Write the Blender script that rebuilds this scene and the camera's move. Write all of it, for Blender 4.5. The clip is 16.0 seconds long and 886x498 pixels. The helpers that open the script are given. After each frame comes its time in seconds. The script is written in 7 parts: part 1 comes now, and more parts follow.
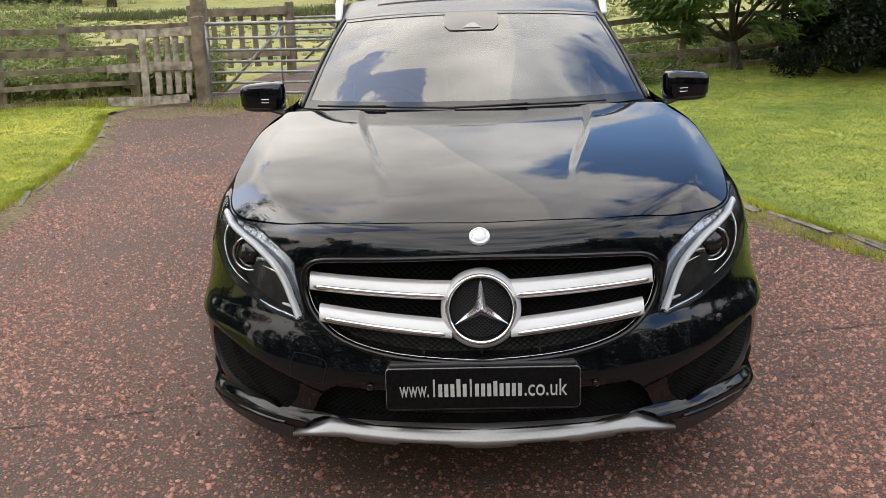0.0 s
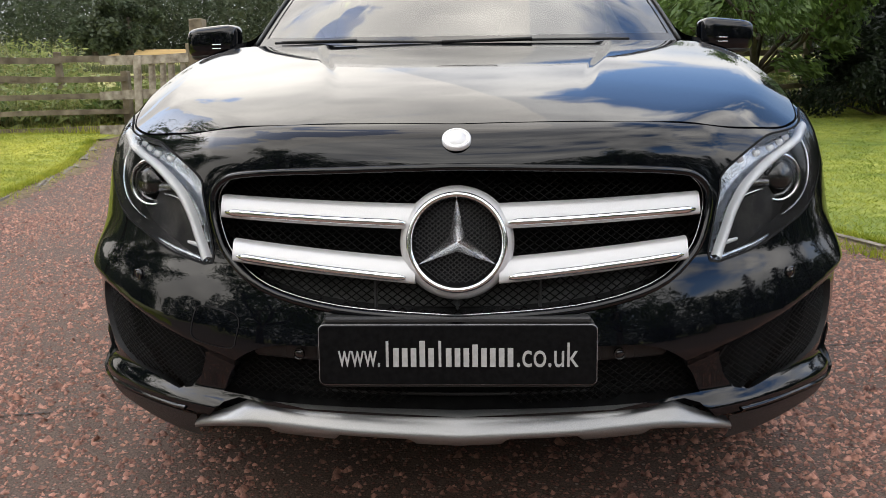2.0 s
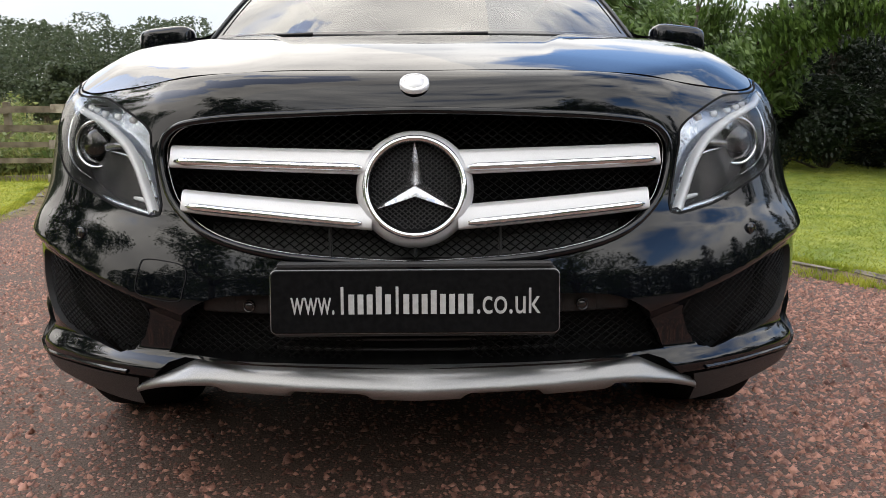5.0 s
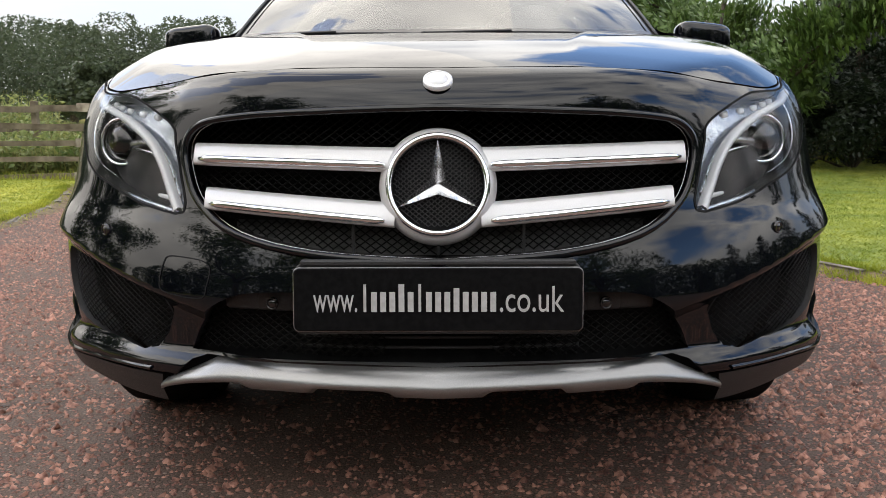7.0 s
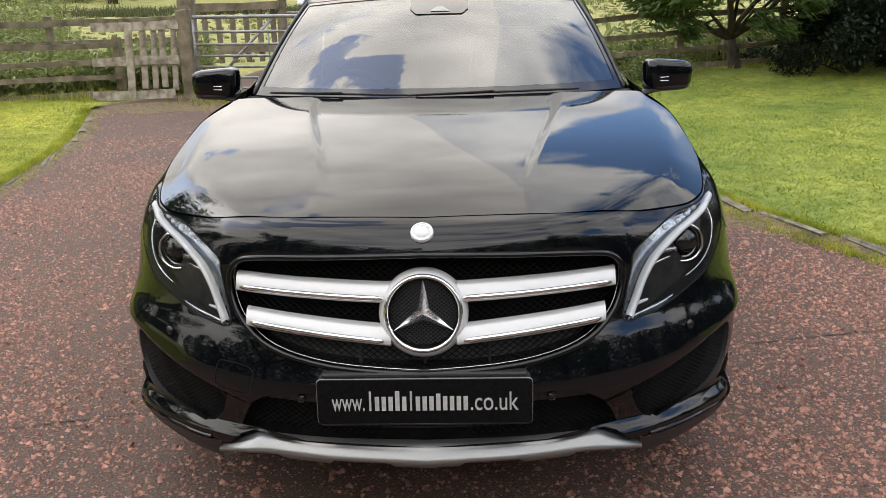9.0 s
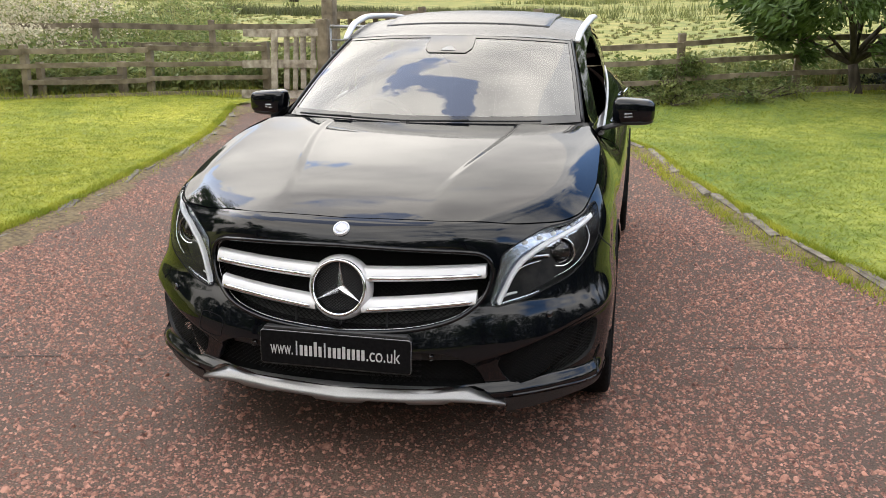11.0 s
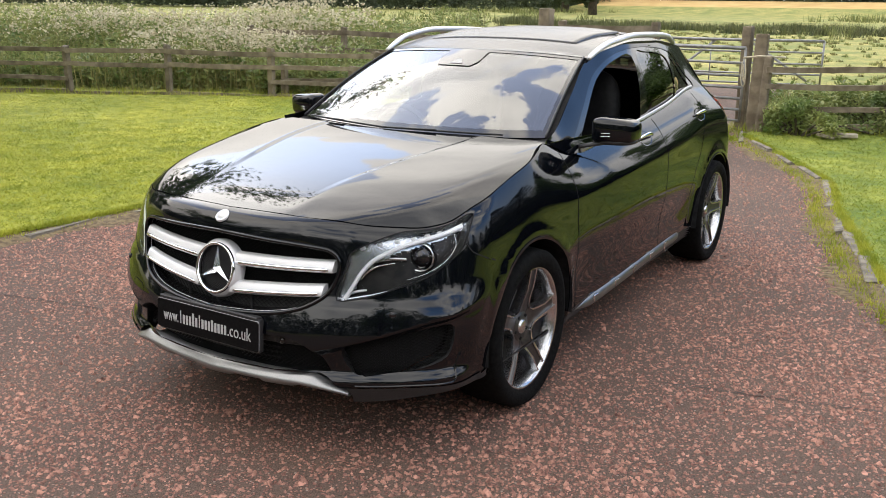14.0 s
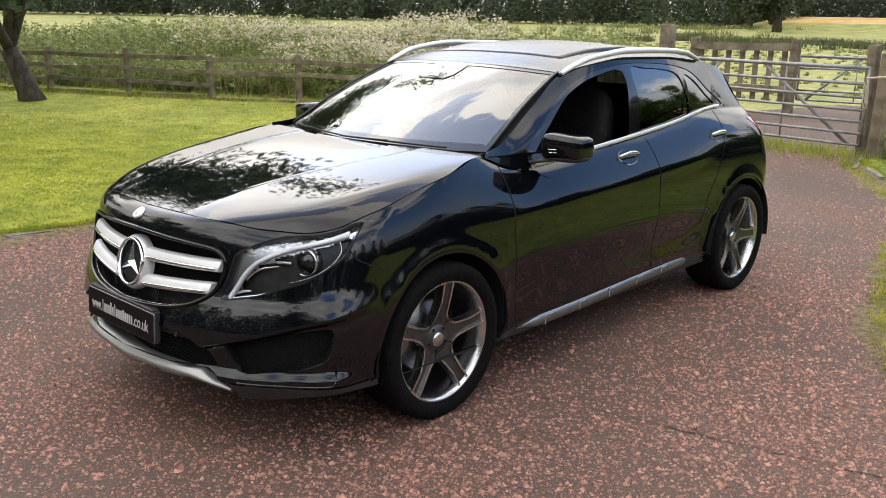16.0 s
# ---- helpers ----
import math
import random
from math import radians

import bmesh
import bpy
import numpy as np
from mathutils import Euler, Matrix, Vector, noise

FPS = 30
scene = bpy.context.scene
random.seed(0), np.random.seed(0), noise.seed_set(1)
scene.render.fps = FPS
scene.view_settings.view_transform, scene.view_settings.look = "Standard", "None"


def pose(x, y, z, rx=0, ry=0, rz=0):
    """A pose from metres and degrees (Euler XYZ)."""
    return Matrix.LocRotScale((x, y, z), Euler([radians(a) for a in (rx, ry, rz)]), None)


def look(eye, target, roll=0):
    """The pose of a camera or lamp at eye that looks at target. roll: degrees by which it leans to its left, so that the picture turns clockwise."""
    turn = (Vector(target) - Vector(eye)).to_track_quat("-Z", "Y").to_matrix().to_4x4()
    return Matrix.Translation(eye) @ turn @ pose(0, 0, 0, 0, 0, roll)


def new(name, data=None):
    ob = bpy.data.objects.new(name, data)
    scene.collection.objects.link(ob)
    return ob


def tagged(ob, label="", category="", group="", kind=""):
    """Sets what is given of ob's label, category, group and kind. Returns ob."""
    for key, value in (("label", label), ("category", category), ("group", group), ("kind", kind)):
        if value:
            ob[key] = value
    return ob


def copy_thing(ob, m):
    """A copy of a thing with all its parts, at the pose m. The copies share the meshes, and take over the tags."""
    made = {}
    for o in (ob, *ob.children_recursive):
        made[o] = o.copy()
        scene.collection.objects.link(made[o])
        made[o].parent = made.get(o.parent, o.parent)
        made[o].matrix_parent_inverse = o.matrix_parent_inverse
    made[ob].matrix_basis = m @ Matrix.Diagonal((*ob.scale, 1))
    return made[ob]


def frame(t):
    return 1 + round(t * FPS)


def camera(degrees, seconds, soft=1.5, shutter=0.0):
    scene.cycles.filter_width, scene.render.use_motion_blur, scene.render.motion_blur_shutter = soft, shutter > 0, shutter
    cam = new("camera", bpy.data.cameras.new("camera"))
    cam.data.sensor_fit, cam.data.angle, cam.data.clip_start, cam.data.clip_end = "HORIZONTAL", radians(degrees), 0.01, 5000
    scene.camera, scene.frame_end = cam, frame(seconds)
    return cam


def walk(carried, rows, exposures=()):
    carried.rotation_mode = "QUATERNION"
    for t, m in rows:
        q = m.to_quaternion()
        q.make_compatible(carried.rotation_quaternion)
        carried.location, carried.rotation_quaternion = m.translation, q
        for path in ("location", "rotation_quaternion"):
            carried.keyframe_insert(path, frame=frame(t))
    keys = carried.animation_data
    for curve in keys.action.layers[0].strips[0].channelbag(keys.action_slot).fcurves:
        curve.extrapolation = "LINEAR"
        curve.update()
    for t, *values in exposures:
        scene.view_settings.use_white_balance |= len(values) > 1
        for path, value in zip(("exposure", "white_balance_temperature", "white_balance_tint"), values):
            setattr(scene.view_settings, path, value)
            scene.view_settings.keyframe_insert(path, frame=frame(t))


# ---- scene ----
cam = camera(52.7, 16.0, soft=0.8)
PATH = [
    (0, (0.014, 0.167, 1.508), (-0.081, 2.086, 0.952), -1.8),
    (0.5, (0.021, 0.377, 1.47), (-0.072, 2.286, 0.879), -1.7),
    (1, (0.026, 0.568, 1.39), (-0.051, 2.473, 0.785), -1.5),
    (1.5, (0.062, 0.74, 1.209), (-0.025, 2.665, 0.67), -1.0),
    (2, (0.073, 0.779, 1.018), (-0.045, 2.732, 0.603), -0.8),
    (2.5, (0.075, 0.772, 0.91), (-0.057, 2.739, 0.572), -1.3),
    (3, (0.075, 0.766, 0.883), (-0.03, 2.738, 0.566), -2.1),
    (3.5, (0.075, 0.76, 0.869), (0.03, 2.734, 0.547), -1.8),
    (4, (0.076, 0.774, 0.833), (0.073, 2.749, 0.52), -0.9),
    (4.2, (0.075, 0.784, 0.823), (0.074, 2.761, 0.522), -0.7),
    (6.5, (0.044, 0.792, 0.739), (-0.004, 2.775, 0.485), -0.1),
    (7, (0.062, 0.795, 0.781), (-0.003, 2.776, 0.512), -0.3),
    (7.5, (0.095, 0.811, 0.921), (0.011, 2.781, 0.585), -0.6),
    (8, (0.096, 0.771, 1.091), (0.014, 2.718, 0.642), -1.3),
    (8.5, (0.069, 0.624, 1.284), (-0.003, 2.551, 0.756), -1.7),
    (9, (0.156, 0.407, 1.429), (0.057, 2.325, 0.874), -1.4),
    (9.2, (0.214, 0.299, 1.461), (0.097, 2.216, 0.901), -1.3),
    (11.3, (1.153, -0.253, 1.617), (0.647, 1.603, 1.068), 0.1),
    (11.5, (1.263, -0.266, 1.617), (0.718, 1.576, 1.063), 0.1),
    (12, (1.504, -0.195, 1.609), (0.839, 1.61, 1.061), -0.0),
    (12.5, (1.698, -0.102, 1.629), (0.938, 1.665, 1.08), -0.2),
    (13, (1.949, -0.056, 1.638), (1.105, 1.674, 1.097), 0.0),
    (13.5, (2.219, 0.041, 1.638), (1.284, 1.724, 1.099), 0.5),
    (14, (2.431, 0.204, 1.633), (1.394, 1.831, 1.107), 0.8),
    (14.5, (2.631, 0.356, 1.651), (1.506, 1.926, 1.13), 0.8),
    (15, (2.893, 0.474, 1.655), (1.693, 1.99, 1.144), 1.0),
    (15.5, (3.09, 0.597, 1.645), (1.814, 2.054, 1.145), 1.3),
    (16, (3.265, 0.837, 1.641), (1.923, 2.232, 1.139), 1.2),
]
walk(cam, [(t, look(eye, target, roll)) for t, eye, target, roll in PATH],
     exposures=((0.0, -.04), (2.5, -.02), (8.5, .0), (11.5, .13), (16.0, .10)))

# ---- world and sun ----
SUN_ELEV, SUN_TURN = 34.0, -66.0          # degrees; turn from +y towards +x
_e, _t = radians(SUN_ELEV), radians(SUN_TURN)
sun_from = Vector((math.sin(_t) * math.cos(_e), math.cos(_t) * math.cos(_e), math.sin(_e)))
world = bpy.data.worlds.new("sky")
scene.world = world
world.use_nodes = True
wn, wl = world.node_tree.nodes, world.node_tree.links
wn.clear()
w_out = wn.new("ShaderNodeOutputWorld")
w_bg = wn.new("ShaderNodeBackground")
w_sky = wn.new("ShaderNodeTexSky")
w_sky.sky_type, w_sky.sun_disc = "NISHITA", False
w_sky.sun_elevation, w_sky.sun_rotation = radians(SUN_ELEV), radians(SUN_TURN)
w_sky.air_density, w_sky.dust_density, w_sky.ozone_density = 1.0, 1.2, 1.0
w_co = wn.new("ShaderNodeTexCoord")
w_map = wn.new("ShaderNodeMapping")
w_map.inputs["Scale"].default_value = (1.0, 1.0, 1.8)
w_map.inputs["Location"].default_value = (3.1, 1.7, 0.4)
w_noise = wn.new("ShaderNodeTexNoise")
w_noise.inputs["Scale"].default_value, w_noise.inputs["Detail"].default_value = 2.1, 9.0
w_noise.inputs["Roughness"].default_value, w_noise.inputs["Distortion"].default_value = 0.55, 0.25
w_ramp = wn.new("ShaderNodeValToRGB")
w_ramp.color_ramp.elements[0].position, w_ramp.color_ramp.elements[1].position = 0.33, 0.45
w_tone = wn.new("ShaderNodeTexNoise")
w_tone.inputs["Scale"].default_value, w_tone.inputs["Detail"].default_value = 3.4, 6.0
w_cloud = wn.new("ShaderNodeValToRGB")
w_cloud.color_ramp.elements[0].position, w_cloud.color_ramp.elements[0].color = 0.33, (9.4, 9.5, 9.9, 1)
w_cloud.color_ramp.elements[1].position, w_cloud.color_ramp.elements[1].color = 0.68, (20.8, 20.2, 19.3, 1)
w_mix = wn.new("ShaderNodeMix")
w_mix.data_type = "RGBA"
wl.new(w_co.outputs["Generated"], w_map.inputs["Vector"])
wl.new(w_map.outputs["Vector"], w_noise.inputs["Vector"])
wl.new(w_map.outputs["Vector"], w_tone.inputs["Vector"])
w_dir, w_west, w_low = wn.new("ShaderNodeSeparateXYZ"), wn.new("ShaderNodeMath"), wn.new("ShaderNodeMapRange")
wl.new(w_co.outputs["Generated"], w_dir.inputs["Vector"])
# the cloud bank thins out towards the east
w_west.operation = "MULTIPLY_ADD"
w_west.inputs[1].default_value = -0.06
wl.new(w_dir.outputs["X"], w_west.inputs[0])
wl.new(w_noise.outputs["Fac"], w_west.inputs[2])

# blue breaks in the cloud: one over the conifers, three in the west
gap_sum = w_west.outputs["Value"]
g_rag, g_off = wn.new("ShaderNodeVectorMath"), wn.new("ShaderNodeVectorMath")
g_rag.operation, g_off.operation = "MULTIPLY_ADD", "ADD"
g_rag.inputs[1].default_value, g_off.inputs[1].default_value = (.6, .6, .6), (-.3, -.3, -.3)
wl.new(w_noise.outputs["Color"], g_rag.inputs[0])
wl.new(w_co.outputs["Generated"], g_rag.inputs[2])
wl.new(g_rag.outputs["Vector"], g_off.inputs[0])
for az, el, wide_, depth in ((36, 27, 24, -.30), (-70, 54, 18, -.28), (-44, 27, 12, -.22), (-42, 56, 13, -.18)):
    g_dot, g_map, g_add = wn.new("ShaderNodeVectorMath"), wn.new("ShaderNodeMapRange"), wn.new("ShaderNodeMath")
    g_dot.operation, g_add.operation, g_map.interpolation_type = "DOT_PRODUCT", "ADD", "SMOOTHSTEP"
    g_dot.inputs[1].default_value = (math.sin(radians(az)) * math.cos(radians(el)), math.cos(radians(az)) * math.cos(radians(el)), math.sin(radians(el)))
    g_map.inputs["From Min"].default_value, g_map.inputs["From Max"].default_value = math.cos(radians(wide_)), math.cos(radians(wide_ * .35))
    g_map.inputs["To Min"].default_value, g_map.inputs["To Max"].default_value = 0.0, depth
    wl.new(g_off.outputs["Vector"], g_dot.inputs[0])
    wl.new(g_dot.outputs["Value"], g_map.inputs["Value"])
    wl.new(gap_sum, g_add.inputs[0])
    wl.new(g_map.outputs["Result"], g_add.inputs[1])
    gap_sum = g_add.outputs["Value"]
wl.new(gap_sum, w_ramp.inputs["Fac"])
# pale haze near the horizon
w_low.interpolation_type = "SMOOTHSTEP"
w_low.inputs["From Min"].default_value, w_low.inputs["From Max"].default_value = 0.06, 0.42
w_low.inputs["To Min"].default_value, w_low.inputs["To Max"].default_value = 0.95, 0.0
wl.new(w_dir.outputs["Z"], w_low.inputs["Value"])
w_blue = wn.new("ShaderNodeMix")
w_blue.data_type, w_blue.blend_type = "RGBA", "MULTIPLY"
w_blue.inputs["Factor"].default_value = 1.0
w_blue.inputs["B"].default_value = (1.9, 2.2, 2.6, 1)
w_haze = wn.new("ShaderNodeMix")
w_haze.data_type = "RGBA"
w_haze.inputs["B"].default_value = (5.7, 5.8, 6.0, 1)
wl.new(w_low.outputs["Result"], w_haze.inputs["Factor"])
wl.new(w_tone.outputs["Fac"], w_cloud.inputs["Fac"])
wl.new(w_ramp.outputs["Color"], w_mix.inputs["Factor"])
wl.new(w_sky.outputs["Color"], w_blue.inputs["A"])
wl.new(w_blue.outputs["Result"], w_mix.inputs["A"])
# clouds glow more the nearer they stand to the sun
w_dot, w_pow, w_gain, w_lit = wn.new("ShaderNodeVectorMath"), wn.new("ShaderNodeMath"), wn.new("ShaderNodeMath"), wn.new("ShaderNodeVectorMath")
w_dot.operation, w_pow.operation, w_gain.operation, w_lit.operation = "DOT_PRODUCT", "POWER", "MULTIPLY_ADD", "SCALE"
w_dot.inputs[1].default_value = sun_from
w_pow.use_clamp, w_pow.inputs[1].default_value = True, 24.0
w_gain.inputs[1].default_value, w_gain.inputs[2].default_value = 1.6, 1.0
wl.new(w_co.outputs["Generated"], w_dot.inputs[0])
w_pos = wn.new("ShaderNodeMath")
w_pos.operation, w_pos.inputs[1].default_value = "MAXIMUM", 0.0
wl.new(w_dot.outputs["Value"], w_pos.inputs[0])
wl.new(w_pos.outputs["Value"], w_pow.inputs[0])
wl.new(w_pow.outputs["Value"], w_gain.inputs[0])
wl.new(w_cloud.outputs["Color"], w_lit.inputs[0])
wl.new(w_gain.outputs["Value"], w_lit.inputs["Scale"])
wl.new(w_lit.outputs["Vector"], w_mix.inputs["B"])
wl.new(w_mix.outputs["Result"], w_haze.inputs["A"])
wl.new(w_haze.outputs["Result"], w_bg.inputs["Color"])
wl.new(w_bg.outputs["Background"], w_out.inputs["Surface"])
w_bg.inputs["Strength"].default_value = 0.15

sun = new("sun", bpy.data.lights.new("sun", "SUN"))
sun.data.energy, sun.data.angle, sun.data.color = 1.15, radians(110.0), (1.0, 0.83, 0.58)
sun.matrix_world = look(sun_from * 60, (0, 0, 0))


# ---- materials ----
def material(name, colour, rough=0.6, metal=0.0, colour2=None, scale=20.0, detail=6.0, bump=0.0, bump_scale=None, coat=0.0, spread=(0.35, 0.65), stretch=None, vary=0.0):
    """A surface with two tones mixed by noise, a bump of its own scale and, where asked, a shade that differs from piece to piece."""
    m = bpy.data.materials.new(name)
    m.use_nodes = True
    n, l = m.node_tree.nodes, m.node_tree.links
    b = n["Principled BSDF"]
    b.inputs["Roughness"].default_value, b.inputs["Metallic"].default_value = rough, metal
    b.inputs["Coat Weight"].default_value, b.inputs["Coat Roughness"].default_value = coat, 0.03
    b.inputs["Base Color"].default_value = (*colour, 1)
    co = n.new("ShaderNodeTexCoord")
    vec = co.outputs["Object"]
    if stretch:
        mp = n.new("ShaderNodeMapping")
        mp.inputs["Scale"].default_value = stretch
        l.new(vec, mp.inputs["Vector"])
        vec = mp.outputs["Vector"]
    out = None
    if colour2:
        t = n.new("ShaderNodeTexNoise")
        t.inputs["Scale"].default_value, t.inputs["Detail"].default_value = scale, detail
        l.new(vec, t.inputs["Vector"])
        r = n.new("ShaderNodeValToRGB")
        r.color_ramp.elements[0].position, r.color_ramp.elements[0].color = spread[0], (*colour, 1)
        r.color_ramp.elements[1].position, r.color_ramp.elements[1].color = spread[1], (*colour2, 1)
        l.new(t.outputs["Fac"], r.inputs["Fac"])
        out = r.outputs["Color"]
        l.new(out, b.inputs["Base Color"])
    if vary and out:
        oi, ge = n.new("ShaderNodeObjectInfo"), n.new("ShaderNodeNewGeometry")
        ad = n.new("ShaderNodeMath")
        ad.operation = "ADD"
        l.new(oi.outputs["Random"], ad.inputs[0])
        l.new(ge.outputs["Random Per Island"], ad.inputs[1])
        mr = n.new("ShaderNodeMapRange")
        mr.inputs["From Max"].default_value = 2.0
        mr.inputs["To Min"].default_value, mr.inputs["To Max"].default_value = 1 - vary, 1 + vary
        l.new(ad.outputs["Value"], mr.inputs["Value"])
        hs = n.new("ShaderNodeHueSaturation")
        l.new(mr.outputs["Result"], hs.inputs["Value"])
        l.new(out, hs.inputs["Color"])
        l.new(hs.outputs["Color"], b.inputs["Base Color"])
    if bump:
        t2 = n.new("ShaderNodeTexNoise")
        t2.inputs["Scale"].default_value, t2.inputs["Detail"].default_value = bump_scale or scale * 4, 8.0
        l.new(vec, t2.inputs["Vector"])
        bp = n.new("ShaderNodeBump")
        bp.inputs["Strength"].default_value, bp.inputs["Distance"].default_value = bump, 0.01
        l.new(t2.outputs["Fac"], bp.inputs["Height"])
        l.new(bp.outputs["Normal"], b.inputs["Normal"])
    return m


def glass(name, colour=(1, 1, 1), rough=0.0, see=0.8, gloss=(1.0, 1.0, 1.0), ior=1.75):
    """Thin glass: lets light straight through, with a mirror's gloss that grows towards grazing."""
    m = bpy.data.materials.new(name)
    m.use_nodes = True
    n, l = m.node_tree.nodes, m.node_tree.links
    n.clear()
    o, mx, tr, gl, fr = (n.new("ShaderNode" + k) for k in ("OutputMaterial", "MixShader", "BsdfTransparent", "BsdfGlossy", "Fresnel"))
    tr.inputs["Color"].default_value = (*[c * see for c in colour], 1)
    gl.inputs["Roughness"].default_value = rough
    gl.inputs["Color"].default_value = (*gloss, 1)
    fr.inputs["IOR"].default_value = ior
    l.new(fr.outputs["Fac"], mx.inputs["Fac"])
    l.new(tr.outputs["BSDF"], mx.inputs[1])
    l.new(gl.outputs["BSDF"], mx.inputs[2])
    l.new(mx.outputs["Shader"], o.inputs["Surface"])
    return m


M_PAINT = material("black_paint", (.0012, .0016, .0028), .04, 0, (.0024, .003, .0048), 900, 2)
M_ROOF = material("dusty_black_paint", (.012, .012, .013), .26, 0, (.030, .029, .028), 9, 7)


def dull(m, level):
    """Sets how strongly a surface shines at right angles."""
    m.node_tree.nodes["Principled BSDF"].inputs["Specular IOR Level"].default_value = level
    return m


dull(M_PAINT, .52)
M_PLASTIC = material("black_plastic", (.026, .026, .027), .42, 0, (.036, .036, .037), 300, 4, bump=.12, bump_scale=900)
M_GLOSS = material("gloss_black", (.006, .006, .007), .08, 0, (.01, .01, .011), 60, 3, coat=.5)
M_DARK = material("dark_void", (.016, .016, .017), .9, 0, (.024, .024, .025), 30, 3)
M_SILVER = material("silver_paint", (.62, .62, .63), .42, .35, (.68, .68, .69), 700, 3, coat=.15)
M_SKID = material("satin_silver", (.25, .25, .25), .34, .8, (.32, .32, .32), 500, 4, bump=.03, bump_scale=800)
M_SILL = material("satin_aluminium", (.20, .20, .20), .36, .85, (.26, .26, .26), 500, 4, bump=.03, bump_scale=800)
M_CHROME = material("chrome", (.80, .81, .83), .05, 1.0, (.86, .87, .88), 40, 3)
M_STAR = material("bright_chrome", (.84, .85, .87), .16, 1.0, (.88, .89, .9), 40, 3)
M_RIM = material("machined_alloy", (.50, .50, .51), .26, 1.0, (.60, .60, .61), 90, 5)
M_RIMDARK = material("grey_alloy", (.050, .048, .047), .36, .6, (.075, .072, .070), 120, 4, coat=.3)
M_TYRE = material("tyre_rubber", (.004, .004, .004), .85, 0, (.009, .009, .0088), 60, 6, bump=.25, bump_scale=400)
M_LENS = glass("lamp_lens", (1, 1, 1), 0, .97, ior=1.2)
M_WIND = glass("windscreen_glass", (.85, .93, .90), 0, .72, ior=2.35)
M_TINT = glass("tinted_glass", (.5, .55, .55), 0, .16, ior=2.4)
M_LED = material("white_light_guide", (.86, .89, .93), .22, 0, (.90, .92, .95), 80, 3, coat=.8)
M_LAMPBLACK = dull(material("lamp_housing_black", (.016, .016, .017), .3, 0, (.034, .033, .032), 30, 4), .25)
M_MESH = dull(material("mesh_black", (.004, .004, .0042), .5, 0, (.008, .008, .008), 200, 3), .16)
M_TRIM = material("cabin_trim", (.018, .018, .02), .65, 0, (.03, .03, .032), 40, 4, bump=.1)
M_LEATHER = material("seat_leather", (.008, .008, .0085), .5, 0, (.014, .014, .014), 25, 5, bump=.2, bump_scale=250)
M_LEATHER.node_tree.nodes["Principled BSDF"].inputs["Specular IOR Level"].default_value = 0.1
M_PLATE = material("plate_black", (.005, .005, .0055), .32, 0, (.009, .009, .0095), 90, 4)
dull(M_PLATE, .05)
dull(M_TYRE, .08)
dull(M_PLASTIC, .28)
dull(M_DARK, .05)
dull(M_TRIM, .2)
M_LETTER = material("letter_grey", (.42, .42, .42), .5, 0, (.50, .50, .50), 120, 4)
M_RED = material("red_lamp", (.30, .01, .012), .12, 0, (.4, .02, .02), 30, 3, coat=.8)
M_WOOD = material("weathered_wood", (.115, .090, .060), .85, 0, (.255, .212, .150), 6, 8, bump=.6, bump_scale=30, stretch=(1, 1, 1), vary=.3)
M_PALE = material("pale_dry_wood", (.17, .14, .105), .85, 0, (.44, .39, .32), 9, 9, bump=.8, bump_scale=45, vary=.3)
M_STEEL = material("galvanised_steel", (.22, .22, .22), .5, .55, (.33, .33, .33), 14, 6, bump=.06, bump_scale=80)
M_ROPE = material("rope", (.42, .37, .27), .9, 0, (.55, .5, .38), 60, 4, bump=.4)
M_STONE = material("kerb_stone", (.105, .092, .072), .9, 0, (.235, .208, .168), 14, 8, bump=.7, bump_scale=60, vary=.25)
M_BARK = material("bark", (.035, .027, .02), .92, 0, (.09, .072, .055), 12, 8, bump=.9, bump_scale=35, stretch=(1, 1, .35))


def leaf_material(name, a, b, vary=.45, through_it=.35):
    m = material(name, a, .55, 0, b, 3.0, 4, vary=vary)
    n, l = m.node_tree.nodes, m.node_tree.links
    p, o = n["Principled BSDF"], n["Material Output"]
    t = n.new("ShaderNodeBsdfTranslucent")
    mx = n.new("ShaderNodeMixShader")
    mx.inputs["Fac"].default_value = through_it
    src = p.inputs["Base Color"].links[0].from_socket
    l.new(src, t.inputs["Color"])
    l.new(p.outputs["BSDF"], mx.inputs[1])
    l.new(t.outputs["BSDF"], mx.inputs[2])
    l.new(mx.outputs["Shader"], o.inputs["Surface"])
    return m


M_LAWN = leaf_material("lawn_blades", (.210, .262, .023), (.420, .425, .056), vary=.2, through_it=.5)
# darker than lawn_blades: some of the right lawn's tree shade is in this colour
M_LUSH = leaf_material("green_lawn_blades", (.175, .235, .026), (.335, .360, .058), vary=.15, through_it=.5)
M_WEED = leaf_material("weed_leaves", (.115, .175, .045), (.31, .335, .115))
M_STRAW = leaf_material("dry_stems", (.13, .14, .045), (.33, .30, .12))
M_FLOWER = leaf_material("cream_flower_heads", (.45, .40, .26), (.72, .66, .48), .35)
M_LEAF = leaf_material("broad_leaves", (.045, .085, .018), (.11, .17, .040))
# dark green needles, taken further down to hold the shade under the trees
M_CONIFER = leaf_material("shade_darkened_needles", (.006, .013, .006), (.016, .028, .011))
# distance haze is put into these greyed leaf colours of low contrast
M_WOODS = leaf_material("hazed_woodland_leaves", (.046, .066, .032), (.085, .108, .058), .25)
M_RUSH = leaf_material("rushes", (.13, .16, .045), (.26, .27, .10))
M_SEDGE = leaf_material("dark_sedge", (.060, .080, .026), (.14, .145, .055))
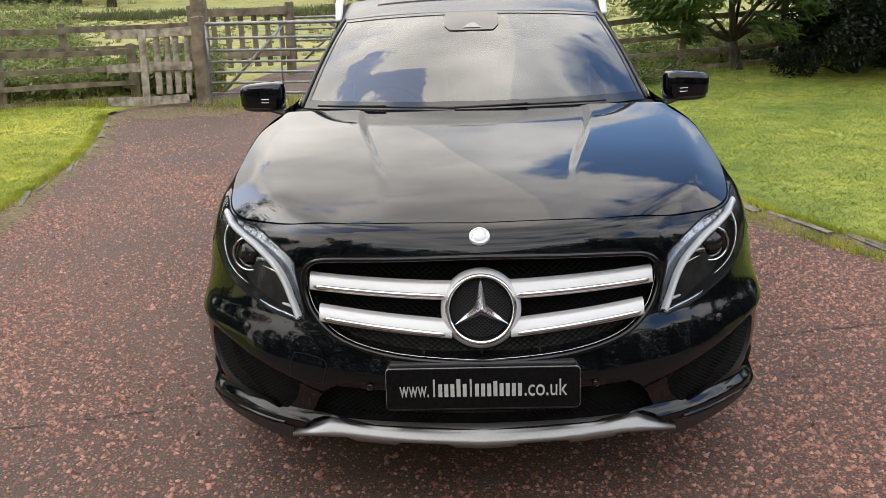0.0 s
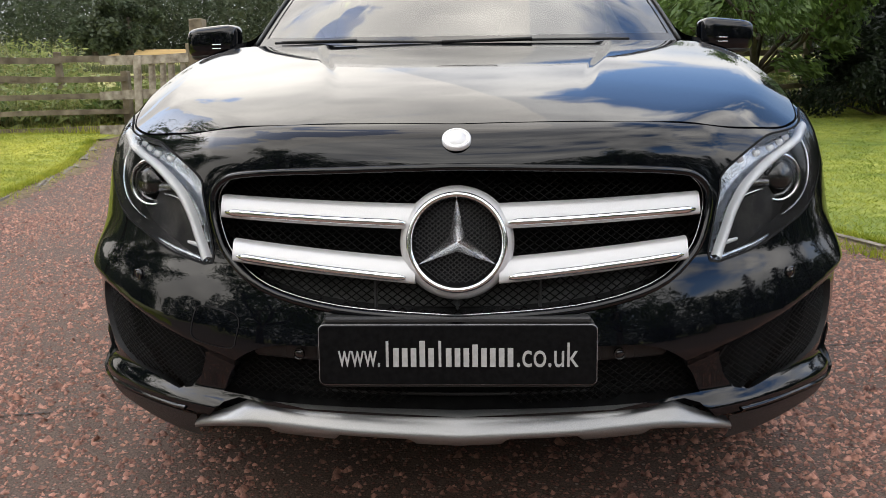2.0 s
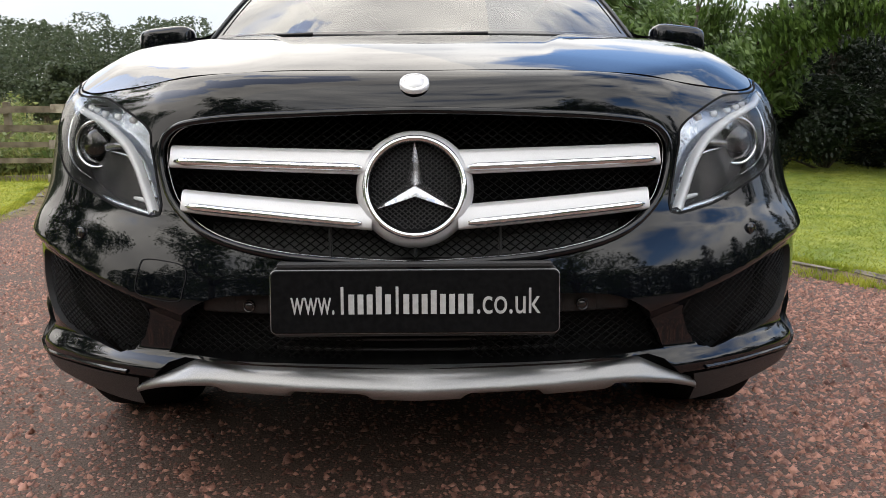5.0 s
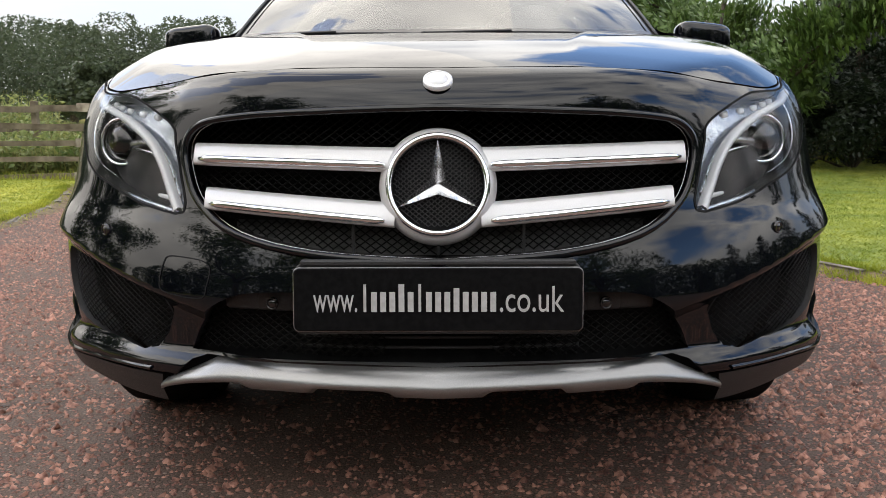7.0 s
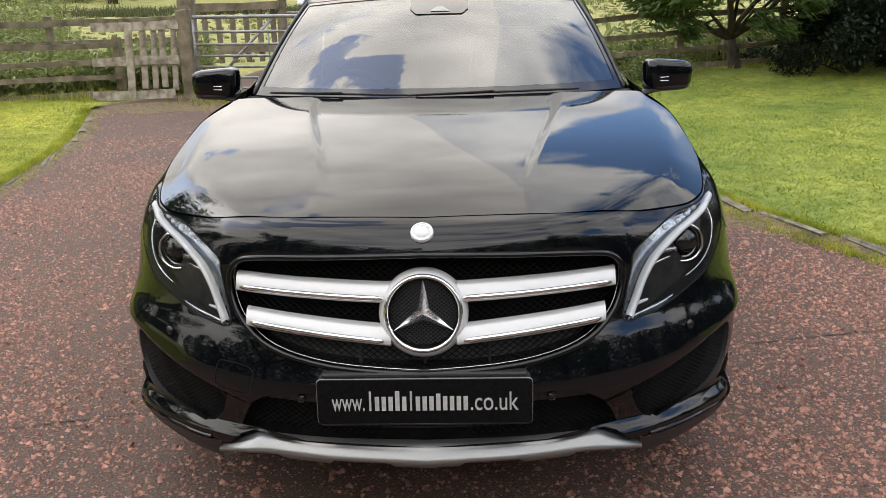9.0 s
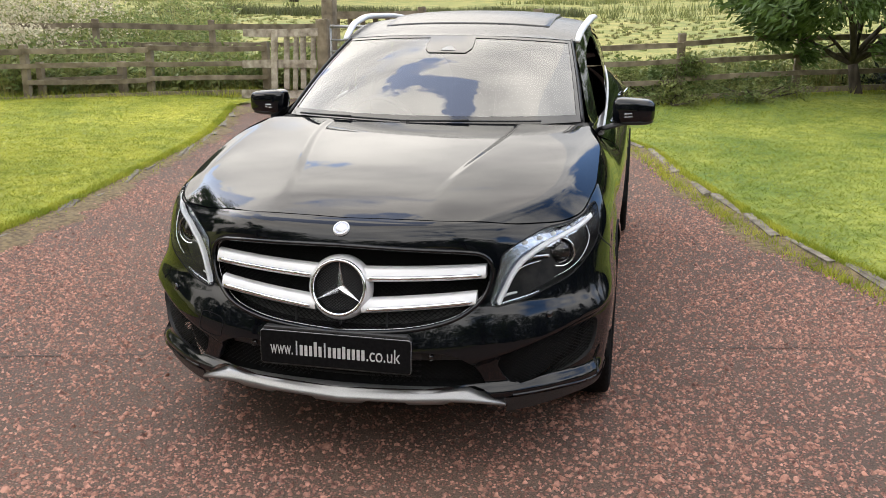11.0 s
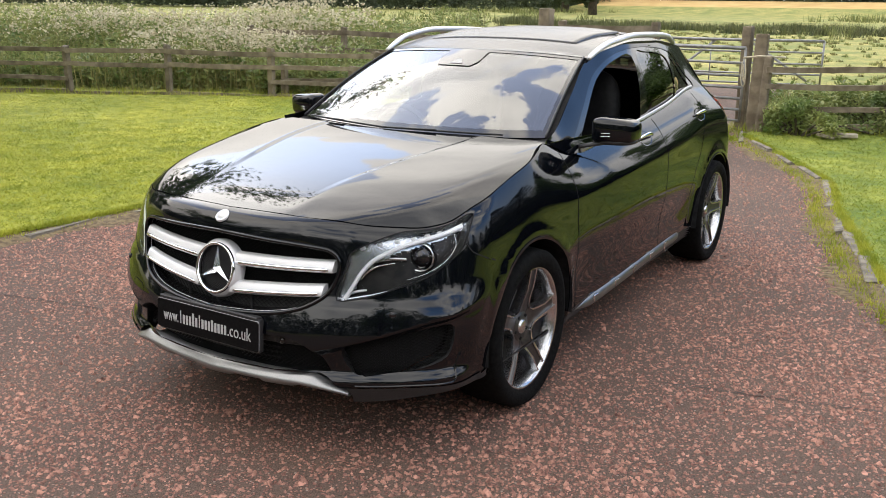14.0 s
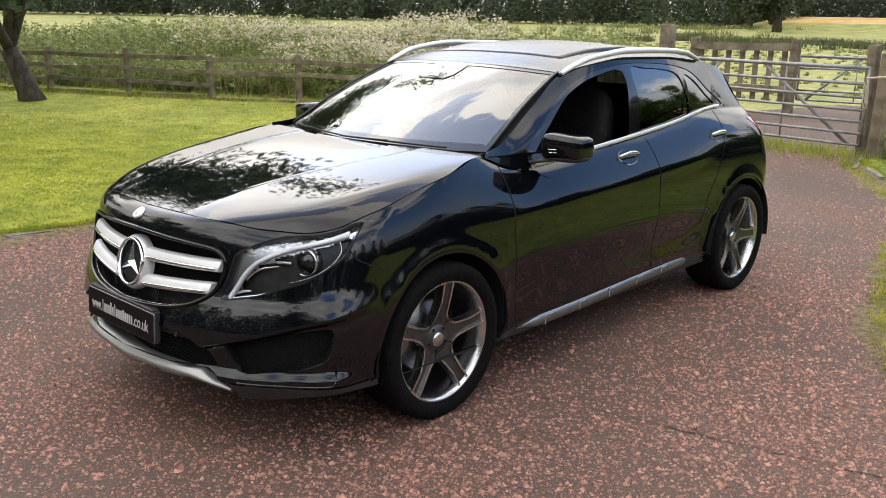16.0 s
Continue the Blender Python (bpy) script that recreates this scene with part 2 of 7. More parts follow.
M_WHEAT = material("ripe_wheat", (.42, .27, .09), .9, 0, (.52, .36, .14), .6, 6)


def lawn_material(name, a, b):
    """Mown turf: broad yellowed patches, hand-sized tufts and fine blades."""
    m = material(name, a, .9, 0, b, .8, 10, bump=.3, bump_scale=70, spread=(.36, .66))
    n, l = m.node_tree.nodes, m.node_tree.links
    p = n["Principled BSDF"]
    src = p.inputs["Base Color"].links[0].from_socket
    co = n.new("ShaderNodeTexCoord")
    for scale, lo, hi, tint in ((9.0, .36, .62, (.62, .70, .55)), (55.0, .34, .60, (.80, .82, .74))):
        t, r, x = n.new("ShaderNodeTexNoise"), n.new("ShaderNodeValToRGB"), n.new("ShaderNodeMix")
        t.inputs["Scale"].default_value, t.inputs["Detail"].default_value = scale, 5.0
        r.color_ramp.elements[0].position, r.color_ramp.elements[0].color = lo, (*tint, 1)
        r.color_ramp.elements[1].position, r.color_ramp.elements[1].color = hi, (1.15, 1.12, 1.1, 1)
        x.data_type, x.blend_type = "RGBA", "MULTIPLY"
        x.inputs["Factor"].default_value = 1.0
        l.new(co.outputs["Object"], t.inputs["Vector"])
        l.new(t.outputs["Fac"], r.inputs["Fac"])
        l.new(src, x.inputs["A"])
        l.new(r.outputs["Color"], x.inputs["B"])
        src = x.outputs["Result"]
    l.new(src, p.inputs["Base Color"])
    return m


def drive_material():
    """Old tarmac rolled with red stone chips."""
    m = bpy.data.materials.new("red_chip_tarmac")
    m.use_nodes = True
    n, l = m.node_tree.nodes, m.node_tree.links
    b = n["Principled BSDF"]
    co = n.new("ShaderNodeTexCoord")

    def noise_at(scale, detail):
        t = n.new("ShaderNodeTexNoise")
        t.inputs["Scale"].default_value, t.inputs["Detail"].default_value = scale, detail
        l.new(co.outputs["Object"], t.inputs["Vector"])
        return t

    def ramp(src, *stops):
        r = n.new("ShaderNodeValToRGB")
        while len(r.color_ramp.elements) < len(stops):
            r.color_ramp.elements.new(.5)
        for e, (p, c) in zip(r.color_ramp.elements, stops):
            e.position, e.color = p, (*c, 1)
        l.new(src, r.inputs["Fac"])
        return r.outputs["Color"]

    def mix(f, a, c, kind="MIX"):
        x = n.new("ShaderNodeMix")
        x.data_type, x.blend_type = "RGBA", kind
        l.new(f, x.inputs["Factor"]) if not isinstance(f, float) else setattr(x.inputs["Factor"], "default_value", f)
        l.new(a, x.inputs["A"])
        l.new(c, x.inputs["B"])
        return x.outputs["Result"]
    vo = n.new("ShaderNodeTexVoronoi")
    vo.inputs["Scale"].default_value, vo.inputs["Randomness"].default_value = 78, 1.0
    l.new(co.outputs["Object"], vo.inputs["Vector"])
    sp = n.new("ShaderNodeSeparateColor")
    l.new(vo.outputs["Color"], sp.inputs["Color"])
    stone = ramp(sp.outputs["Red"], (.0, (.13, .058, .044)), (.35, (.22, .100, .075)), (.7, (.30, .150, .112)), (1.0, (.27, .23, .19)))
    tar = ramp(noise_at(180, 6).outputs["Fac"], (.3, (.052, .035, .027)), (.7, (.180, .122, .092)))
    worn = ramp(noise_at(1.1, 8).outputs["Fac"], (.34, (.22, .22, .22)), (.68, (.85, .85, .85)))
    chip = n.new("ShaderNodeMath")
    chip.operation = "LESS_THAN"
    l.new(sp.outputs["Green"], chip.inputs[0])
    l.new(worn, chip.inputs[1])
    edge = ramp(vo.outputs["Distance"], (.30, (1, 1, 1)), (.46, (0, 0, 0)))
    fac = n.new("ShaderNodeMath")
    fac.operation = "MULTIPLY"
    l.new(chip.outputs["Value"], fac.inputs[0])
    l.new(edge, fac.inputs[1])
    body = mix(fac.outputs["Value"], tar, stone)
    dirt = ramp(noise_at(.55, 5).outputs["Fac"], (.3, (.72, .70, .70)), (.7, (1.12, 1.05, 1.0)))
    # shade in the crevices between chips, painted as a dark ring round each cell
    rim = ramp(vo.outputs["Distance"], (.38, (1, 1, 1)), (.50, (.42, .40, .38)), (.64, (1, 1, 1)))
    l.new(mix(1.0, mix(1.0, body, dirt, "MULTIPLY"), rim, "MULTIPLY"), b.inputs["Base Color"])
    b.inputs["Roughness"].default_value = .82
    bp = n.new("ShaderNodeBump")
    bp.inputs["Strength"].default_value, bp.inputs["Distance"].default_value = .9, .008
    hi = mix(.35, fac.outputs["Value"], noise_at(240, 6).outputs["Fac"])
    l.new(hi, bp.inputs["Height"])
    l.new(bp.outputs["Normal"], b.inputs["Normal"])
    return m


M_DRIVE = drive_material()
M_GROUND = lawn_material("meadow_grass", (.160, .188, .042), (.34, .300, .098))
M_TURF = lawn_material("yellowed_turf", (.210, .256, .022), (.425, .415, .054))
# greener turf of the right lawn, with the trees' shade mixed into its colour
M_GREEN_SHADED = lawn_material("tree_shaded_green_turf", (.105, .165, .020), (.29, .315, .055))
M_CHIP = material("red_stone_chips", (.085, .037, .028), .8, 0, (.41, .210, .153), 40, 4, bump=.3, bump_scale=300, vary=.6)


# ---- mesh helpers ----
def mesh_of(name, verts, faces, mats, flat=True, normals=None, index=None):
    me = bpy.data.meshes.new(name)
    me.from_pydata([tuple(map(float, v)) for v in verts], [], [tuple(map(int, f)) for f in faces])
    for m in (mats if isinstance(mats, (list, tuple)) else [mats]):
        me.materials.append(m)
    if index is not None:
        me.polygons.foreach_set("material_index", np.array(index, dtype=np.int32))
    if not flat:
        me.polygons.foreach_set("use_smooth", np.ones(len(me.polygons), dtype=bool))
    me.update()
    if normals is not None:
        me.normals_split_custom_set_from_vertices([tuple(map(float, q)) for q in normals])
    return me


def part(name, mesh, parent=None, label="", m=None):
    """One mesh object under a thing or a part."""
    ob = new(name, mesh)
    ob.parent = parent
    if m is not None:
        ob.matrix_basis = m
    return tagged(ob, label)


def thing(name, label, category, m=None, group="", kind=""):
    ob = new(name)
    ob.empty_display_size = .1
    if m is not None:
        ob.matrix_basis = m
    return tagged(ob, label, category, group, kind)


def merge(*shapes):
    """Joins (verts, faces) pairs."""
    vs, fs = [], []
    for v, f in shapes:
        o = len(vs)
        vs += [tuple(p) for p in v]
        fs += [tuple(i + o for i in q) for q in f]
    return vs, fs


def moved(shape, m):
    return [tuple(m @ Vector(p)) for p in shape[0]], shape[1]


def block(sx, sy, sz, c=(0, 0, 0), b=.006):
    """A box with chamfered edges."""
    bm = bmesh.new()
    bmesh.ops.create_cube(bm, size=1.0)
    for v in bm.verts:
        v.co = Vector((v.co.x * sx + c[0], v.co.y * sy + c[1], v.co.z * sz + c[2]))
    if b:
        bmesh.ops.bevel(bm, geom=bm.edges[:], offset=min(b, sx * .3, sy * .3, sz * .3), segments=1, affect="EDGES")
    bm.verts.index_update()
    s = [tuple(v.co) for v in bm.verts], [tuple(v.index for v in f.verts) for f in bm.faces]
    bm.free()
    return s


def tube(points, r, seg=10, closed=False, squash=(1, 1), up=None):
    """A round bar along a line; r may vary from point to point."""
    pts = [Vector(p) for p in points]
    n = len(pts)
    rs = [r] * n if not hasattr(r, "__len__") else r
    vs, fs = [], []
    side = None
    for i, p in enumerate(pts):
        t = (pts[(i + 1) % n] - pts[i - 1]) if closed else (pts[min(i + 1, n - 1)] - pts[max(i - 1, 0)])
        t.normalize()
        ref = Vector(up) if up else (side if side is not None else (Vector((0, 0, 1)) if abs(t.z) < .9 else Vector((1, 0, 0))))
        a = (ref - t * ref.dot(t)).normalized()
        side = a
        c = t.cross(a)
        for k in range(seg):
            q = 2 * math.pi * k / seg
            vs.append(p + (a * math.cos(q) * squash[0] + c * math.sin(q) * squash[1]) * rs[i])
    rings = n if closed else n - 1
    for i in range(rings):
        for k in range(seg):
            a, b = i * seg + k, i * seg + (k + 1) % seg
            c, d = ((i + 1) % n) * seg + (k + 1) % seg, ((i + 1) % n) * seg + k
            fs.append((a, b, c, d))
    if not closed:
        fs += [tuple(range(seg))[::-1], tuple(range((n - 1) * seg, n * seg))]
    return vs, fs


def lathe(profile, seg=48, axis="x", closed=False):
    """Turns a profile of (radius, along) round an axis."""
    vs, fs = [], []
    n = len(profile)
    for k in range(seg):
        a = 2 * math.pi * k / seg
        for r, h in profile:
            c, s = r * math.cos(a), r * math.sin(a)
            vs.append((h, c, s) if axis == "x" else ((c, h, s) if axis == "y" else (c, s, h)))
    for k in range(seg):
        for i in range(n if closed else n - 1):
            j = (i + 1) % n
            fs.append((k * n + i, k * n + j, ((k + 1) % seg) * n + j, ((k + 1) % seg) * n + i))
    return vs, fs


def sheet(fn, us, vs_, thick=0.0):
    """A grid surface fn(u, v)."""
    v = [tuple(fn(a, b)) for a in us for b in vs_]
    m = len(vs_)
    f = [(i * m + j, (i + 1) * m + j, (i + 1) * m + j + 1, i * m + j + 1) for i in range(len(us) - 1) for j in range(m - 1)]
    return v, f


def mirrored(shape):
    return [(-x, y, z) for x, y, z in shape[0]], [tuple(reversed(f)) for f in shape[1]]


def inside(poly, x, y):
    """Which of many points lie inside a polygon."""
    p = np.array(poly, float)
    x, y = np.asarray(x, float), np.asarray(y, float)
    r = np.zeros(x.shape, bool)
    for (x0, y0), (x1, y1) in zip(p, np.roll(p, -1, 0)):
        c = (y0 > y) != (y1 > y)
        if y0 != y1:
            r ^= c & (x < (x1 - x0) * (y - y0) / (y1 - y0) + x0)
    return r


def curve_points(knots, n, closed=False):
    """A smooth line (Catmull-Rom) through a few knots of any dimension."""
    k = np.array(knots, float)
    m = len(k)
    out = []
    spans = m if closed else m - 1
    for i in range(spans):
        p = [k[(i + d) % m] if closed else k[min(max(i + d, 0), m - 1)] for d in (-1, 0, 1, 2)]
        for s in np.linspace(0, 1, n, endpoint=False):
            out.append(.5 * (2 * p[1] + (p[2] - p[0]) * s + (2 * p[0] - 5 * p[1] + 4 * p[2] - p[3]) * s * s + (3 * p[1] - p[0] - 3 * p[2] + p[3]) * s ** 3))
    if not closed:
        out.append(k[-1])
    return np.array(out)

def pchip(xs, ys):
    """A smooth curve through a few knots."""
    xs, ys = np.array(xs, float), np.array(ys, float)
    h = np.diff(xs)
    d = np.diff(ys) / h
    m = np.zeros(len(xs))
    for i in range(1, len(xs) - 1):
        if d[i - 1] * d[i] > 0:
            a, b = 2 * h[i] + h[i - 1], h[i] + 2 * h[i - 1]
            m[i] = (a + b) / (a / d[i - 1] + b / d[i])
    m[0], m[-1] = d[0], d[-1]

    def f(x):
        x = np.clip(x, xs[0], xs[-1])
        i = np.clip(np.searchsorted(xs, x, side="right") - 1, 0, len(h) - 1)
        t = (x - xs[i]) / h[i]
        return ((2 * t - 3) * t * t + 1) * ys[i] + ((t - 2) * t + 1) * t * h[i] * m[i] + (3 - 2 * t) * t * t * ys[i + 1] + (t - 1) * t * t * h[i] * m[i + 1]
    return f


def smooth(a, b, x):
    t = np.clip((x - a) / (b - a), 0, 1)
    return t * t * (3 - 2 * t)


# Car space: x across, y from the nose backwards, z up from the road.
AXLE_F, AXLE_R = .965, 3.665
nose = pchip((.15, .22, .27, .31, .36, .45, .50, .54, .59, .63, .70, .78, .82, .84, .86, .875, .885, .894, .90, 1.2),
             (.10, .045, .018, .0, -.003, -.010, -.003, .009, .029, .049, .064, .074, .080, .086, .097, .110, .123, .143, .16, .5))
tail_y = pchip((.15, .3, .5, .7, .9, 1.0, 1.15), (4.25, 4.33, 4.38, 4.38, 4.33, 4.28, 4.2))
wide = pchip((.15, .24, .30, .38, .50, .62, .75, .85, .95, 1.1, 1.2), (.820, .845, .860, .870, .881, .890, .890, .885, .873, .845, .82))
CF, CR = .54, .45
# the bonnet: shut line in plan, crease, shoulder fold
EDGE_U = (0, .22, .40, .55, .68, .80, .90, 1.0, 1.15, 1.30, 1.42, 1.60, 1.80, 2.0, 2.2, 2.5, 3.0)
edge_x = pchip(EDGE_U, (0, .29, .49, .640, .725, .770, .790, .803, .797, .742, .776, .768, .742, .695, .665, .43, 0))
edge_y = pchip(EDGE_U, (.143, .160, .225, .325, .405, .487, .590, .72, 1.02, 1.278, 1.55, 2.10, 2.85, 3.52, 3.95, 4.20, 4.28))
bonnet_mid = pchip((.10, .143, .20, .30, .45, .70, 1.0, 1.3), (.878, .894, .914, .943, .975, 1.013, 1.048, 1.072))
bonnet_fold = pchip((.10, .25, .33, .45, .60, .90, 1.28), (.36, .50, .575, .66, .71, .735, .735))
bonnet_tilt = pchip((.10, .25, .45, .70, 1.0, 1.3), (.085, .090, .080, .060, .037, .003))
bonnet_fall = pchip((.10, .25, .35, .49, .72, 1.02, 1.28), (.50, .55, .58, .56, .46, .22, .0))


def bonnet(x, y):
    """A flat middle panel set a little below two creases, flat side panels, and shoulders that fold down to the wings."""
    a = np.abs(x)
    r = .275 + .165 * smooth(.15, 1.25, y)
    step = .0085 * smooth(.22, .75, y) * smooth(r - .034, r + .004, a)
    t, f = a - r, a - bonnet_fold(y)
    e1, e2 = .03, .035
    side = .5 * (t + np.sqrt(t * t + e1 * e1)) - .5 * (np.sqrt(r * r + e1 * e1) - r)
    fall = .5 * (f + np.sqrt(f * f + e2 * e2))
    return bonnet_mid(y) - .006 * (a / .45) ** 2 + step - bonnet_tilt(y) * side - bonnet_fall(y) * fall


# the upper edge of the lower body: bonnet gap, wing top, waistline, tail
_eu = (0, .11, .22, .31, .40, .48, .55, .62, .68, .74, .80, .85, .90, .95, 1.0, 1.08, 1.15, 1.23, 1.30)
edge_z = pchip(_eu + (1.42, 1.60, 1.80, 2.0, 2.2, 2.5, 3.0), tuple(float(bonnet(edge_x(u), edge_y(u))) for u in _eu) + (.985, 1.018, 1.075, 1.140, 1.125, 1.09, 1.08))
sill_z = pchip((0, .45, .85, 1.1, 1.3, 2.0, 3.0), (.235, .235, .266, .25, .235, .25, .30))
CREASE_U, CREASE_Z = (.30, .44, .70, .95), (.43, .475, .553, .60)
# the flank's shoulder: height of its top and how far it leans in there
lean_top = pchip((.60, .72, 1.02, 1.28, 1.55, 2.10, 2.85, 3.52, 3.95), (.92, .94, .985, 1.0, 1.0, 1.018, 1.075, 1.150, 1.12))


def plan_width(u, z):
    s = np.clip(u - 1, 0, 1)
    w = wide(z) * (1 - .026 * smooth(.50, .76, z) * (1 - smooth(1.0, 1.6, u)))
    w = w * (1 + .026 * np.exp(-((u - .80) / .13) ** 2) * (1 - smooth(.54, .68, z)))
    return w * (1 - .025 * smooth(.35, 1, s))


_lu = (1.0, 1.15, 1.30, 1.42, 1.60, 1.80, 2.0)
lean_in = pchip([float(edge_y(u)) for u in _lu], [float((plan_width(u, edge_z(u)) - edge_x(u)) / max(.2, (edge_z(u) - lean_top(edge_y(u)) + .22) / .22) ** 2.0) for u in _lu])


def base(u, z):
    """The body's plan at one height: bowed nose, long side, rounded tail."""
    f, r = nose(z), tail_y(z)
    a, c = np.clip(u, 0, 1) * np.pi / 2, np.clip(3 - u, 0, 1) * np.pi / 2
    s = np.clip(u - 1, 0, 1)
    w = plan_width(u, z)
    x = np.where(u < 1, w * np.sin(a), np.where(u > 2, w * np.sin(c), w))
    y = np.where(u < 1, f + CF * (1 - np.cos(a)), np.where(u > 2, r - CR * (1 - np.cos(c)), (f + CF) * (1 - s) + (r - CR) * s))
    return x, y


def skin(u, v):
    """Lower body: u round the car from the nose to the tail, v up from the sill to the edge."""
    zt = edge_z(u)
    zb = sill_z(u)
    z = zb + v * (zt - zb)
    x, y = base(u, z)
    xt, yt = base(u, zt)
    k = np.clip((z - (zt - .22)) / .22, 0, 1) ** 2.0
    y = y + (edge_y(u) - yt) * k
    k2 = np.clip((z - lean_top(y) + .22) / .22, 0, 1.5) ** 2.0
    along = np.where((u > 1) & (u < 2), 1.0, 0.0)
    x = x + np.where(along > 0, -lean_in(y) * k2, (edge_x(u) - xt) * k)
    # wheel arch flares, the crease over the doors and the hollow above the sill
    for ya in (AXLE_F, AXLE_R):
        d = np.hypot(y - ya, z - .34)
        x = x + .010 * np.exp(-((d - .40) / .035) ** 2) * smooth(.9, 1.0, u) * (1 - smooth(2.0, 2.1, u))
    # the fold across the bumper's corner, with the hollow under it
    zc = np.interp(u, CREASE_U, CREASE_Z)
    inset = .030 * smooth(0, .040, zc - z) * smooth(.315, .36, z) * smooth(.27, .35, u) * (1 - smooth(.80, .98, u))
    a = np.clip(u, 0, 1) * np.pi / 2
    x, y = x - inset * np.sin(a), y + inset * np.cos(a)
    s = smooth(1.18, 1.3, u) * (1 - smooth(1.72, 1.85, u))
    x = x - s * .020 * np.exp(-((z - .47) / .13) ** 2)
    x = x + s * .005 * np.exp(-((z - (.86 + .05 * (y - 2.2))) / .035) ** 2)
    return np.stack([x, y, z], -1)


# ---- the ground: meadow, lawns, drive ----
def rise(x, y):
    """Height of the land: level at the car, a bank at the fence, then a field that climbs slowly to the woods."""
    d = y + .5 * np.maximum(0, -x - 4) - .25 * np.maximum(0, x - 1)
    far = np.hypot(x, y)
    bank = (.12 + .12 * smooth(0, 4, x)) * smooth(9.8, 13.0, d)
    return bank + .014 * np.maximum(0, far - 16) * smooth(6, 20, d) * (1 - .45 * smooth(60, 160, far)) - .02


LEFT_KERB = ((-9.0, .6), (-5.2, 1.3), (-3.75, 2.4), (-3.45, 3.6), (-3.42, 5.2), (-3.72, 7.2), (-4.02, 8.8), (-4.42, 10.2), (-4.80, 11.4))
RIGHT_KERB = ((8.5, 2.6), (5.0, 3.3), (3.2, 4.0), (2.38, 5.05), (1.86, 6.15), (1.58, 7.1), (1.30, 8.0), (.92, 9.5), (.1, 10.9), (-.45, 11.7))
left_line, right_line = curve_points(LEFT_KERB, 14), curve_points(RIGHT_KERB, 14)
DRIVE = [*map(tuple, right_line), (-.55, 12.6), (-.7, 13.4), (-1.0, 17.5), (-1.9, 19.0), (-3.3, 18.6), (-3.9, 16.5), (-3.9, 13.4), (-4.3, 12.4), (-4.75, 12.0), *map(tuple, left_line[::-1]), (-14, 0), (-14, -12), (14, -12), (14, 2.2)]


def build_ground():
    def axis(limit):
        a = [0.0]
        step = .5
        while a[-1] < limit:
            a.append(a[-1] + step)
            if a[-1] > 14:
                step *= 1.16
        return np.array(sorted(set([-q for q in a] + a)))
    xs, ys = axis(900), axis(900)
    X, Y = np.meshgrid(xs, ys, indexing="ij")
    Z = rise(X, Y)
    n = len(ys)
    v = np.stack([X, Y, Z], -1).reshape(-1, 3)
    f = [(i * n + j, (i + 1) * n + j, (i + 1) * n + j + 1, i * n + j + 1) for i in range(len(xs) - 1) for j in range(n - 1)]
    g = part("ground", mesh_of("ground", v, f, M_GROUND, flat=False))
    tagged(g, "rough yellow-green meadow reaching to the woods", "ground", kind="structure")


def filled(poly, step, lift, name, mat):
    """A patch of land inside an outline, that follows the rise."""
    from mathutils.geometry import delaunay_2d_cdt
    p = np.array(poly)
    xs, ys = np.arange(p[:, 0].min(), p[:, 0].max(), step), np.arange(p[:, 1].min(), p[:, 1].max(), step)
    X, Y = (a.ravel() for a in np.meshgrid(xs, ys))
    k = inside(poly, X, Y)
    pts = [Vector(q) for q in poly] + [Vector(q) for q in zip(X[k], Y[k])]
    ed = [(i, (i + 1) % len(poly)) for i in range(len(poly))]
    v, _, f, *_ = delaunay_2d_cdt(pts, ed, [], 0, 1e-5)
    a = np.array([(q.x, q.y) for q in v])
    c = np.array([a[list(t)].mean(0) for t in f])
    ok = inside(poly, c[:, 0], c[:, 1])
    z = rise(a[:, 0], a[:, 1]) + lift
    return mesh_of(name, np.column_stack([a, z]), [t for t, o in zip(f, ok) if o], mat, flat=False)


build_ground()
drive = part("drive", filled(DRIVE, .5, .02, "drive", M_DRIVE))
tagged(drive, "worn tarmac drive rolled with red stone chips", "drive", kind="structure")
LAWN_L = [*map(tuple, left_line), (-4.75, 11.9), (-6.0, 12.1), (-8.4, 10.8), (-11.6, 8.7), (-16, 6.3), (-20, 4), (-20, .6)]
LAWN_R = [*map(tuple, right_line), (-.4, 12.2), (2.0, 13.3), (7.0, 15.6), (16, 18), (16, 2.6)]
tagged(part("lawn", filled(LAWN_L, .5, .055, "lawn", M_TURF)), "mown lawn, bright green with yellowed patches", "lawn", kind="structure")
tagged(part("lawn", filled(LAWN_R, .5, .055, "lawn", M_GREEN_SHADED)), "mown green lawn before the conifers, tree shade put into its colour", "lawn", kind="structure")


def blades(n, poly, height, width, lift, seed, lean=.5, clumps=0, dens=None):
    """Grass blades strewn over an outline: arrays of single triangles."""
    r = np.random.default_rng(seed)
    p = np.array(poly)
    xy = r.uniform(p.min(0), p.max(0), (int(n * 2.6), 2))
    if dens is not None:
        xy = xy[r.random(len(xy)) < dens(xy[:, 0], xy[:, 1])]
    xy = xy[inside(poly, xy[:, 0], xy[:, 1])][:n]
    m = len(xy)
    a, h = r.uniform(0, 2 * np.pi, m), height * r.uniform(.5, 1.3, m)
    w = width * r.uniform(.6, 1.3, m)
    z = rise(xy[:, 0], xy[:, 1]) + lift
    dx, dy = np.cos(a), np.sin(a)
    l = r.normal(0, lean, (m, 2)) * h[:, None]
    A = np.column_stack([xy[:, 0] - dx * w, xy[:, 1] - dy * w, z])
    B = np.column_stack([xy[:, 0] + dx * w, xy[:, 1] + dy * w, z])
    C = np.column_stack([xy[:, 0] + l[:, 0], xy[:, 1] + l[:, 1], z + h])
    return np.stack([A, B, C], 1).reshape(-1, 3)


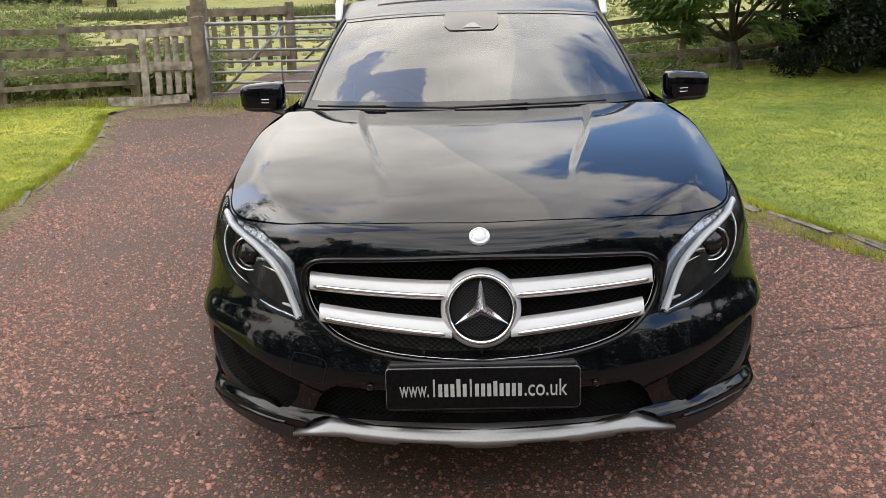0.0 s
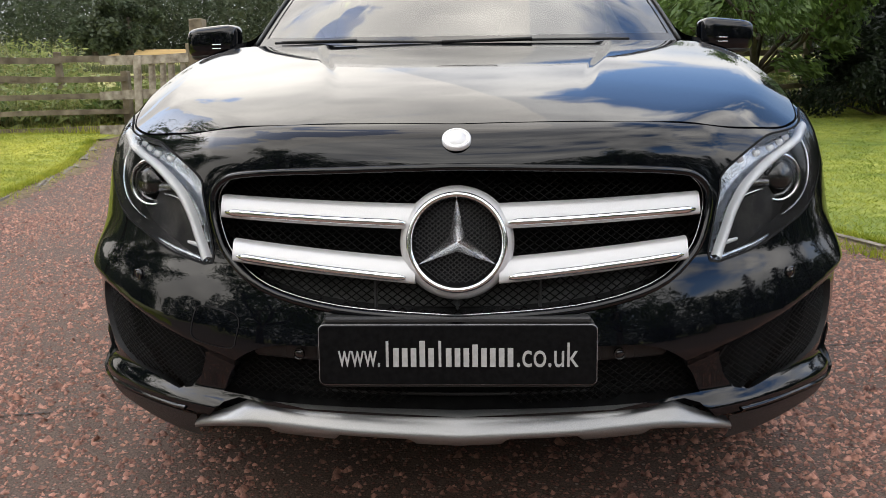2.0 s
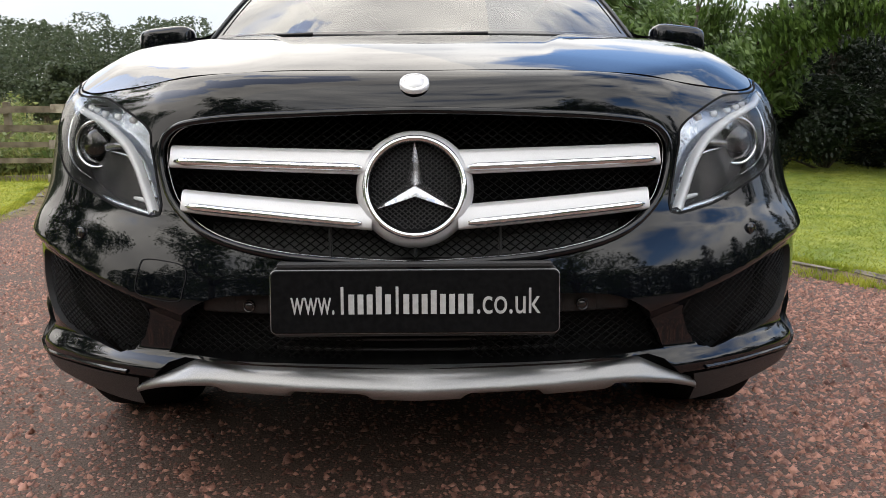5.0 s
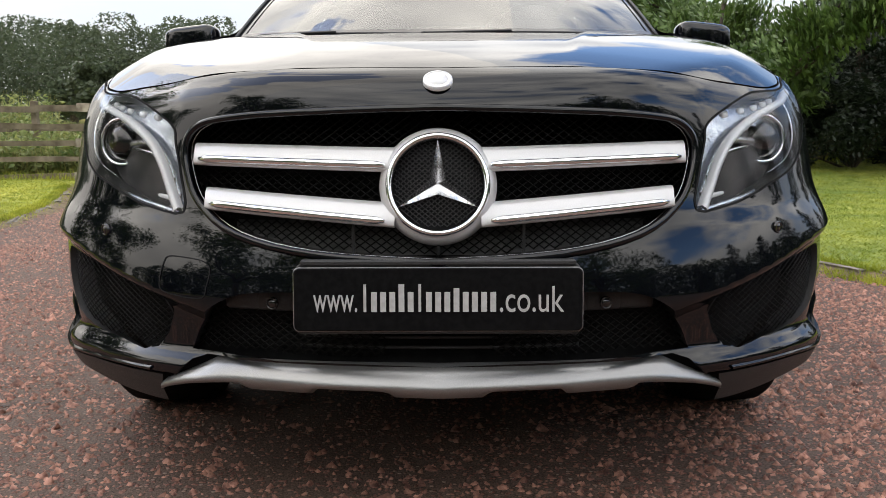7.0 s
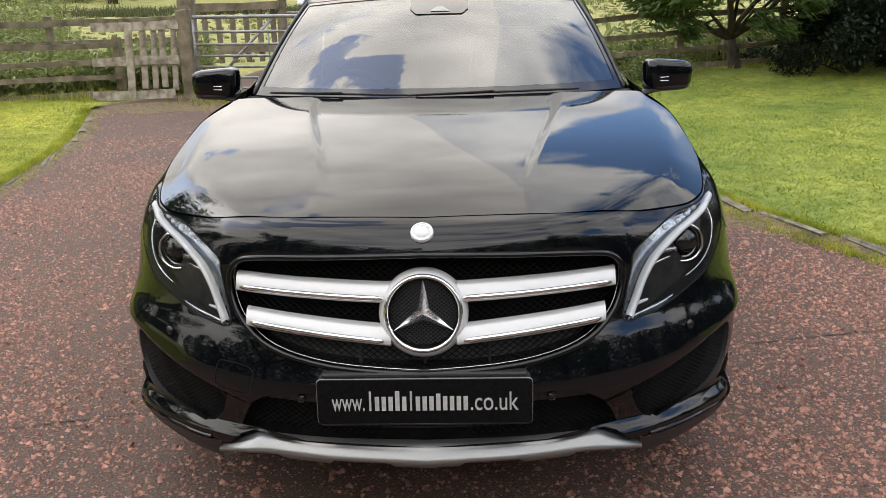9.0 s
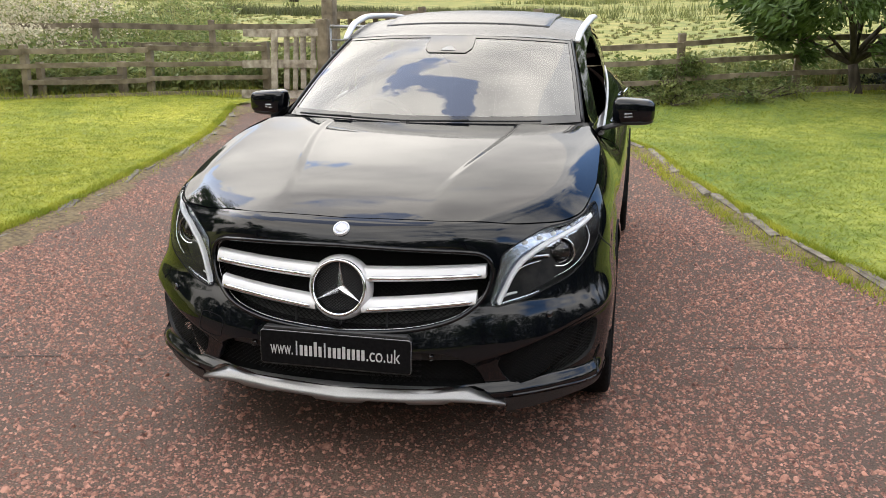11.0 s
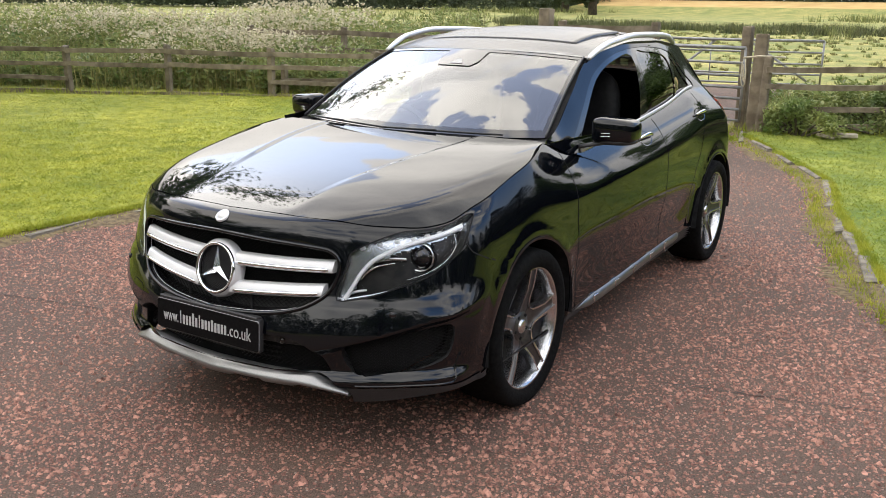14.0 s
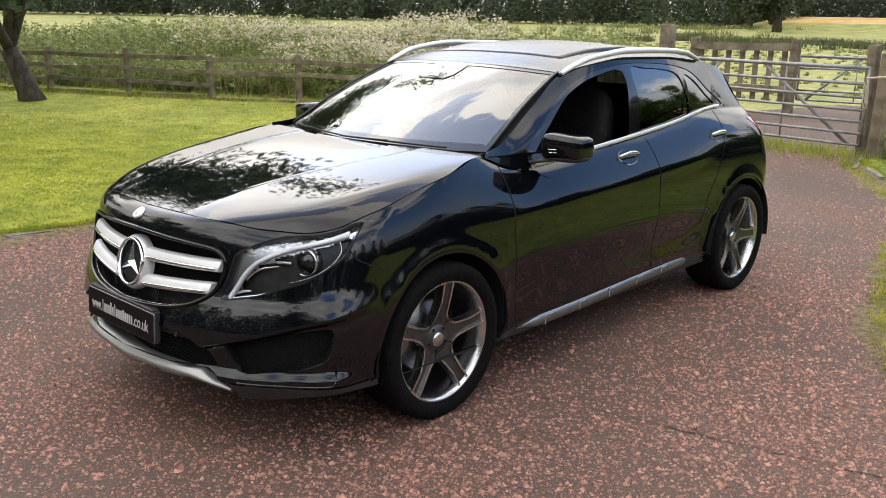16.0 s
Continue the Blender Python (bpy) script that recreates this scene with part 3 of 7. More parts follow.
def triangles(name, v, mat, label, category, kind="stuff", parent=None):
    n = len(v) // 3
    me = bpy.data.meshes.new(name)
    me.vertices.add(len(v))
    me.vertices.foreach_set("co", np.ascontiguousarray(v, dtype=np.float32).ravel())
    me.loops.add(3 * n)
    me.loops.foreach_set("vertex_index", np.arange(3 * n, dtype=np.int32))
    me.polygons.add(n)
    me.polygons.foreach_set("loop_start", np.arange(0, 3 * n, 3, dtype=np.int32))
    me.materials.append(mat)
    me.update(calc_edges=True)
    me.validate()
    ob = new(name, me)
    if parent is not None:
        ob.parent = parent
        return tagged(ob, label)
    return tagged(ob, label, category, kind=kind)


near = lambda x, y: np.clip(7.0 / (np.hypot(x, y - 3) + .5), 0, 1) ** 1.4
triangles("lawn_grass", blades(230000, LAWN_L, .024, .0048, .054, 1, lean=1.5, dens=near), M_LAWN, "short yellowish mown grass blades", "grass")
triangles("lawn_grass", blades(190000, LAWN_R, .024, .0048, .054, 2, lean=1.5, dens=near), M_LUSH, "short green mown grass blades", "grass")


def kerb(name, line, label, side, width, proud):
    """Old kerb stones, sunk unevenly along the edge of a lawn."""
    root = thing(name, label, "kerb", kind="structure")
    r = random.Random(5)
    kinds = []
    for i in range(4):
        s = block(.52 + .08 * i, width, .11, b=.016)
        s = [(x + r.uniform(-.012, .012), y + r.uniform(-.016, .016), z + r.uniform(-.012, .010)) for x, y, z in s[0]], s[1]
        kinds.append(mesh_of("kerb_stone", *s, M_STONE))
    d = np.concatenate([[0], np.cumsum(np.hypot(*np.diff(line, axis=0).T))])
    q = 0.0
    while q < d[-1]:
        x, y = np.interp(q, d, line[:, 0]), np.interp(q, d, line[:, 1])
        x2, y2 = np.interp(q + .4, d, line[:, 0]), np.interp(q + .4, d, line[:, 1])
        k = r.randrange(4)
        ln = math.hypot(x2 - x, y2 - y) + 1e-6
        x, y = x + side * (y2 - y) / ln * (width / 2 - .012), y - side * (x2 - x) / ln * (width / 2 - .012)
        part("kerb_stone", kinds[k], root, m=pose(x + r.uniform(-.008, .008), y + r.uniform(-.008, .008), float(rise(x, y)) + proud + r.uniform(-.016, .008), r.uniform(-5, 5), r.uniform(-3, 3), math.degrees(math.atan2(y2 - y, x2 - x)) + r.uniform(-4, 4)))
        q += .54 + .08 * k + r.uniform(0, .10)


def in_view(line):
    return line[(line[:, 1] > 2.2) & (line[:, 1] < 11.8)]


kerb("kerb", in_view(left_line), "low worn kerb of sunken grey stones beside the lawn", 1, .095, -.004)
kerb("kerb", in_view(right_line), "low worn kerb of sunken grey stones beside the lawn", -1, .07, .010)
M_SOIL = material("mossy_soil", (.085, .060, .034), .95, 0, (.20, .150, .075), 26, 9, bump=.8, bump_scale=60)


def soil_strip(line, side, seed):
    """Washed-up soil and moss along the foot of a kerb, ragged towards the tarmac."""
    r = random.Random(seed)
    vs, w = [], .16
    d = np.gradient(line, axis=0)
    d /= np.hypot(d[:, 0], d[:, 1])[:, None]
    n = 5
    for i in range(len(line) * n - n):
        k, f = divmod(i, n)
        p = line[k] * (1 - f / n) + line[k + 1] * (f / n)
        q = np.array([side * d[k, 1], -side * d[k, 0]])
        w = min(.34, max(.13, w + r.gauss(0, .022)))
        for o, h in ((-.06, .0535), (.015, .047), (w * .7, .031), (w + r.uniform(-.015, .015), .0215)):
            e = p + q * o
            vs.append((e[0], e[1], float(rise(np.float64(e[0]), np.float64(e[1]))) + h))
    m = len(vs) // 4
    fs = [(4 * i + j, 4 * i + j + 1, 4 * i + j + 5, 4 * i + j + 4) for i in range(m - 1) for j in (0, 1, 2)]
    return tagged(part("soil_strip", mesh_of("soil_strip", vs, fs if side < 0 else [f[::-1] for f in fs], M_SOIL)), "dark mossy soil washed against the kerb", "soil", kind="structure")


soil_strip(in_view(left_line), 1, 3)
soil_strip(in_view(right_line), -1, 4)


def joint(p0, p1, seed, width=.014):
    """An open joint in the tarmac: a ragged dark line."""
    r = random.Random(seed)
    p0, p1 = Vector((*p0, 0)), Vector((*p1, 0))
    d = p1 - p0
    n = int(d.length / .035)
    side = Vector((-d.y, d.x, 0)).normalized()
    vs = []
    w = 0.0
    for i in range(n + 1):
        p = p0 + d * (i / n)
        w = .8 * w + r.gauss(0, .004)
        z = float(rise(np.float64(p.x), np.float64(p.y))) + .0235
        h = width * r.uniform(.15, .75)
        vs += [(*(p + side * (w + h)).xy, z), (*(p + side * (w - h)).xy, z)]
    o = part("tarmac_joint", mesh_of("tarmac_joint", vs, [(2 * i, 2 * i + 1, 2 * i + 3, 2 * i + 2) for i in range(n)], M_TAR))
    return tagged(o, "dark open joint across the tarmac", "joint", kind="structure")


M_TAR = material("bare_tar", (.035, .031, .029), .9, 0, (.075, .064, .058), 120, 5, bump=.4)
joint((-3.3, 2.68), (2.4, 4.19), 1, .008)
SOIL = [(-4.72, 11.75), (-4.4, 11.35), (-4.05, 11.2), (-3.7, 11.42), (-3.35, 11.38), (-3.0, 11.6), (-2.6, 11.72), (-2.9, 11.93), (-3.3, 11.9), (-3.7, 12.08), (-4.2, 12.12)]
tagged(part("soil_patch", filled(SOIL, .3, .0225, "soil_patch", M_SOIL)), "mossy soil and leaf litter before the pallet", "soil", kind="structure")

# ---- the car: surfaces ----
from mathutils.geometry import delaunay_2d_cdt

CAR_Y = 2.39
car = thing("car", "black compact crossover car parked on the red chip drive", "car", pose(0, CAR_Y, 0, 0, 0, 1.0))


def v_of(u, z):
    return (z - sill_z(u)) / (edge_z(u) - sill_z(u))


def u_at_x(x, z):
    """Place round the nose of a point at x, height z."""
    lo, hi = 0.0, 1.0
    for _ in range(30):
        m = (lo + hi) / 2
        lo, hi = (m, hi) if skin(np.float64(m), v_of(m, z))[0] < x else (lo, m)
    return lo


def u_at_y(y, z):
    lo, hi = .2, 2.6
    for _ in range(30):
        m = (lo + hi) / 2
        lo, hi = (m, hi) if skin(np.float64(m), np.clip(v_of(m, z), 0, 1))[1] < y else (lo, m)
    return lo


def front(points):
    """An outline on the nose, given as (x, z), in surface terms."""
    return [(float(u_at_x(x, z)), float(v_of(u_at_x(x, z), z))) for x, z in points]


def flank(points):
    """An outline on the side, given as (y, z)."""
    return [(float(u_at_y(y, z)), float(v_of(u_at_y(y, z), z))) for y, z in points]


def grads(fn, u, v, e=1e-3):
    du = fn(u + e, v) - fn(u - e, v)
    dv = fn(u, v + e) - fn(u, v - e)
    n = np.cross(du, dv)
    return n / np.maximum(np.linalg.norm(n, axis=-1, keepdims=True), 1e-9)


def mesh2d(lines, loops, grid):
    """Triangulates a flat domain so that given lines become edges."""
    pts, ed = [], []
    for q, shut in [(l, False) for l in lines] + [(l, True) for l in loops]:
        o = len(pts)
        pts += [Vector((float(a), float(b))) for a, b in q]
        ed += [(o + i, o + i + 1) for i in range(len(q) - 1)] + ([(o + len(q) - 1, o)] if shut else [])
    pts += [Vector((float(a), float(b))) for a, b in grid]
    v, _, f, *_ = delaunay_2d_cdt(pts, ed, [], 0, 1e-6)
    return np.array([(q.x, q.y) for q in v]), np.array([tuple(t) for t in f if len(t) == 3])


def trimmed(name, uv, tris, keep, fn, mats, both=False, flip=False, inner=0.0):
    """A panel from the chosen triangles of a domain, lifted on its surface, with the surface's own normals; both: with its mirror half."""
    t = tris[keep]
    ids, inv = np.unique(t, return_inverse=True)
    t = inv.reshape(-1, 3)
    u, v = uv[ids, 0], uv[ids, 1]
    p, n = fn(u, v), grads(fn, u, v)
    a, b, c = p[t[:, 0]], p[t[:, 1]], p[t[:, 2]]
    wrong = (np.cross(b - a, c - a) * n[t[:, 0]]).sum(-1) < 0
    t[wrong] = t[wrong][:, ::-1]
    if inner:
        p = p - n * inner
    if flip:
        p, n, t = p * [-1, 1, 1], n * [-1, 1, 1], t[:, ::-1]
    if both:
        p, n, t = np.concatenate([p, p * [-1, 1, 1]]), np.concatenate([n, n * [-1, 1, 1]]), np.concatenate([t, t[:, ::-1] + len(p)])
    return mesh_of(name, p, t, mats, flat=False, normals=n)


def dense(points, closed=False, n=4):
    return [tuple(q) for q in curve_points(points, n, closed)]


# outlines on the lower body
LAMP = dense([(.385, v_of(.385, .620)), (.397, v_of(.397, .69)), (.414, v_of(.414, .752)), (.419, v_of(.419, .780)), (.448, v_of(.448, .804)), (.50, v_of(.50, .830)), (.56, .978), (.62, .990), (.70, .990), (.78, .990), (.86, .988), (.915, .968),
              (.910, v_of(.910, .868)), (.848, v_of(.848, .798)), (.755, v_of(.755, .742)), (.665, v_of(.665, .695)), (.58, v_of(.58, .668)), (.51, v_of(.51, .643)), (.45, v_of(.45, .626))], True, 3)
GRILLE = dense(front([(0.0, .818), (.22, .812), (.40, .802), (.468, .788), (.497, .752), (.492, .695), (.462, .635), (.38, .582), (.23, .551), (0.0, .538)]), False, 4)
LOWER = dense(front([(0.0, .482), (.26, .482), (.37, .474), (.43, .448), (.462, .405), (.488, .352)]), False, 4) + front([(.30, .349), (0.0, .346)])
FOG = dense([(.430, v_of(.43, .452)), (.56, v_of(.56, .490)), (.70, v_of(.70, .515)), (.80, v_of(.80, .522)), (.825, v_of(.825, .47)), (.80, v_of(.80, .40)), (.70, v_of(.70, .362)), (.58, v_of(.58, .350)), (.470, v_of(.47, .348))], True, 3)


def arch(ya, r, n=26):
    q = [(ya + r * math.cos(a), .330 + r * math.sin(a)) for a in np.linspace(-.42, math.pi + .42, n)]
    return flank([(y, max(z, .21)) for y, z in q])


ARCH_F, ARCH_R = arch(AXLE_F, .385), arch(AXLE_R, .385)
DOOR_1 = flank(curve_points([(1.405, 1.03), (1.395, .95), (1.40, .7), (1.43, .45), (1.46, .27)], 5))
DOOR_2 = flank(curve_points([(2.615, 1.04), (2.615, .9), (2.63, .6), (2.64, .27)], 5))
DOOR_3 = flank(curve_points([(3.47, 1.13), (3.40, .98), (3.30, .80), (3.20, .66), (3.16, .5)], 5))
SEAM_B = [(.856, v_of(.856, .80)), (.88, v_of(.88, .768))] + flank([(.57, .735), (.64, .71)])
SILL = flank([(y, .30 - .03 * (1 - smooth(1.3, 1.6, y)) + .012 * smooth(2, 3, y)) for y in np.linspace(1.28, 3.25, 30)])
LIP = [(u, v_of(u, .300 - .01 * smooth(.6, .9, u))) for u in np.linspace(.44, .985, 18)]
SKID = [(u, v_of(u, .346)) for u in np.linspace(0, .36, 12)] + front([(.485, .335), (.52, .30)]) + [(.44, v_of(.44, .30)), (.44, 0.0)]
FOLD = [[(u, v_of(u, float(np.interp(u, CREASE_U, CREASE_Z)) - d)) for u in np.linspace(.28, .97, 60)] for d in (-.004, .012, .026, .042)]

TAIL = [(u, v_of(u, 1.065)) for u in np.linspace(2.10, 2.80, 16)] + [(u, v_of(u, .945 + .02 * (u - 2.1))) for u in np.linspace(2.80, 2.16, 16)]
gu, gv = np.meshgrid(np.concatenate([np.linspace(0, 1.1, 64), np.linspace(1.115, 3, 100)]), np.concatenate([np.linspace(0, .8, 46), np.linspace(.815, 1, 16)]), indexing="ij")
UV, TRI = mesh2d([GRILLE, LOWER, DOOR_1, DOOR_2, DOOR_3, SEAM_B, SILL, LIP, SKID, *FOLD], [LAMP, FOG, ARCH_F, ARCH_R, TAIL], list(zip(gu.ravel(), gv.ravel())))
UV[:, 0], UV[:, 1] = np.clip(UV[:, 0], 0, 3), np.clip(UV[:, 1], 0, 1)
cu, cv = UV[TRI, 0].mean(1), UV[TRI, 1].mean(1)
cp = skin(cu, cv)
cy, cz = cp[:, 1], cp[:, 2]
in_lamp = inside(LAMP, cu, cv)
in_grille = inside(GRILLE + [(-.1, GRILLE[-1][1]), (-.1, GRILLE[0][1])], cu, cv)
in_lower = inside(LOWER + [(-.1, LOWER[-1][1]), (-.1, LOWER[0][1])], cu, cv)
in_fog = inside(FOG, cu, cv)
in_tail = inside(TAIL, cu, cv)
in_arch = inside(ARCH_F, cu, cv) | inside(ARCH_R, cu, cv)
in_skid = inside(SKID + [(.44, -.1), (-.1, -.1), (-.1, SKID[0][1])], cu, cv) | ((skin(UV[:, 0], UV[:, 1])[:, 2][TRI].max(1) < .31) & (skin(UV[:, 0], UV[:, 1])[:, 0][TRI].min(1) < .545))
under_lip = inside(LIP + [(1.2, LIP[-1][1]), (1.2, -.1), (.44, -.1)], cu, cv) & (cu < 1.1) & (skin(UV[:, 0], UV[:, 1])[:, 0][TRI].min(1) > .52)
in_sill = inside(SILL + [(SILL[-1][0], -.1), (SILL[0][0], -.1)], cu, cv)
past1 = cy > np.interp(cz, [.27, .45, .7, .95, 1.03], [1.46, 1.43, 1.40, 1.395, 1.405])
past2 = cy > np.interp(cz, [.27, .6, .9, 1.04], [2.64, 2.63, 2.615, 2.615])
past3 = cy > np.interp(cz, [.5, .66, .80, .98, 1.13], [3.16, 3.20, 3.30, 3.40, 3.47])
seam_z = np.interp(cu, [u for u, v in SEAM_B], [sill_z(u) + v * (edge_z(u) - sill_z(u)) for u, v in SEAM_B])
is_bumper = (cu < .856) | ((cu < 1.02) & (cy < .66) & (cz < seam_z))
hole = in_lamp | in_grille | in_lower | in_fog | in_arch | in_skid
free = ~hole & ~under_lip & ~in_sill

bumper = part("front_bumper", trimmed("front_bumper", UV, TRI, free & is_bumper, skin, M_PAINT, both=True), car, "gloss black painted front bumper and nose")
for side in (False, True):
    part("bumper_lip", trimmed("bumper_lip", UV, TRI, under_lip & ~hole, skin, M_PLASTIC, flip=side, inner=-.004), bumper, "matt black plastic lower lip")
    part("front_wing", trimmed("front_wing", UV, TRI, free & ~is_bumper & ~past1, skin, M_PAINT, flip=side), car)
    fd = part("front_door", trimmed("front_door", UV, TRI, free & past1 & ~past2, skin, M_PAINT, flip=side), car)
    rd = part("rear_door", trimmed("rear_door", UV, TRI, free & past2 & ~past3, skin, M_PAINT, flip=side), car)
    part("rear_quarter", trimmed("rear_quarter", UV, TRI, free & past3, skin, M_PAINT, flip=side), car)
    part("side_sill", trimmed("side_sill", UV, TRI, in_sill & ~hole, skin, M_PLASTIC, flip=side), car, "black plastic side sill")


def ribbon(line, width, out, mirror=False, mat=None, name="panel_gap", parent=None, fn=skin):
    """A narrow band that lies along a line on a surface."""
    q = np.array(line)
    p, n = fn(q[:, 0], q[:, 1]), grads(fn, q[:, 0], q[:, 1])
    t = np.gradient(p, axis=0)
    s = np.cross(n, t)
    s /= np.linalg.norm(s, axis=1, keepdims=True)
    a, b, c = p + n * out + s * width / 2, p + n * out - s * width / 2, p - n * .004
    vs = np.concatenate([a, b])
    m = len(p)
    sh = [tuple(x) for x in vs], [(i, i + 1, m + i + 1, m + i) for i in range(m - 1)]
    return part(name, mesh_of(name, *(mirrored(sh) if mirror else sh), mat or M_DARK, flat=False), parent or car)


for side in (False, True):
    for l in (DOOR_1, DOOR_2, DOOR_3, SEAM_B):
        ribbon(l, .005, .0012, side)

# ---- bonnet ----
eu = np.linspace(0, 1.30, 90)
E = np.stack([edge_x(eu), edge_y(eu)], -1)
tang = np.gradient(E, axis=0)
nrm = np.stack([-tang[:, 1], tang[:, 0]], -1)
nrm /= np.linalg.norm(nrm, axis=1, keepdims=True)
EI = E + nrm * .004
EI[:, 0] = np.maximum(EI[:, 0], 0)
EI[0, 0] = 0
REAR_EDGE = curve_points([(EI[-1, 0], EI[-1, 1]), (.70, 1.30), (.45, 1.255), (0, 1.225)], 8)[1:]


def bonnet_skin(x, y):
    x, y = np.asarray(x, float), np.asarray(y, float)
    return np.stack([x, y, bonnet(x, y)], -1)


loop = [tuple(q) for q in EI] + [tuple(q) for q in REAR_EDGE]
bx, by = np.meshgrid(np.arange(0, .82, .0140), np.arange(.12, 1.34, .0140))
ok = inside(loop, bx.ravel(), by.ravel())
dmin = np.hypot(bx.ravel()[:, None] - np.array(loop)[:, 0], by.ravel()[:, None] - np.array(loop)[:, 1]).min(1)
ok &= (dmin > .006) | (bx.ravel() < 1e-6)
CREASES = [[(.275 + .165 * float(smooth(.15, 1.25, y)) + o, y) for y in np.linspace(.19, 1.21, 70)] for o in (-.036, -.027, -.018, -.009, .005)]
BUV, BT = mesh2d(CREASES, [loop], list(zip(bx.ravel()[ok], by.ravel()[ok])))
bc = BUV[BT].mean(1)
bonnet_panel = part("bonnet", trimmed("bonnet", BUV, BT, inside(loop, bc[:, 0], bc[:, 1]), bonnet_skin, M_PAINT, both=True), car, "gloss black bonnet with two raised creases")
rim3 = bonnet_skin(EI[:, 0], EI[:, 1])
dn = rim3 + np.column_stack([nrm * .012, np.full(len(nrm), -.03)])
fl = [tuple(q) for q in rim3] + [tuple(q) for q in dn], [(i, i + 1, len(rim3) + i + 1, len(rim3) + i) for i in range(len(rim3) - 1)]
part("bonnet_flange", mesh_of("bonnet_flange", *merge(fl, mirrored(fl)), M_PAINT, flat=False), bonnet_panel)
e3 = np.column_stack([E, edge_z(eu)])
lo1 = e3 + np.column_stack([np.zeros_like(E), np.full(len(E), -.004)])
lo2 = e3 + np.column_stack([nrm * .03, np.full(len(E), -.035)])
gl = [tuple(q) for q in lo1] + [tuple(q) for q in lo2], [(i, i + 1, len(e3) + i + 1, len(e3) + i) for i in range(len(e3) - 1)]
part("bonnet_gap", mesh_of("bonnet_gap", *merge(gl, mirrored(gl)), M_DARK), car)

# ---- glasshouse ----
roof_mid = pchip((1.95, 2.2, 2.6, 3.0, 3.4, 3.9, 4.1), (1.413, 1.460, 1.498, 1.502, 1.485, 1.428, 1.39))
rail_x = pchip((1.30, 1.42, 1.75, 2.06, 2.3, 2.6, 3.0, 3.4, 3.7, 3.95), (.745, .722, .658, .606, .622, .630, .618, .582, .545, .505))
rail_z = pchip((1.30, 1.42, 1.75, 2.06, 2.3, 2.6, 3.0, 3.4, 3.7, 3.95), (1.072, 1.085, 1.235, 1.385, 1.428, 1.455, 1.45, 1.424, 1.393, 1.345))
tab_u = np.linspace(1.25, 2.3, 400)
tab_y = edge_y(tab_u)


def house(y, v):
    """Side of the cabin: from the waistline (v = 0) to the roof (v = 1)."""
    u = np.interp(y, tab_y, tab_u)
    lx, lz = edge_x(u), edge_z(u)
    rx, rz = rail_x(y), np.maximum(rail_z(y), lz + .004)
    x = lx + (rx - lx) * v + .030 * np.sin(np.pi * np.clip(v, -.1, 1.1)) * smooth(1.35, 2.2, y) * (1 - 1.2 * smooth(3.1, 3.6, y))
    return np.stack([x, y + 0 * v, lz + (rz - lz) * v], -1)


def hv(points):
    out = []
    for y, z in points:
        u = float(np.interp(y, tab_y, tab_u))
        lz, rz = float(edge_z(u)), float(rail_z(y))
        out.append((y, (z - lz) / max(rz - lz, .004)))
    return out


GLASS_1 = dense(hv([(1.66, 1.008), (1.95, 1.02), (2.3, 1.038), (2.455, 1.046), (2.49, 1.20), (2.515, 1.385), (2.30, 1.372), (2.10, 1.315), (1.90, 1.205), (1.74, 1.095)]), True, 3)
GLASS_2 = dense(hv([(2.61, 1.062), (2.9, 1.088), (3.16, 1.115), (3.15, 1.25), (3.10, 1.352), (2.95, 1.385), (2.75, 1.398), (2.60, 1.398), (2.605, 1.22)]), True, 3)
GLASS_3 = dense(hv([(3.21, 1.122), (3.38, 1.140), (3.56, 1.150), (3.47, 1.225), (3.34, 1.305), (3.19, 1.350), (3.20, 1.22)]), True, 3)
FRAME = dense(hv([(1.50, 1.00), (1.75, .998), (2.3, 1.025), (2.9, 1.075), (3.35, 1.125), (3.66, 1.150), (3.51, 1.255), (3.33, 1.352), (3.10, 1.400), (2.8, 1.422), (2.5, 1.420), (2.28, 1.392), (2.06, 1.325), (1.86, 1.215), (1.68, 1.10)]), True, 3)
hy, hw = np.meshgrid(np.linspace(1.30, 3.95, 80), np.linspace(0, 1, 22), indexing="ij")
HUV, HT = mesh2d([], [GLASS_1, GLASS_2, GLASS_3, FRAME], list(zip(hy.ravel(), hw.ravel())))
HUV[:, 1] = np.clip(HUV[:, 1], 0, 1)
hc = HUV[HT].mean(1)
g1, g2, g3, fr = (inside(q, hc[:, 0], hc[:, 1]) for q in (GLASS_1, GLASS_2, GLASS_3, FRAME))
for side in (False, True):
    part("cabin_side", trimmed("cabin_side", HUV, HT, ~fr & ~g1 & ~g2 & ~g3, house, M_PAINT, flip=side), car, "black painted roof pillars")
    part("window_frame", trimmed("window_frame", HUV, HT, fr & ~g1 & ~g2 & ~g3, house, M_GLOSS, flip=side, inner=.004), car, "gloss black window surround")
    part("rear_side_window", trimmed("rear_side_window", HUV, HT, g2, house, M_TINT, flip=side, inner=.010), car, "dark tinted rear door glass")
    part("quarter_window", trimmed("quarter_window", HUV, HT, g3, house, M_TINT, flip=side, inner=.010), car, "dark tinted quarter glass")
    # stands for trim and, as silver colour, for the sky's reflection on the shoulder
    wy = np.linspace(1.62, 3.58, 60)
    wt_ = tube([tuple(q) for q in house(wy, wy * 0 + .022) + grads(house, wy, wy * 0 + .022) * .003], .0095, 8, squash=(1.25, .8), up=(0, 0, 1))
    part("waist_trim", mesh_of("waist_trim", *(mirrored(wt_) if side else wt_), M_SILVER, flat=False), car, "silver waist strip standing also for the sky sheen on the shoulder")


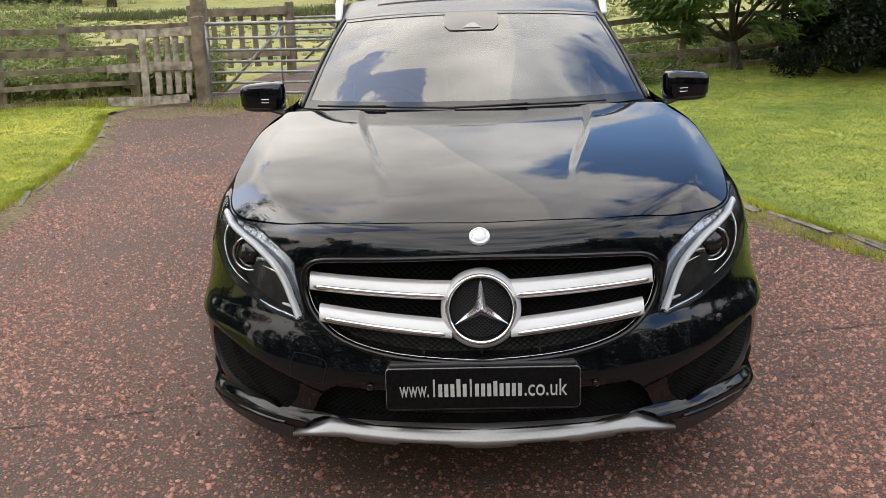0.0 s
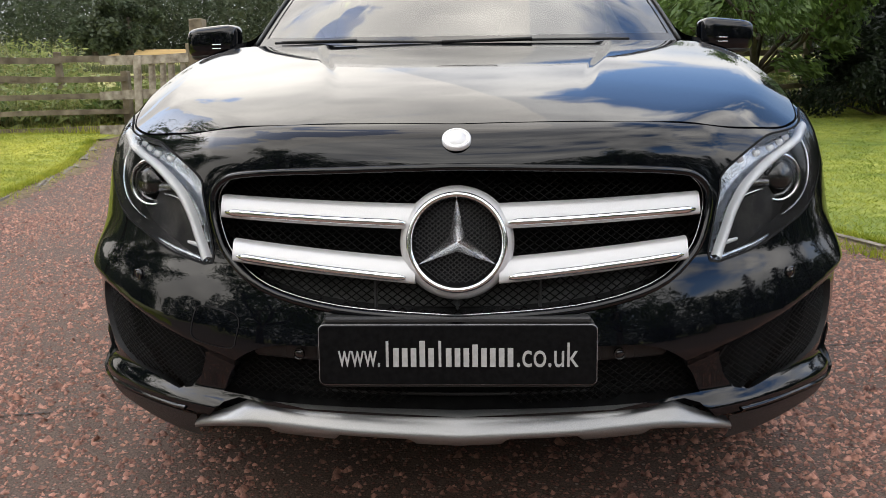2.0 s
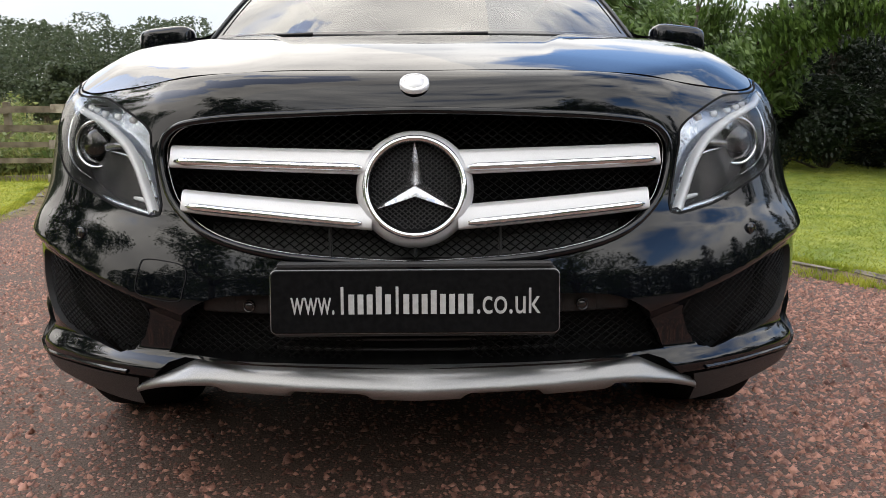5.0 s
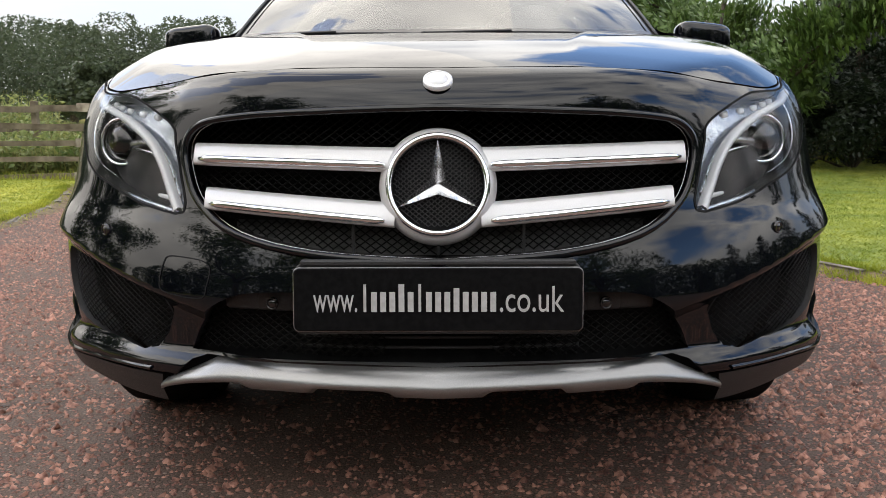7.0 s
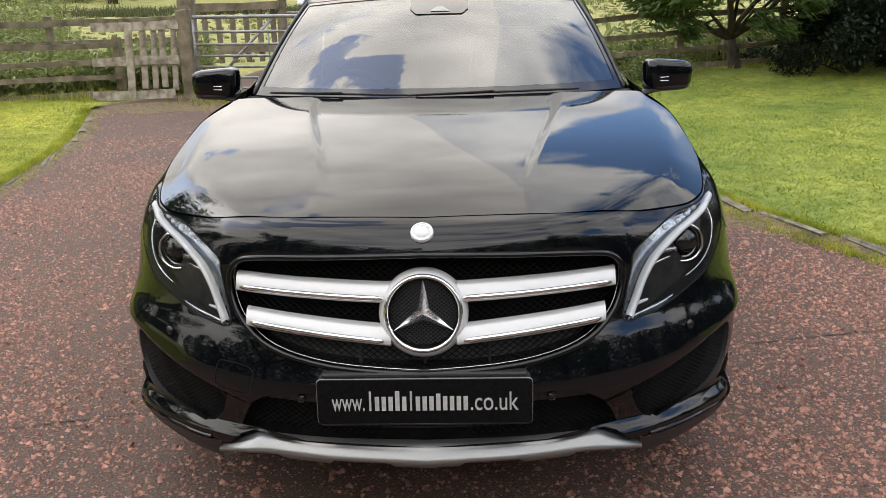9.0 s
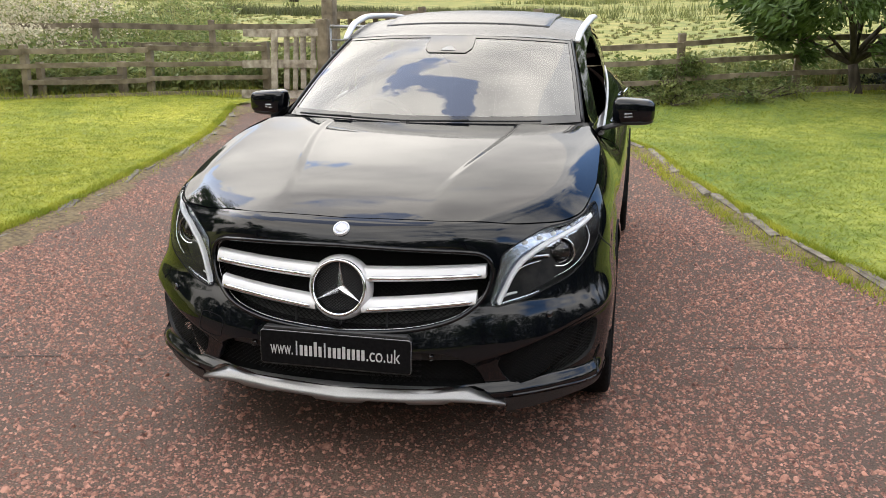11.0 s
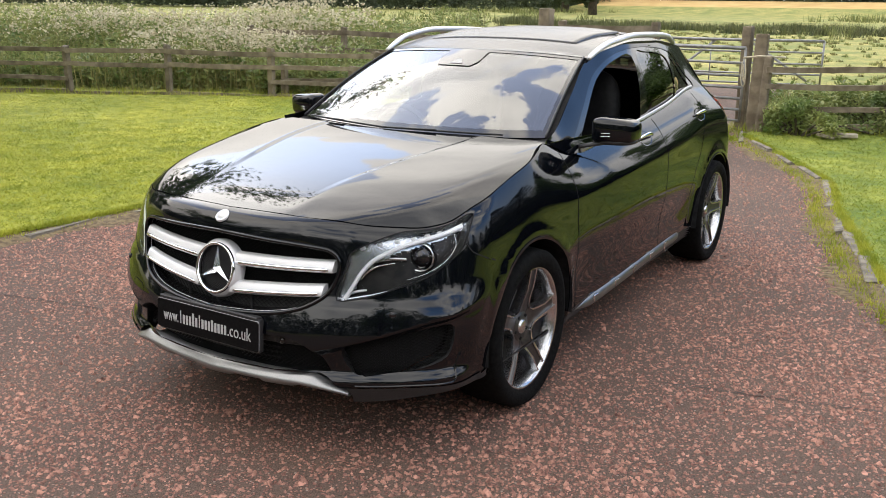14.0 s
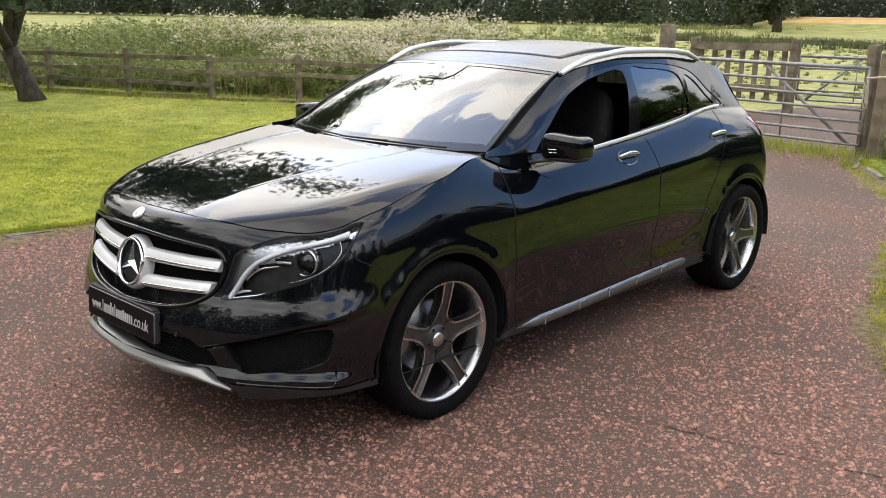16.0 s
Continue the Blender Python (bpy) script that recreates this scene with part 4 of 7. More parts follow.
def wind(a, b):
    """Windscreen: a across, b up."""
    s = np.abs(a)
    lo = np.array([a * .718, 1.245 + .175 * s ** 2.4, 1.056 + .010 * s ** 2])
    hi = np.array([a * .603, 1.95 + .112 * s ** 2.2, 1.415 - .030 * s ** 2.2])
    p = lo + (hi - lo) * b
    p[2] += .030 * math.sin(math.pi * b) * (1 - .35 * s ** 2)
    return p


screen = part("windscreen", mesh_of("windscreen", *sheet(wind, np.linspace(-.965, .965, 40), np.linspace(.0, .985, 24)), M_WIND, flat=False), car, "raked windscreen reflecting clouds")


def band(fn, edge, inner, n=40, lift=.002):
    """Dark border printed round the glass."""
    vs, fs = [], []
    for k in range(len(edge)):
        vs += [fn(*edge[k]) + np.array([0, -lift, lift]), fn(*inner[k]) + np.array([0, -lift, lift])]
    fs = [(2 * i, 2 * i + 2, 2 * i + 3, 2 * i + 1) for i in range(len(edge) - 1)]
    return vs, fs


q = np.linspace(-1, 1, 41)
border = merge(band(wind, [(a, .985) for a in q * .965], [(a, .95) for a in q * .93]),
               band(wind, [(a, 0.0) for a in q * .965], [(a, .07) for a in q * .93]),
               band(wind, [(.965, b) for b in np.linspace(0, .985, 20)], [(.935, b) for b in np.linspace(.06, .95, 20)]),
               band(wind, [(-.965, b) for b in np.linspace(0, .985, 20)], [(-.935, b) for b in np.linspace(.06, .95, 20)]))
M_PRINT = material("brown_black_print", (.030, .025, .024), .06, 0, (.042, .036, .034), 40, 3)
M_PRINT.node_tree.nodes["Principled BSDF"].inputs["IOR"].default_value = 1.95
cover = sheet(lambda a, b: wind(a * (.118 - .030 * float(1 - smooth(.70, .80, b))) / .62, b) + np.array([0, -.003, .003]), np.linspace(-1, 1, 12), np.linspace(.72, .955, 8))
part("sensor_cover", mesh_of("sensor_cover", *cover, M_PRINT, flat=False), screen, "dark printed patch for the mirror and camera")
tri_w = [wind(a / .62, b) + np.array([0, -.005, .005]) for a, b in ((-.036, .745), (.042, .745), (.016, .81), (-.008, .81))]
part("camera_window", mesh_of("camera_window", tri_w, [(0, 1, 2, 3)], material("pale_camera_hood", (.24, .24, .23), .3, 0, (.32, .31, .30), 30, 3)), screen, "pale camera hood behind the glass")
part("glass_border", mesh_of("glass_border", *border, M_GLOSS, flat=False), screen)
for s in (1, -1):
    st = [wind(s * .968, b) + np.array([0, -.004, .006]) for b in np.linspace(0, 1, 20)]
    part("screen_seal", mesh_of("screen_seal", *tube(st, .005, 6), M_PLASTIC, flat=False), screen)


def roof_fn(a, y):
    s = np.abs(a)
    y0 = y + (.112 * s ** 2.2) * (1 - smooth(1.95, 2.6, y))
    x = a * rail_x(np.maximum(y0, 2.06))
    z = rail_z(np.maximum(y0, 2.06)) + (roof_mid(y) - rail_z(np.maximum(y0, 2.06))) * (1 - s ** 2.6)
    return np.stack([x, y0, z], -1)


ra, ry = np.meshgrid(np.linspace(-1, 1, 41), np.linspace(1.95, 3.95, 48), indexing="ij")
rp, rn = roof_fn(ra, ry), grads(roof_fn, ra, ry)
n_ = ry.shape[1]
rf = [(i * n_ + j, (i + 1) * n_ + j, (i + 1) * n_ + j + 1, i * n_ + j + 1) for i in range(40) for j in range(n_ - 1)]
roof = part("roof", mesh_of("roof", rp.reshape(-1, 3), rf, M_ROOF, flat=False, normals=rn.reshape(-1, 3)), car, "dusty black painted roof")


def roof_patch(a0, a1, y0, y1, lift, tilt=0.0):
    A, Y = np.meshgrid(np.linspace(a0, a1, 24), np.linspace(y0, y1, 20), indexing="ij")
    p = roof_fn(A, Y)
    p[..., 2] += lift + tilt * (Y - y0) / (y1 - y0)
    v = [tuple(t) for t in p.reshape(-1, 3)]
    f = [(i * 20 + j, (i + 1) * 20 + j, (i + 1) * 20 + j + 1, i * 20 + j + 1) for i in range(23) for j in range(19)]
    low = [(x, y, z - .016) for x, y, z in v]
    ring = [i * 20 for i in range(24)] + [23 * 20 + j for j in range(1, 20)] + [i * 20 + 19 for i in range(22, -1, -1)] + [j for j in range(18, 0, -1)]
    o = len(v)
    return v + low, f + [(ring[i], ring[i - 1], o + ring[i - 1], o + ring[i]) for i in range(len(ring))]


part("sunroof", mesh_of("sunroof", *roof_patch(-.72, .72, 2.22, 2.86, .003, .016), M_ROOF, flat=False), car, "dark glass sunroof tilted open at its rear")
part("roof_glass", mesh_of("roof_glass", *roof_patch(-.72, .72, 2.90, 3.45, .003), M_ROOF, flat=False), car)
for s in (1, -1):
    rl = [(s * float(rail_x(y) + .008 + .012 * math.sin(math.pi * (y - 2.04) / 1.44)), y, float(rail_z(y)) + .004 + .030 * min(1, 2.1 * math.sin(math.pi * min(max((y - 2.04) / 1.44, 0), 1)) ** .9)) for y in np.linspace(2.04, 3.48, 40)]
    part("roof_rail", mesh_of("roof_rail", *tube(rl, [.010 + .008 * math.sin(math.pi * i / 39) ** .4 for i in range(40)], 10, squash=(.9, 1.25), up=(0, 0, 1)), M_SILVER, flat=False), car, "satin aluminium roof rail")


def tailgate(a, b):
    s = abs(a)
    lo = np.array([a * .665, 4.28 - .33 * s ** 2.4, 1.08 + .045 * s])
    hi = np.array([a * .505, 3.95, float(roof_mid(3.95)) - (float(roof_mid(3.95)) - 1.345) * s ** 2.6])
    return lo + (hi - lo) * b


part("tailgate", mesh_of("tailgate", *merge(*[sheet(tailgate, np.linspace(a, b, 8), np.linspace(c, d, 6)) for a, b, c, d in ((-1, -.82, 0, 1), (.82, 1, 0, 1), (-.82, .82, 0, .12), (-.82, .82, .88, 1))]), M_PAINT, flat=False), car)
part("rear_window", mesh_of("rear_window", *sheet(tailgate, np.linspace(-.82, .82, 16), np.linspace(.12, .88, 8)), M_TINT, flat=False), car)

# ---- the car: grille, plate, lamps ----
def bow(x, z=.6):
    """How far the nose bends back at x."""
    return CF * (1 - np.sqrt(np.clip(1 - (np.asarray(x) / wide(z)) ** 2, 0, 1)))


def lattice(poly, depth, pitch, r, slope=.72, name="mesh", mats=None, sides=(1, -1)):
    """Expanded-metal mesh: two sets of slanting wires, clipped to an outline in (x, z)."""
    p = np.array(poly)
    x0, x1, z0, z1 = p[:, 0].min(), p[:, 0].max(), p[:, 1].min(), p[:, 1].max()
    shapes = []
    for sg in (1, -1):
        c = x0 - (z1 - z0) / slope
        while c < x1 + (z1 - z0) / slope:
            zs = np.linspace(z0, z1, 42)
            xs = c + sg * (zs - z0) / slope
            k = inside(poly, xs, zs)
            i = 0
            while i < len(zs):
                if k[i]:
                    j = i
                    while j + 1 < len(zs) and k[j + 1]:
                        j += 1
                    if j > i + 1:
                        m = max(2, (j - i) // 5 + 1)
                        q = np.linspace(i, j, m).round().astype(int)
                        shapes.append(tube([(xs[t], float(depth(xs[t], zs[t])), zs[t]) for t in q], r, 4))
                    i = j
                i += 1
            c += pitch
    a = merge(*shapes)
    return mesh_of(name, *(merge(a, mirrored(a)) if len(sides) == 2 else (a if sides[0] > 0 else mirrored(a))), mats or M_MESH, flat=False)


def xz(outline):
    p = skin(np.array([u for u, v in outline]), np.array([v for u, v in outline]))
    return [(float(a), float(c)) for a, b, c in p]


def skirt(outline, fn, depth, mirror=True, closed=False, inward=None):
    """The wall that runs inward from the edge of an opening."""
    q = np.array(outline)
    p = fn(q[:, 0], q[:, 1])
    n = grads(fn, q[:, 0], q[:, 1])
    back = p + np.array([0, depth, 0]) if inward is None else p - n * depth
    m = len(p)
    s = [tuple(a) for a in p] + [tuple(a) for a in back], [(i, (i + 1) % m, m + (i + 1) % m, m + i) for i in range(m if closed else m - 1)]
    return merge(s, mirrored(s)) if mirror else s


G_XZ = xz(GRILLE)
G_FULL = G_XZ + [(-.005, G_XZ[-1][1]), (-.005, G_XZ[0][1])]
grille = thing("grille", "", "")
grille.parent = car
grille["label"] = "wide black mesh grille with two silver slats"
for s in (1, -1):
    part("mesh", lattice(G_FULL, lambda x, z: .088 + .25 * (z - .60) + bow(x) * .9, .0205, .0016, sides=(s,)), grille, "black diamond mesh")
part("surround", mesh_of("surround", *skirt(GRILLE, skin, .075), M_GLOSS, flat=False), grille, "gloss black inner surround")
edge3 = skin(np.array([u for u, v in GRILLE]), np.array([v for u, v in GRILLE]))
ring_pts = [tuple(q) for q in edge3] + [(-x, y, z) for x, y, z in edge3[::-1][1:]]
part("bead", mesh_of("bead", *tube([(x, y - .004, z) for x, y, z in ring_pts[:-1]], .0075, 8, closed=True), M_PAINT, flat=False), grille)
part("bright_line", mesh_of("bright_line", *tube([(x * .985, y + .014, z + (.676 - z) * .03) for x, y, z in ring_pts[:-1]], .0016, 5, closed=True), M_RIM, flat=False), grille, "thin bright line inside the rim")
for s in (1, -1):
    for z_in, z_out, h, xo in ((.722, .733, .021, .478), (.620, .648, .0205, .452)):
        def slat(t, q):
            x = .080 + (xo - .080) * t
            zc = z_in + (z_out - z_in) * t
            hh = h * (1.06 - .06 * t)
            prof = ((.030, 1.0), (.012, .97), (.004, .70), (-.004, .0), (-.012, -.70), (-.010, -.95), (.0, -1.05), (.03, -1.0))
            d, k = prof[q]
            base_y = .052 + .24 * (zc - .68) + float(bow(x)) * .97
            return (s * x, base_y + d + .010, zc + hh * k)
        sl = part("slat", mesh_of("slat", *sheet(slat, np.linspace(0, 1, 22), range(8)), M_SILVER, flat=False), grille, "silver painted slat")
        cap = [slat(1.0, k) for k in range(8)]
        part("slat_end", mesh_of("slat_end", cap, [tuple(range(8))], M_SILVER), sl)
        strip = [(s * (.098 + (xo - .012 - .098) * t), 0, 0) for t in np.linspace(0, 1, 22)]
        pts = []
        for (x, _, _), t in zip(strip, np.linspace(0, 1, 22)):
            zc = z_in + (z_out - z_in) * t - h * .42
            pts.append((x, .052 + .24 * (zc - .68) + float(bow(abs(x))) * .97 - .001, zc))
        part("chrome_strip", mesh_of("chrome_strip", *tube(pts, [.0075 - .004 * (i in (0, 21)) for i in range(22)], 8, squash=(1, .75), up=(0, 0, 1)), M_CHROME, flat=False), sl, "polished chrome strip")
part("air_shutter", mesh_of("air_shutter", *sheet(lambda a, z: (a, .085 + .25 * (z - .60) + float(bow(a)) * .9 + .022, z), np.linspace(-.40, .40, 20), np.linspace(.54, .604, 3)), material("grey_shutter", (.05, .05, .05), .6, .2, (.09, .09, .09), 40, 4)), grille, "pale grey shutter behind the mesh")
for x in (-.16, 0, .16):
    part("mesh_bar", mesh_of("mesh_bar", *block(.006, .012, .06, (x, .062 + float(bow(x)), .575), .002), M_PLASTIC), grille)

STAR = pose(0, .056, .677, -12.5, 0, 0)
emblem = part("emblem", mesh_of("emblem", *moved(lathe([(.084, .012), (.0845, -.004), (.088, -.010), (.093, -.011), (.0965, -.006), (.097, .012)], 72, "y"), STAR), M_CHROME, flat=False), car, "round chrome ring with a three-pointed shape")
part("bezel", mesh_of("bezel", *moved(lathe([(.096, .0), (.103, .004), (.110, .018), (.110, .04)], 72, "y"), STAR), M_SILVER, flat=False), emblem)
part("disc", mesh_of("disc", *moved(lathe([(.0, .014), (.085, .014), (.085, .03)], 48, "y"), STAR), M_DARK, flat=False), emblem)
disc_poly = [(.084 * math.cos(a), .677 + .082 * math.sin(a)) for a in np.linspace(0, 2 * math.pi, 40)]
part("disc_mesh", lattice(disc_poly, lambda x, z: .056 + .012 + .22 * (z - .677), .0115, .0010, .8, "disc_mesh", M_PLASTIC, (1,)), emblem)
blades_v, blades_f = [], []
for k in range(3):
    a = math.pi / 2 + k * 2 * math.pi / 3
    tip = Vector((math.cos(a) * .085, 0, math.sin(a) * .085))
    l, r = (Vector((math.cos(a + d) * .0175, .004, math.sin(a + d) * .0175)) for d in (math.pi / 3, -math.pi / 3))
    o = len(blades_v)
    blades_v += [Vector((0, -.016, 0)), l, tip + Vector((0, -.002, 0)), r, tip + Vector((0, .006, 0)), l + Vector((0, .008, 0)), r + Vector((0, .008, 0))]
    blades_f += [(o, o + 1, o + 2), (o, o + 2, o + 3), (o + 1, o + 5, o + 4, o + 2), (o + 3, o + 2, o + 4, o + 6)]
part("star", mesh_of("star", *moved((blades_v, [tuple(reversed(f)) for f in blades_f]), STAR), M_STAR), emblem)
B_AT = pose(0, .1030, .868, -52, 0, 0)
badge = part("bonnet_badge", mesh_of("bonnet_badge", *moved(lathe([(0, -.006), (.018, -.005), (.0185, -.0035), (.024, -.0035), (.0245, -.005), (.0275, -.004), (.0285, .004)], 40, "y"), B_AT), M_SILVER, flat=False), car, "small round silver badge")
part("badge_face", mesh_of("badge_face", *moved(lathe([(.0188, -.0042), (.0238, -.0042)], 40, "y"), B_AT), M_RIM, flat=False), badge)


def rounded(w, h, r, n=6):
    return [(sx * (w / 2 - r) + r * math.cos(a0 + q), sz * (h / 2 - r) + r * math.sin(a0 + q)) for sx, sz, a0 in ((1, 1, 0), (-1, 1, math.pi / 2), (-1, -1, math.pi), (1, -1, 1.5 * math.pi)) for q in np.linspace(0, math.pi / 2, n)]


def slab(outline, y0, y1, chamfer=.0015):
    n = len(outline)
    k = 1 - chamfer / .05
    vs = [(x * 1.0 - math.copysign(chamfer, x), y0, z - math.copysign(chamfer, z)) for x, z in outline] + [(x, y0 + chamfer, z) for x, z in outline] + [(x, y1, z) for x, z in outline]
    fs = [tuple(range(n))] + [(a * n + i, (a + 1) * n + i, (a + 1) * n + (i + 1) % n, a * n + (i + 1) % n) for a in (0, 1) for i in range(n)] + [tuple(range(2 * n, 3 * n))[::-1]]
    return vs, fs


PLATE = pose(0, -.008, .4735, -3.5, 0, 0)
plate = part("number_plate", mesh_of("number_plate", *slab(rounded(.522, .114, .010), -.002, .003), M_PLATE), car, "black show plate with grey lettering", PLATE)
part("plate_edge", mesh_of("plate_edge", *slab(rounded(.5255, .1175, .011), .0005, .006), material("clear_edge", (.11, .11, .115), .12, 0, (.16, .16, .165), 90, 3, coat=.6)), plate, "pale cut edge")
part("plate_back", mesh_of("plate_back", *slab(rounded(.515, .128, .008), .006, .03), M_PLASTIC), plate)
part("plate_hood", mesh_of("plate_hood", *block(.50, .03, .012, (0, .016, .066), .004), M_PLASTIC), plate)


def lettering(text, x0, width, size, z=-.022):
    cu_ = bpy.data.curves.new("lettering", "FONT")
    cu_.body, cu_.size, cu_.extrude = text, size, .0006
    tmp = new("tmp", cu_)
    bpy.context.view_layer.update()
    me = bpy.data.meshes.new_from_object(tmp.evaluated_get(bpy.context.evaluated_depsgraph_get()))
    bpy.data.objects.remove(tmp)
    c = np.array([v.co[:] for v in me.vertices])
    s = width / (c[:, 0].max() - c[:, 0].min())
    for v in me.vertices:
        v.co = ((v.co.x - c[:, 0].min()) * s + x0, -.0032 - v.co.z, v.co.y + z)
    me.materials.clear()
    me.materials.append(M_LETTER)
    return part("lettering", me, plate, "grey lettering")


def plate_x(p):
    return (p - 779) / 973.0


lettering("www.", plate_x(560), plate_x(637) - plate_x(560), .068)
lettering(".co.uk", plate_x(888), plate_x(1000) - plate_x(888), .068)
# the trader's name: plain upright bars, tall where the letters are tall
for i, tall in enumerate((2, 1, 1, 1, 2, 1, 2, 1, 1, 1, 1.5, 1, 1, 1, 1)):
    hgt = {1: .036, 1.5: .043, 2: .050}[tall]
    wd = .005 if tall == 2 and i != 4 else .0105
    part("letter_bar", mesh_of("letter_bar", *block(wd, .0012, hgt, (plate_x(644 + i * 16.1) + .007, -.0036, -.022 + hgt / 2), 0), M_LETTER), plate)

# ---- lower intake, skid plate, fog grilles ----
L_XZ = xz(LOWER)
intake = thing("lower_grille", "", "")
intake.parent = car
intake["label"] = "black lower intake with mesh and slats"
part("intake_rim", mesh_of("intake_rim", *skirt(LOWER[:-2], skin, .09), M_PLASTIC, flat=False), intake)
for s in (1, -1):
    part("mesh", lattice(L_XZ + [(.10, .346), (.10, .482)], lambda x, z: .062 + bow(x), .020, .0017, sides=(s,)), intake)
for z in (.365, .385, .405, .425):
    part("slat", mesh_of("slat", *tube([(x, .072 + float(bow(x)), z) for x in np.linspace(-.27, .27, 14)], .0035, 6), M_PLASTIC, flat=False), intake)
part("crossbar", mesh_of("crossbar", *merge(*[moved(block(.075, .02, .05, b=.006), pose(s * x, .045 + float(bow(x)), .462, 0, 0, s * math.degrees(math.atan2(float(bow(x + .03) - bow(x - .03)), .06)))) for s in (1, -1) for x in np.arange(.05, .44, .065)]), M_PLASTIC, flat=False), intake)

part("intake_backing", mesh_of("intake_backing", *sheet(lambda x, z: (x, .135 + float(bow(x)), z), np.linspace(-.62, .62, 18), (.278, .42, .56)), M_DARK), intake)

skid_front = pchip((0, .2, .4, .5, .556), (.0, .012, .048, .082, .125))
skid_edge = pchip((0, .2, .38, .48, .53, .556), (.304, .309, .313, .304, .290, .278))


def skid(x, q):
    a = abs(x)
    f, e = float(skid_front(a)), float(skid_edge(a))
    k = 1 - smooth(.45, .556, a)
    notch = .012 * (smooth(.085, .10, a) - smooth(.23, .245, a) + smooth(.36, .385, a))
    ramp_ = min(1, max(0, (a - .43) / .126))
    prof = ((.045, .342 - .062 * ramp_), (.026, .339 - .060 * ramp_), (.016, e + .020 * (1 - .9 * ramp_)), (.006, e + .006 - .005 * ramp_), (.0, e - .001), (.003, e - .010), (.010, e - .010 - .012 * k + notch * k), (.05 * (.3 + .7 * k), e - .012 - .022 * k + notch * k), (.04 + .24 * k, e - .012 - .026 * k))
    d, z = prof[q]
    return (x, f + d, z)


part("skid_plate", mesh_of("skid_plate", *sheet(skid, np.linspace(-.556, .556, 90), range(9)), M_SKID, flat=False), car, "satin silver skid plate under the bumper")
F_XZ = [(float(a), float(c)) for a, b, c in skin(np.array([u for u, v in FOG]), np.array([v for u, v in FOG]))]


def fog_depth(x, z):
    return float(nose(z) + CF * (1 - math.sqrt(max(0, 1 - (x / float(wide(z))) ** 2)))) + .048


for s in (1, -1):
    fog = thing("fog_grille", "", "")
    fog.parent = car
    fog["label"] = "black mesh side intake in the bumper"
    part("mesh", lattice(F_XZ, fog_depth, .0165, .0016, .75, "mesh", M_MESH, (s,)), fog)
    sk = skirt(FOG, skin, .05, False, True, inward=True)
    part("fog_rim", mesh_of("fog_rim", *(sk if s > 0 else mirrored(sk)), M_PLASTIC, flat=False), fog)
    part("backing", trimmed("backing", UV, TRI, in_fog, skin, M_DARK, flip=s < 0, inner=.075), fog)
    us = np.linspace(.468, .862, 40)

    def shelf(k, q):
        u = us[k]
        up = .100 * smooth(.80, .862, u) ** 1.5
        w = smooth(.462, .50, u)
        z0, z1 = .306 + up * .9 - .006 * smooth(.6, .8, u), .306 + .030 * (.25 + .75 * w) + up
        prof = ((z0 - .004, -.004), (z0, .006), (z0 + .004, .005), (z1, -.006 - .020 * w * (1 - smooth(.80, .86, u))), (z1 + .004, -.03))
        z, o = prof[q]
        vv = v_of(u, z)
        return skin(np.float64(u), vv) + grads(skin, np.float64(u), vv) * o
    sh_ = sheet(shelf, range(40), range(5))
    tip = [shelf(2, 1), shelf(2, 3) + np.array([0, 0, .028]), shelf(8, 1)]
    fin = tip + [p + np.array([0, .006, 0]) for p in tip], [(0, 1, 2), (5, 4, 3), (0, 3, 4, 1), (1, 4, 5, 2), (2, 5, 3, 0)]
    wt = part("wing_trim", mesh_of("wing_trim", *(sh_ if s > 0 else mirrored(sh_)), M_PAINT, flat=False), car, "gloss black ledge under the side intake")
    part("fin", mesh_of("fin", *(fin if s > 0 else mirrored(fin)), M_PAINT), wt)
    for x, z in ((.688, .577), (.314, .455)):
        y = fog_depth(x, z) - .050 + (.030 if z < .5 else 0)
        a = math.degrees(math.atan2(float(bow(x + .02) - bow(x - .02)), .04))
        part("parking_sensor", mesh_of("parking_sensor", *moved(lathe([(0, -.002), (.0085, -.0018), (.0088, -.0005), (.0095, -.0005), (.0100, -.002), (.0118, -.0015), (.012, .004)], 20, "y"), pose(s * x, y, z, 0, 0, s * a)), M_GLOSS, flat=False), car)

flap = front(curve_points([(.522, .537), (.48, .536), (.445, .530), (.433, .515), (.440, .485), (.450, .463), (.50, .464), (.538, .472), (.543, .490), (.534, .525)], 4, True))
ribbon(flap + flap[:1], .0022, .0012, True, M_DARK, "towing_cover_gap")

